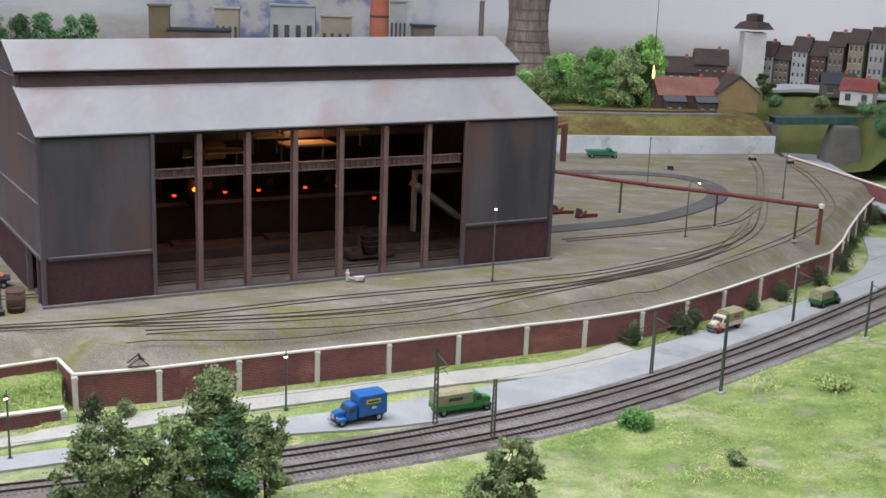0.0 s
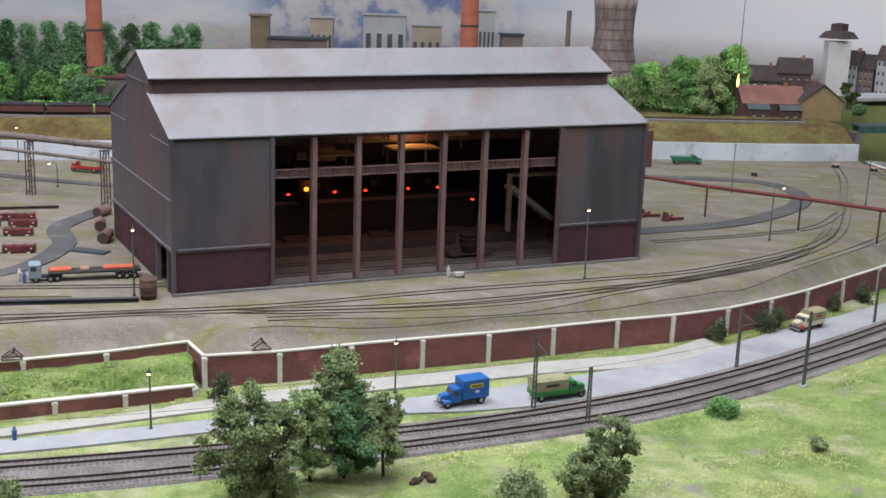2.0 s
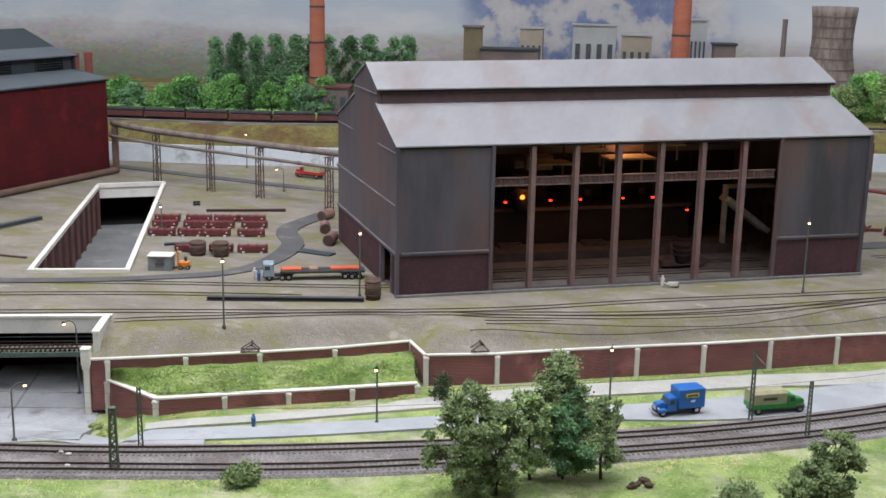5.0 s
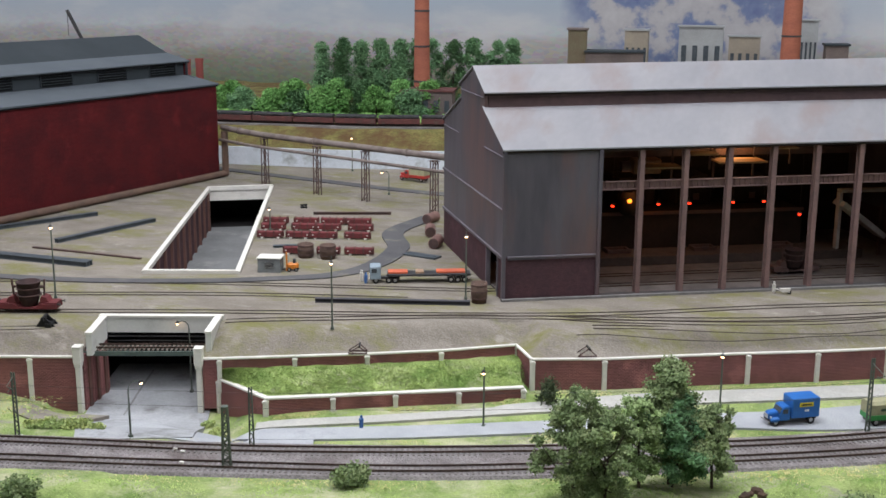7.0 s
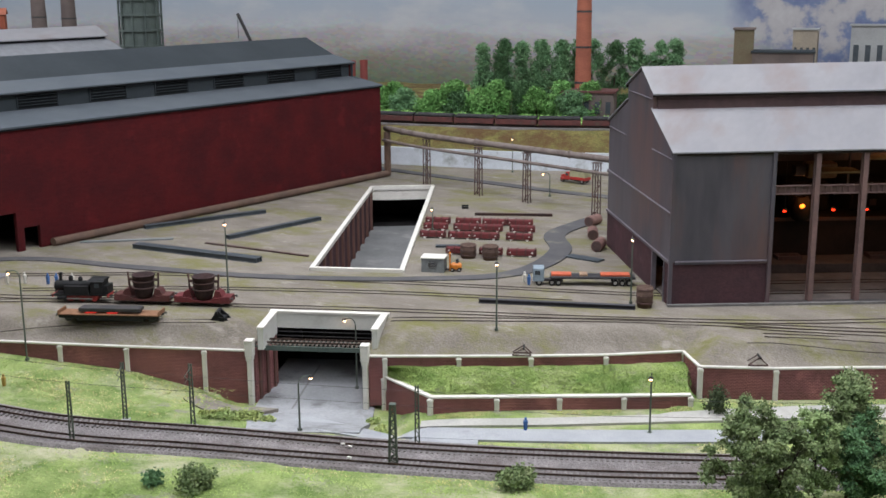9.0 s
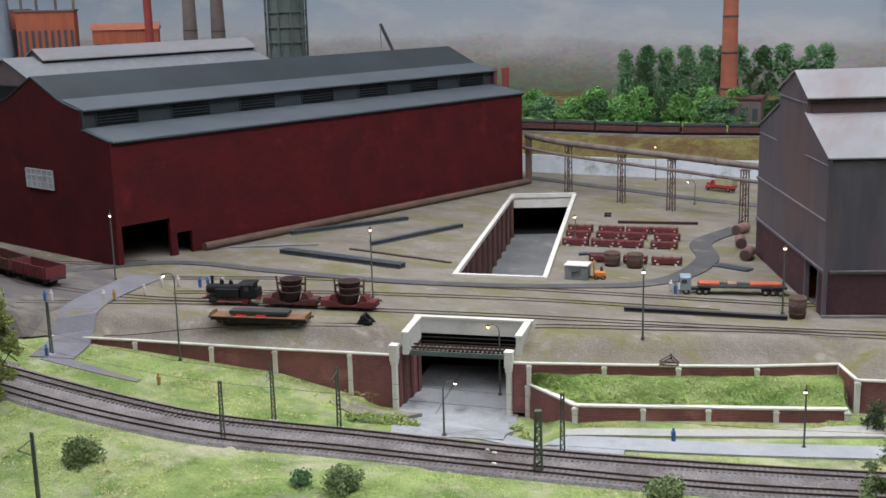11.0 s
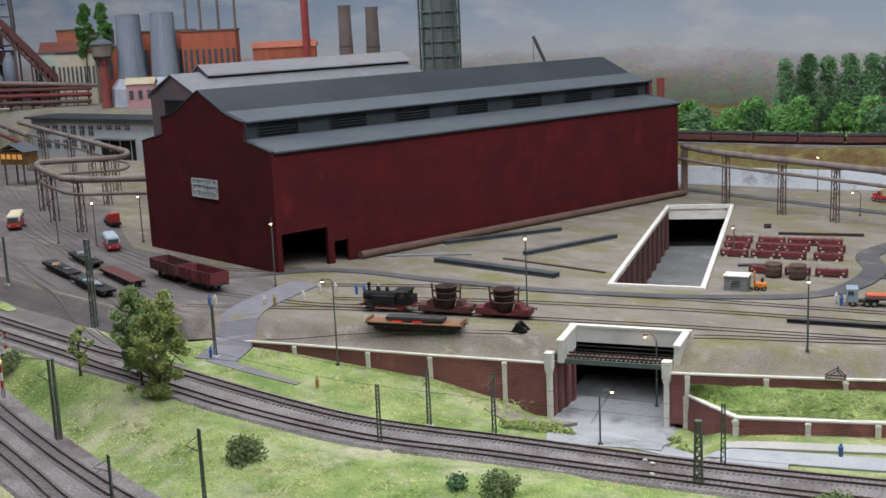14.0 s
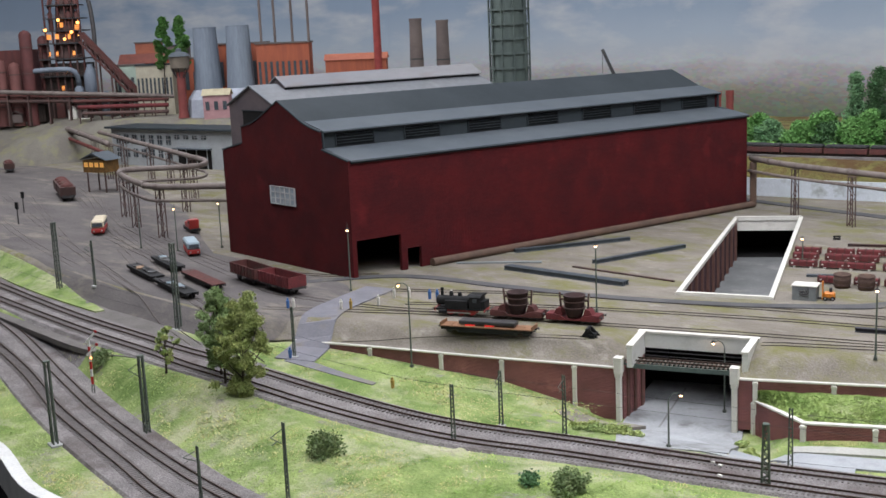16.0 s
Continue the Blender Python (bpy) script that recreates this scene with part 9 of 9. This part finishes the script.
for i in range(11):
    x = 0.20 + 0.044 * i
    tree((x, 3.72 + rng0.uniform(-0.03, 0.05), 0.085), 0.095 + 0.013 * i + rng0.uniform(-0.012, 0.015), 0.12, 200 + i, (LEAF_MID, LEAF_LIGHT, LEAF_SOFT)[i % 3], "leafy green tree behind the rear railway line", blobs=34, count=4400, size=0.0027, low=0.04, fat=1.3)
for i, (x, y) in enumerate(((-4.611, 2.74), (-4.528, 2.78))):
    tree((x, y, 0.17), 0.43, 0.085, 230 + i, LEAF_MID, "green slim tree behind the steelworks", blobs=40, count=4200, size=0.004, low=0.5, fat=1.3)
for x, y, h in ((0.16, 3.95, 0.12), (-0.02, 4.0, 0.12)):
    tree((x, y, 0.08), h, 0.12, int(x * 100), LEAF_DARK, "dark green far tree", blobs=12, count=900, size=0.007)


# ---- rear right: bridge, houses ----
def rear_corner():
    bm = bmesh.new()
    nx = 26
    rows = []
    for i in range(nx + 1):
        x = 0.965 + 1.235 * i / nx
        row = []
        for j in range(20):
            y = 3.40 + 1.0 * j / 19
            cut = 1 - smooth(1.235, 1.30, x)
            bank = 0.088 * smooth(3.40, 3.52, y) + 0.02 * smooth(1.3, 1.9, x) + 0.05 * smooth(3.75, 4.2, y)
            lane = -0.046 + 0.150 * smooth(3.64, 3.84, y) + 0.03 * smooth(3.84, 4.2, y)
            z = lane * cut + bank * (1 - cut)
            row.append(bm.verts.new((x, y, z + 0.006 * rough_noise(x, y, 9))))
        rows.append(row)
    for a, b in zip(rows, rows[1:]):
        for j in range(19):
            bm.faces.new((a[j], b[j], b[j + 1], a[j + 1]))
    tagged(part("hillside", bm, mat("meadow", (0.085, 0.105, 0.035), (0.13, 0.135, 0.05), 0.95, scale=9, fine=200, bump=0.8, depth=0.004), smooth=True), "green grassy hillside beside the rail bridge", "hillside", kind="structure")
    root = thing("rail_bridge", "green steel girder rail bridge over a lane", "bridge")
    g = mat("bridge_green", (0.055, 0.115, 0.105), (0.045, 0.09, 0.085), 0.6, scale=30)
    a, b = Vector((0.985, 3.50, 0.082)), Vector((1.255, 3.56, 0.086))
    part("girder", beam(a, b, 0.006, 0.022), g, root)
    part("girder", beam(a + Vector((0, 0.07, 0)), b + Vector((0, 0.07, 0)), 0.006, 0.022), g, root)
    part("deck", beam(a + Vector((0, 0.035, 0.008)), b + Vector((0, 0.035, 0.008)), 0.066, 0.004), STEEL, root)
    for i in range(10):
        p = a.lerp(b, (i + 0.5) / 10)
        part("stiffener", box(0.003, 0.004, 0.020, (p.x, p.y - 0.004, p.z - 0.010)), g, root)
    conc = mat("abutment_concrete", (0.17, 0.16, 0.15), (0.12, 0.115, 0.11), 0.9, scale=14)
    part("abutment", extruded([(0, -0.08), (0.13, -0.08), (0.10, 0.072), (0.04, 0.072)], 0.09, Matrix.Translation((1.135, 3.49, 0))), conc, root)
    part("abutment", box(0.02, 0.09, 0.16, (0.985, 3.54, -0.09)), conc, root)


rear_corner()
retaining_wall("retaining_wall", [(1.100, 2.850), (1.079, 2.947), (1.031, 3.159), (0.985, 3.345)], lambda x, y: -0.06, "dark yard wall with pale coping beside the lane", top=0.004, posts=False)
band("lane", [(1.13, 2.78), (1.105, 3.10), (1.095, 3.40), (1.12, 3.66)], 0.12, lambda x, y: -0.040, ASPHALT, "grey lane passing under the rail bridge", "road")


def house(x, y, z, sx, sy, sz, gable, wall, roof, label, turn=0, windows=3, chimney=True, storeys=1):
    root = thing("house", label, "house", pose(x, y, z, 0, 0, turn), "far houses")
    part("wall", box(sx, sy, sz), wall, root)
    part("gable_wall", extruded([(-sy / 2 + 0.0005, sz), (sy / 2 - 0.0005, sz), (0, sz + gable)], sx - 0.001, Matrix(((0, 1, 0, -sx / 2 + 0.0005), (1, 0, 0, 0), (0, 0, 1, 0), (0, 0, 0, 1)))), wall, root)
    rf = part("roof", extruded([(-sy / 2 - 0.006, sz - 0.003), (0, sz + gable), (sy / 2 + 0.006, sz - 0.003), (0, sz + gable + 0.005)], sx + 0.012, Matrix(((0, 1, 0, -sx / 2 - 0.006), (1, 0, 0, 0), (0, 0, 1, 0), (0, 0, 0, 1)))), roof, root)
    if chimney:
        part("chimney", box(0.010, 0.010, 0.02, (sx * 0.25, 0, sz + gable - 0.006)), CHIM_BRICK, rf)
    for k in range(storeys):
        for i in range(windows):
            w = part("window", box(sx / windows * 0.34, 0.003, sz / storeys * 0.46, (-sx / 2 + sx / windows * (i + 0.5), -sy / 2 - 0.0008, sz / storeys * (k + 0.28))), GLASS, root)
            part("window_frame", box(sx / windows * 0.36, 0.003, 0.0016, (-sx / 2 + sx / windows * (i + 0.5), -sy / 2 - 0.0018, sz / storeys * (k + 0.27))), COPING, w)


TILE = mat("red_roof_tiles", (0.235, 0.115, 0.098), (0.18, 0.085, 0.074), 0.85, scale=20)
DARKROOF = mat("dark_roof", (0.07, 0.05, 0.048), (0.05, 0.04, 0.04), 0.8, scale=20)
OCHREW = mat("ochre_plaster", (0.30, 0.22, 0.12), (0.25, 0.18, 0.10), 0.9, scale=20)
WHITEW = mat("white_plaster", (0.55, 0.54, 0.53), (0.47, 0.46, 0.46), 0.9, scale=14)
DARKW = mat("dark_brick_house", (0.11, 0.065, 0.06), (0.085, 0.055, 0.05), 0.9, scale=20)
house(0.745, 3.70, 0.088, 0.20, 0.12, 0.050, 0.045, DARKW, TILE, "brick lineside building with a red tiled roof", 8, 4)
for x in (0.70, 0.80):
    house(x, 3.628, 0.088, 0.060, 0.03, 0.034, 0.008, DARKW, GREY_ROOF_PALE, "low dark lean-to with a grey roof before the brick building", 8, 2, False)
house(0.895, 3.69, 0.088, 0.10, 0.13, 0.062, 0.048, OCHREW, DARKROOF, "ochre gabled lineside house with a dark roof", 98, 2)
house(1.31, 3.74, 0.115, 0.10, 0.08, 0.05, 0.03, WHITEW, mat("red_brown_roof", (0.20, 0.06, 0.055)), "white cottage with a red-brown roof on the hillside", -30, 2)
house(1.27, 3.84, 0.13, 0.10, 0.07, 0.045, 0.028, SOOT_BRICK, GREY_ROOF, "small grey shed on the hillside", -10, 2)

TOWN_A = mat("grey_plaster", (0.33, 0.32, 0.32), (0.27, 0.26, 0.26), 0.9, scale=14)
TOWN_B = mat("brown_plaster", (0.19, 0.155, 0.145), (0.15, 0.125, 0.12), 0.9, scale=14)
TOWN_C = mat("dull_ochre_plaster", (0.27, 0.23, 0.17), (0.22, 0.19, 0.15), 0.9, scale=14)


def red_gantry():
    root = thing("loading_gantry", "red steel loading gantry before the whitewashed wall", "gantry")
    part("boom", beam((0.14, 3.09, 0.050), (0.322, 3.11, 0.098), 0.008, 0.008), REDPIPE, root)
    part("boom_rail", beam((0.14, 3.09, 0.066), (0.322, 3.11, 0.112), 0.003, 0.003), REDPIPE, root)
    part("tower", box(0.016, 0.018, 0.094, (0.314, 3.11, 0)), OXIDE, root)
    leg = part("leg", lattice(bmesh.new(), 0.062, 0.020, 0.014, 4, 0.0014), RUST_STEEL, root)
    leg.matrix_world = pose(0.225, 3.10, 0)


red_gantry()


def flare_stack():
    root = thing("flare_stack", "thin dark mast with a small yellow gas flame", "flare", pose(0.625, 3.60, 0.088))
    part("pipe", rod((0, 0, 0), (0, 0, 0.42), 0.0016, 0.0009, sides=8), STEEL, root)
    part("flame", lathe([(0.0006, 0.098), (0.0042, 0.108), (0.0032, 0.122), (0.0006, 0.140)], 10, at=(0.0, -0.004, 0)), glow("flare_flame", (1.0, 0.62, 0.18), 4.0), root, "yellow glowing flame")


flare_stack()


def grain_silo():
    root = thing("silo_tower", "tall pale concrete silo tower with a dark roof cap", "silo", pose(1.052, 4.12, 0.08))
    part("shaft", box(0.076, 0.076, 0.235), WHITEW, root)
    part("roof", lathe([(0.072, 0.245), (0.05, 0.268), (0.03, 0.272), (0.03, 0.295), (0.0005, 0.30)], 4), DARKROOF, root)


grain_silo()
for x, z, w, h, wall in ((0.80, 0.10, 0.14, 0.07, DARKW), (0.92, 0.10, 0.11, 0.10, DARKW)):
    house(x, 4.16, z, w, 0.09, h, 0.045, wall, DARKROOF, "far town house with dark steep roof and rows of windows", -6, 4, True, 3)
TOWN_WHITE = mat("dull_white_plaster", (0.42, 0.42, 0.43), (0.34, 0.34, 0.35), 0.9, scale=14)
for i, (x, y, h, wall) in enumerate(((1.140, 4.20, 0.120, TOWN_WHITE), (1.192, 4.18, 0.105, TOWN_B), (1.243, 4.15, 0.135, TOWN_WHITE), (1.300, 4.12, 0.120, DARKW), (1.352, 4.10, 0.150, TOWN_B), (1.410, 4.07, 0.160, TOWN_C), (1.470, 4.04, 0.165, TOWN_A), (1.532, 4.01, 0.17, TOWN_B), (1.60, 3.98, 0.17, TOWN_A))):
    house(x, y, 0.115 + 0.004 * i, 0.050, 0.10, h, 0.042, wall, DARKROOF, "narrow far town house with a dark steep roof, in a terrace", -32, 3, i % 2 == 0, 4)
band("street", [(1.06, 3.95), (1.22, 3.98), (1.40, 3.92), (1.62, 3.82)], 0.07, lambda x, y: 0.116 + 0.02 * smooth(1.3, 1.9, x) + 0.05 * smooth(3.75, 4.2, y), ASPHALT, "pale street before the far town houses", "road")
for i in range(6):
    tree((1.14 + 0.11 * i + (0.1 if i else -0.1), 3.86 + 0.03 * (i % 3), 0.11), 0.08 + 0.05 * (i in (3, 4)), 0.075, 300 + i, LEAF_DARK if i % 2 else LEAF, "small green tree on the hillside", blobs=12, count=900, size=0.005)

for i, (x, y, r) in enumerate(((1.30, 3.47, 0.04), (1.36, 3.50, 0.045), (1.33, 3.56, 0.04), (1.42, 3.52, 0.045), (1.45, 3.60, 0.05), (1.38, 3.62, 0.04), (1.30, 3.62, 0.03), (1.50, 3.48, 0.05), (1.05, 3.74, 0.03), (1.20, 3.76, 0.03))):
    bush((x, y, 0.05 + 0.05 * smooth(3.42, 3.55, y)), r, 330 + i, LEAF if i % 2 else LEAF_DARK, "olive green shrub on the hillside by the bridge", count=1200, size=0.0025, squash=0.9)


tank = thing("white_tank", "small domed white tank beside the works office", "tank", pose(-4.957, 2.475, 0.158) @ Matrix.Scale(1.45, 4))
part("tank_body", lathe([(0.014, 0), (0.014, 0.03), (0.009, 0.042), (0.0005, 0.046)], 16), COPING, tank, smooth=True)
slab_m = pose(-5.032, 2.446, 0.162, 0, 0, 43.6)
for x, w in ((0.165, 0.11), (0.285, 0.10)):
    ob = part("stone_slab", box(w, 0.04, 0.007, bevel=0.001), COPING)
    ob.matrix_world = slab_m @ Matrix.Translation((x, -0.045, 0))
    tagged(ob, "long pale stone slab on the terrace edge", "slab", "terrace slabs")
for x, y in ((-0.837, 1.046), (-0.820, 1.015), (-0.850, 1.050)):
    ob = part("white_block", box(0.006, 0.004, 0.003, bevel=0.0006), COPING)
    ob.location = (x, y, main_z(x) + 0.0006)
    tagged(ob, "tiny white block lying between the rails", "block", "track blocks")
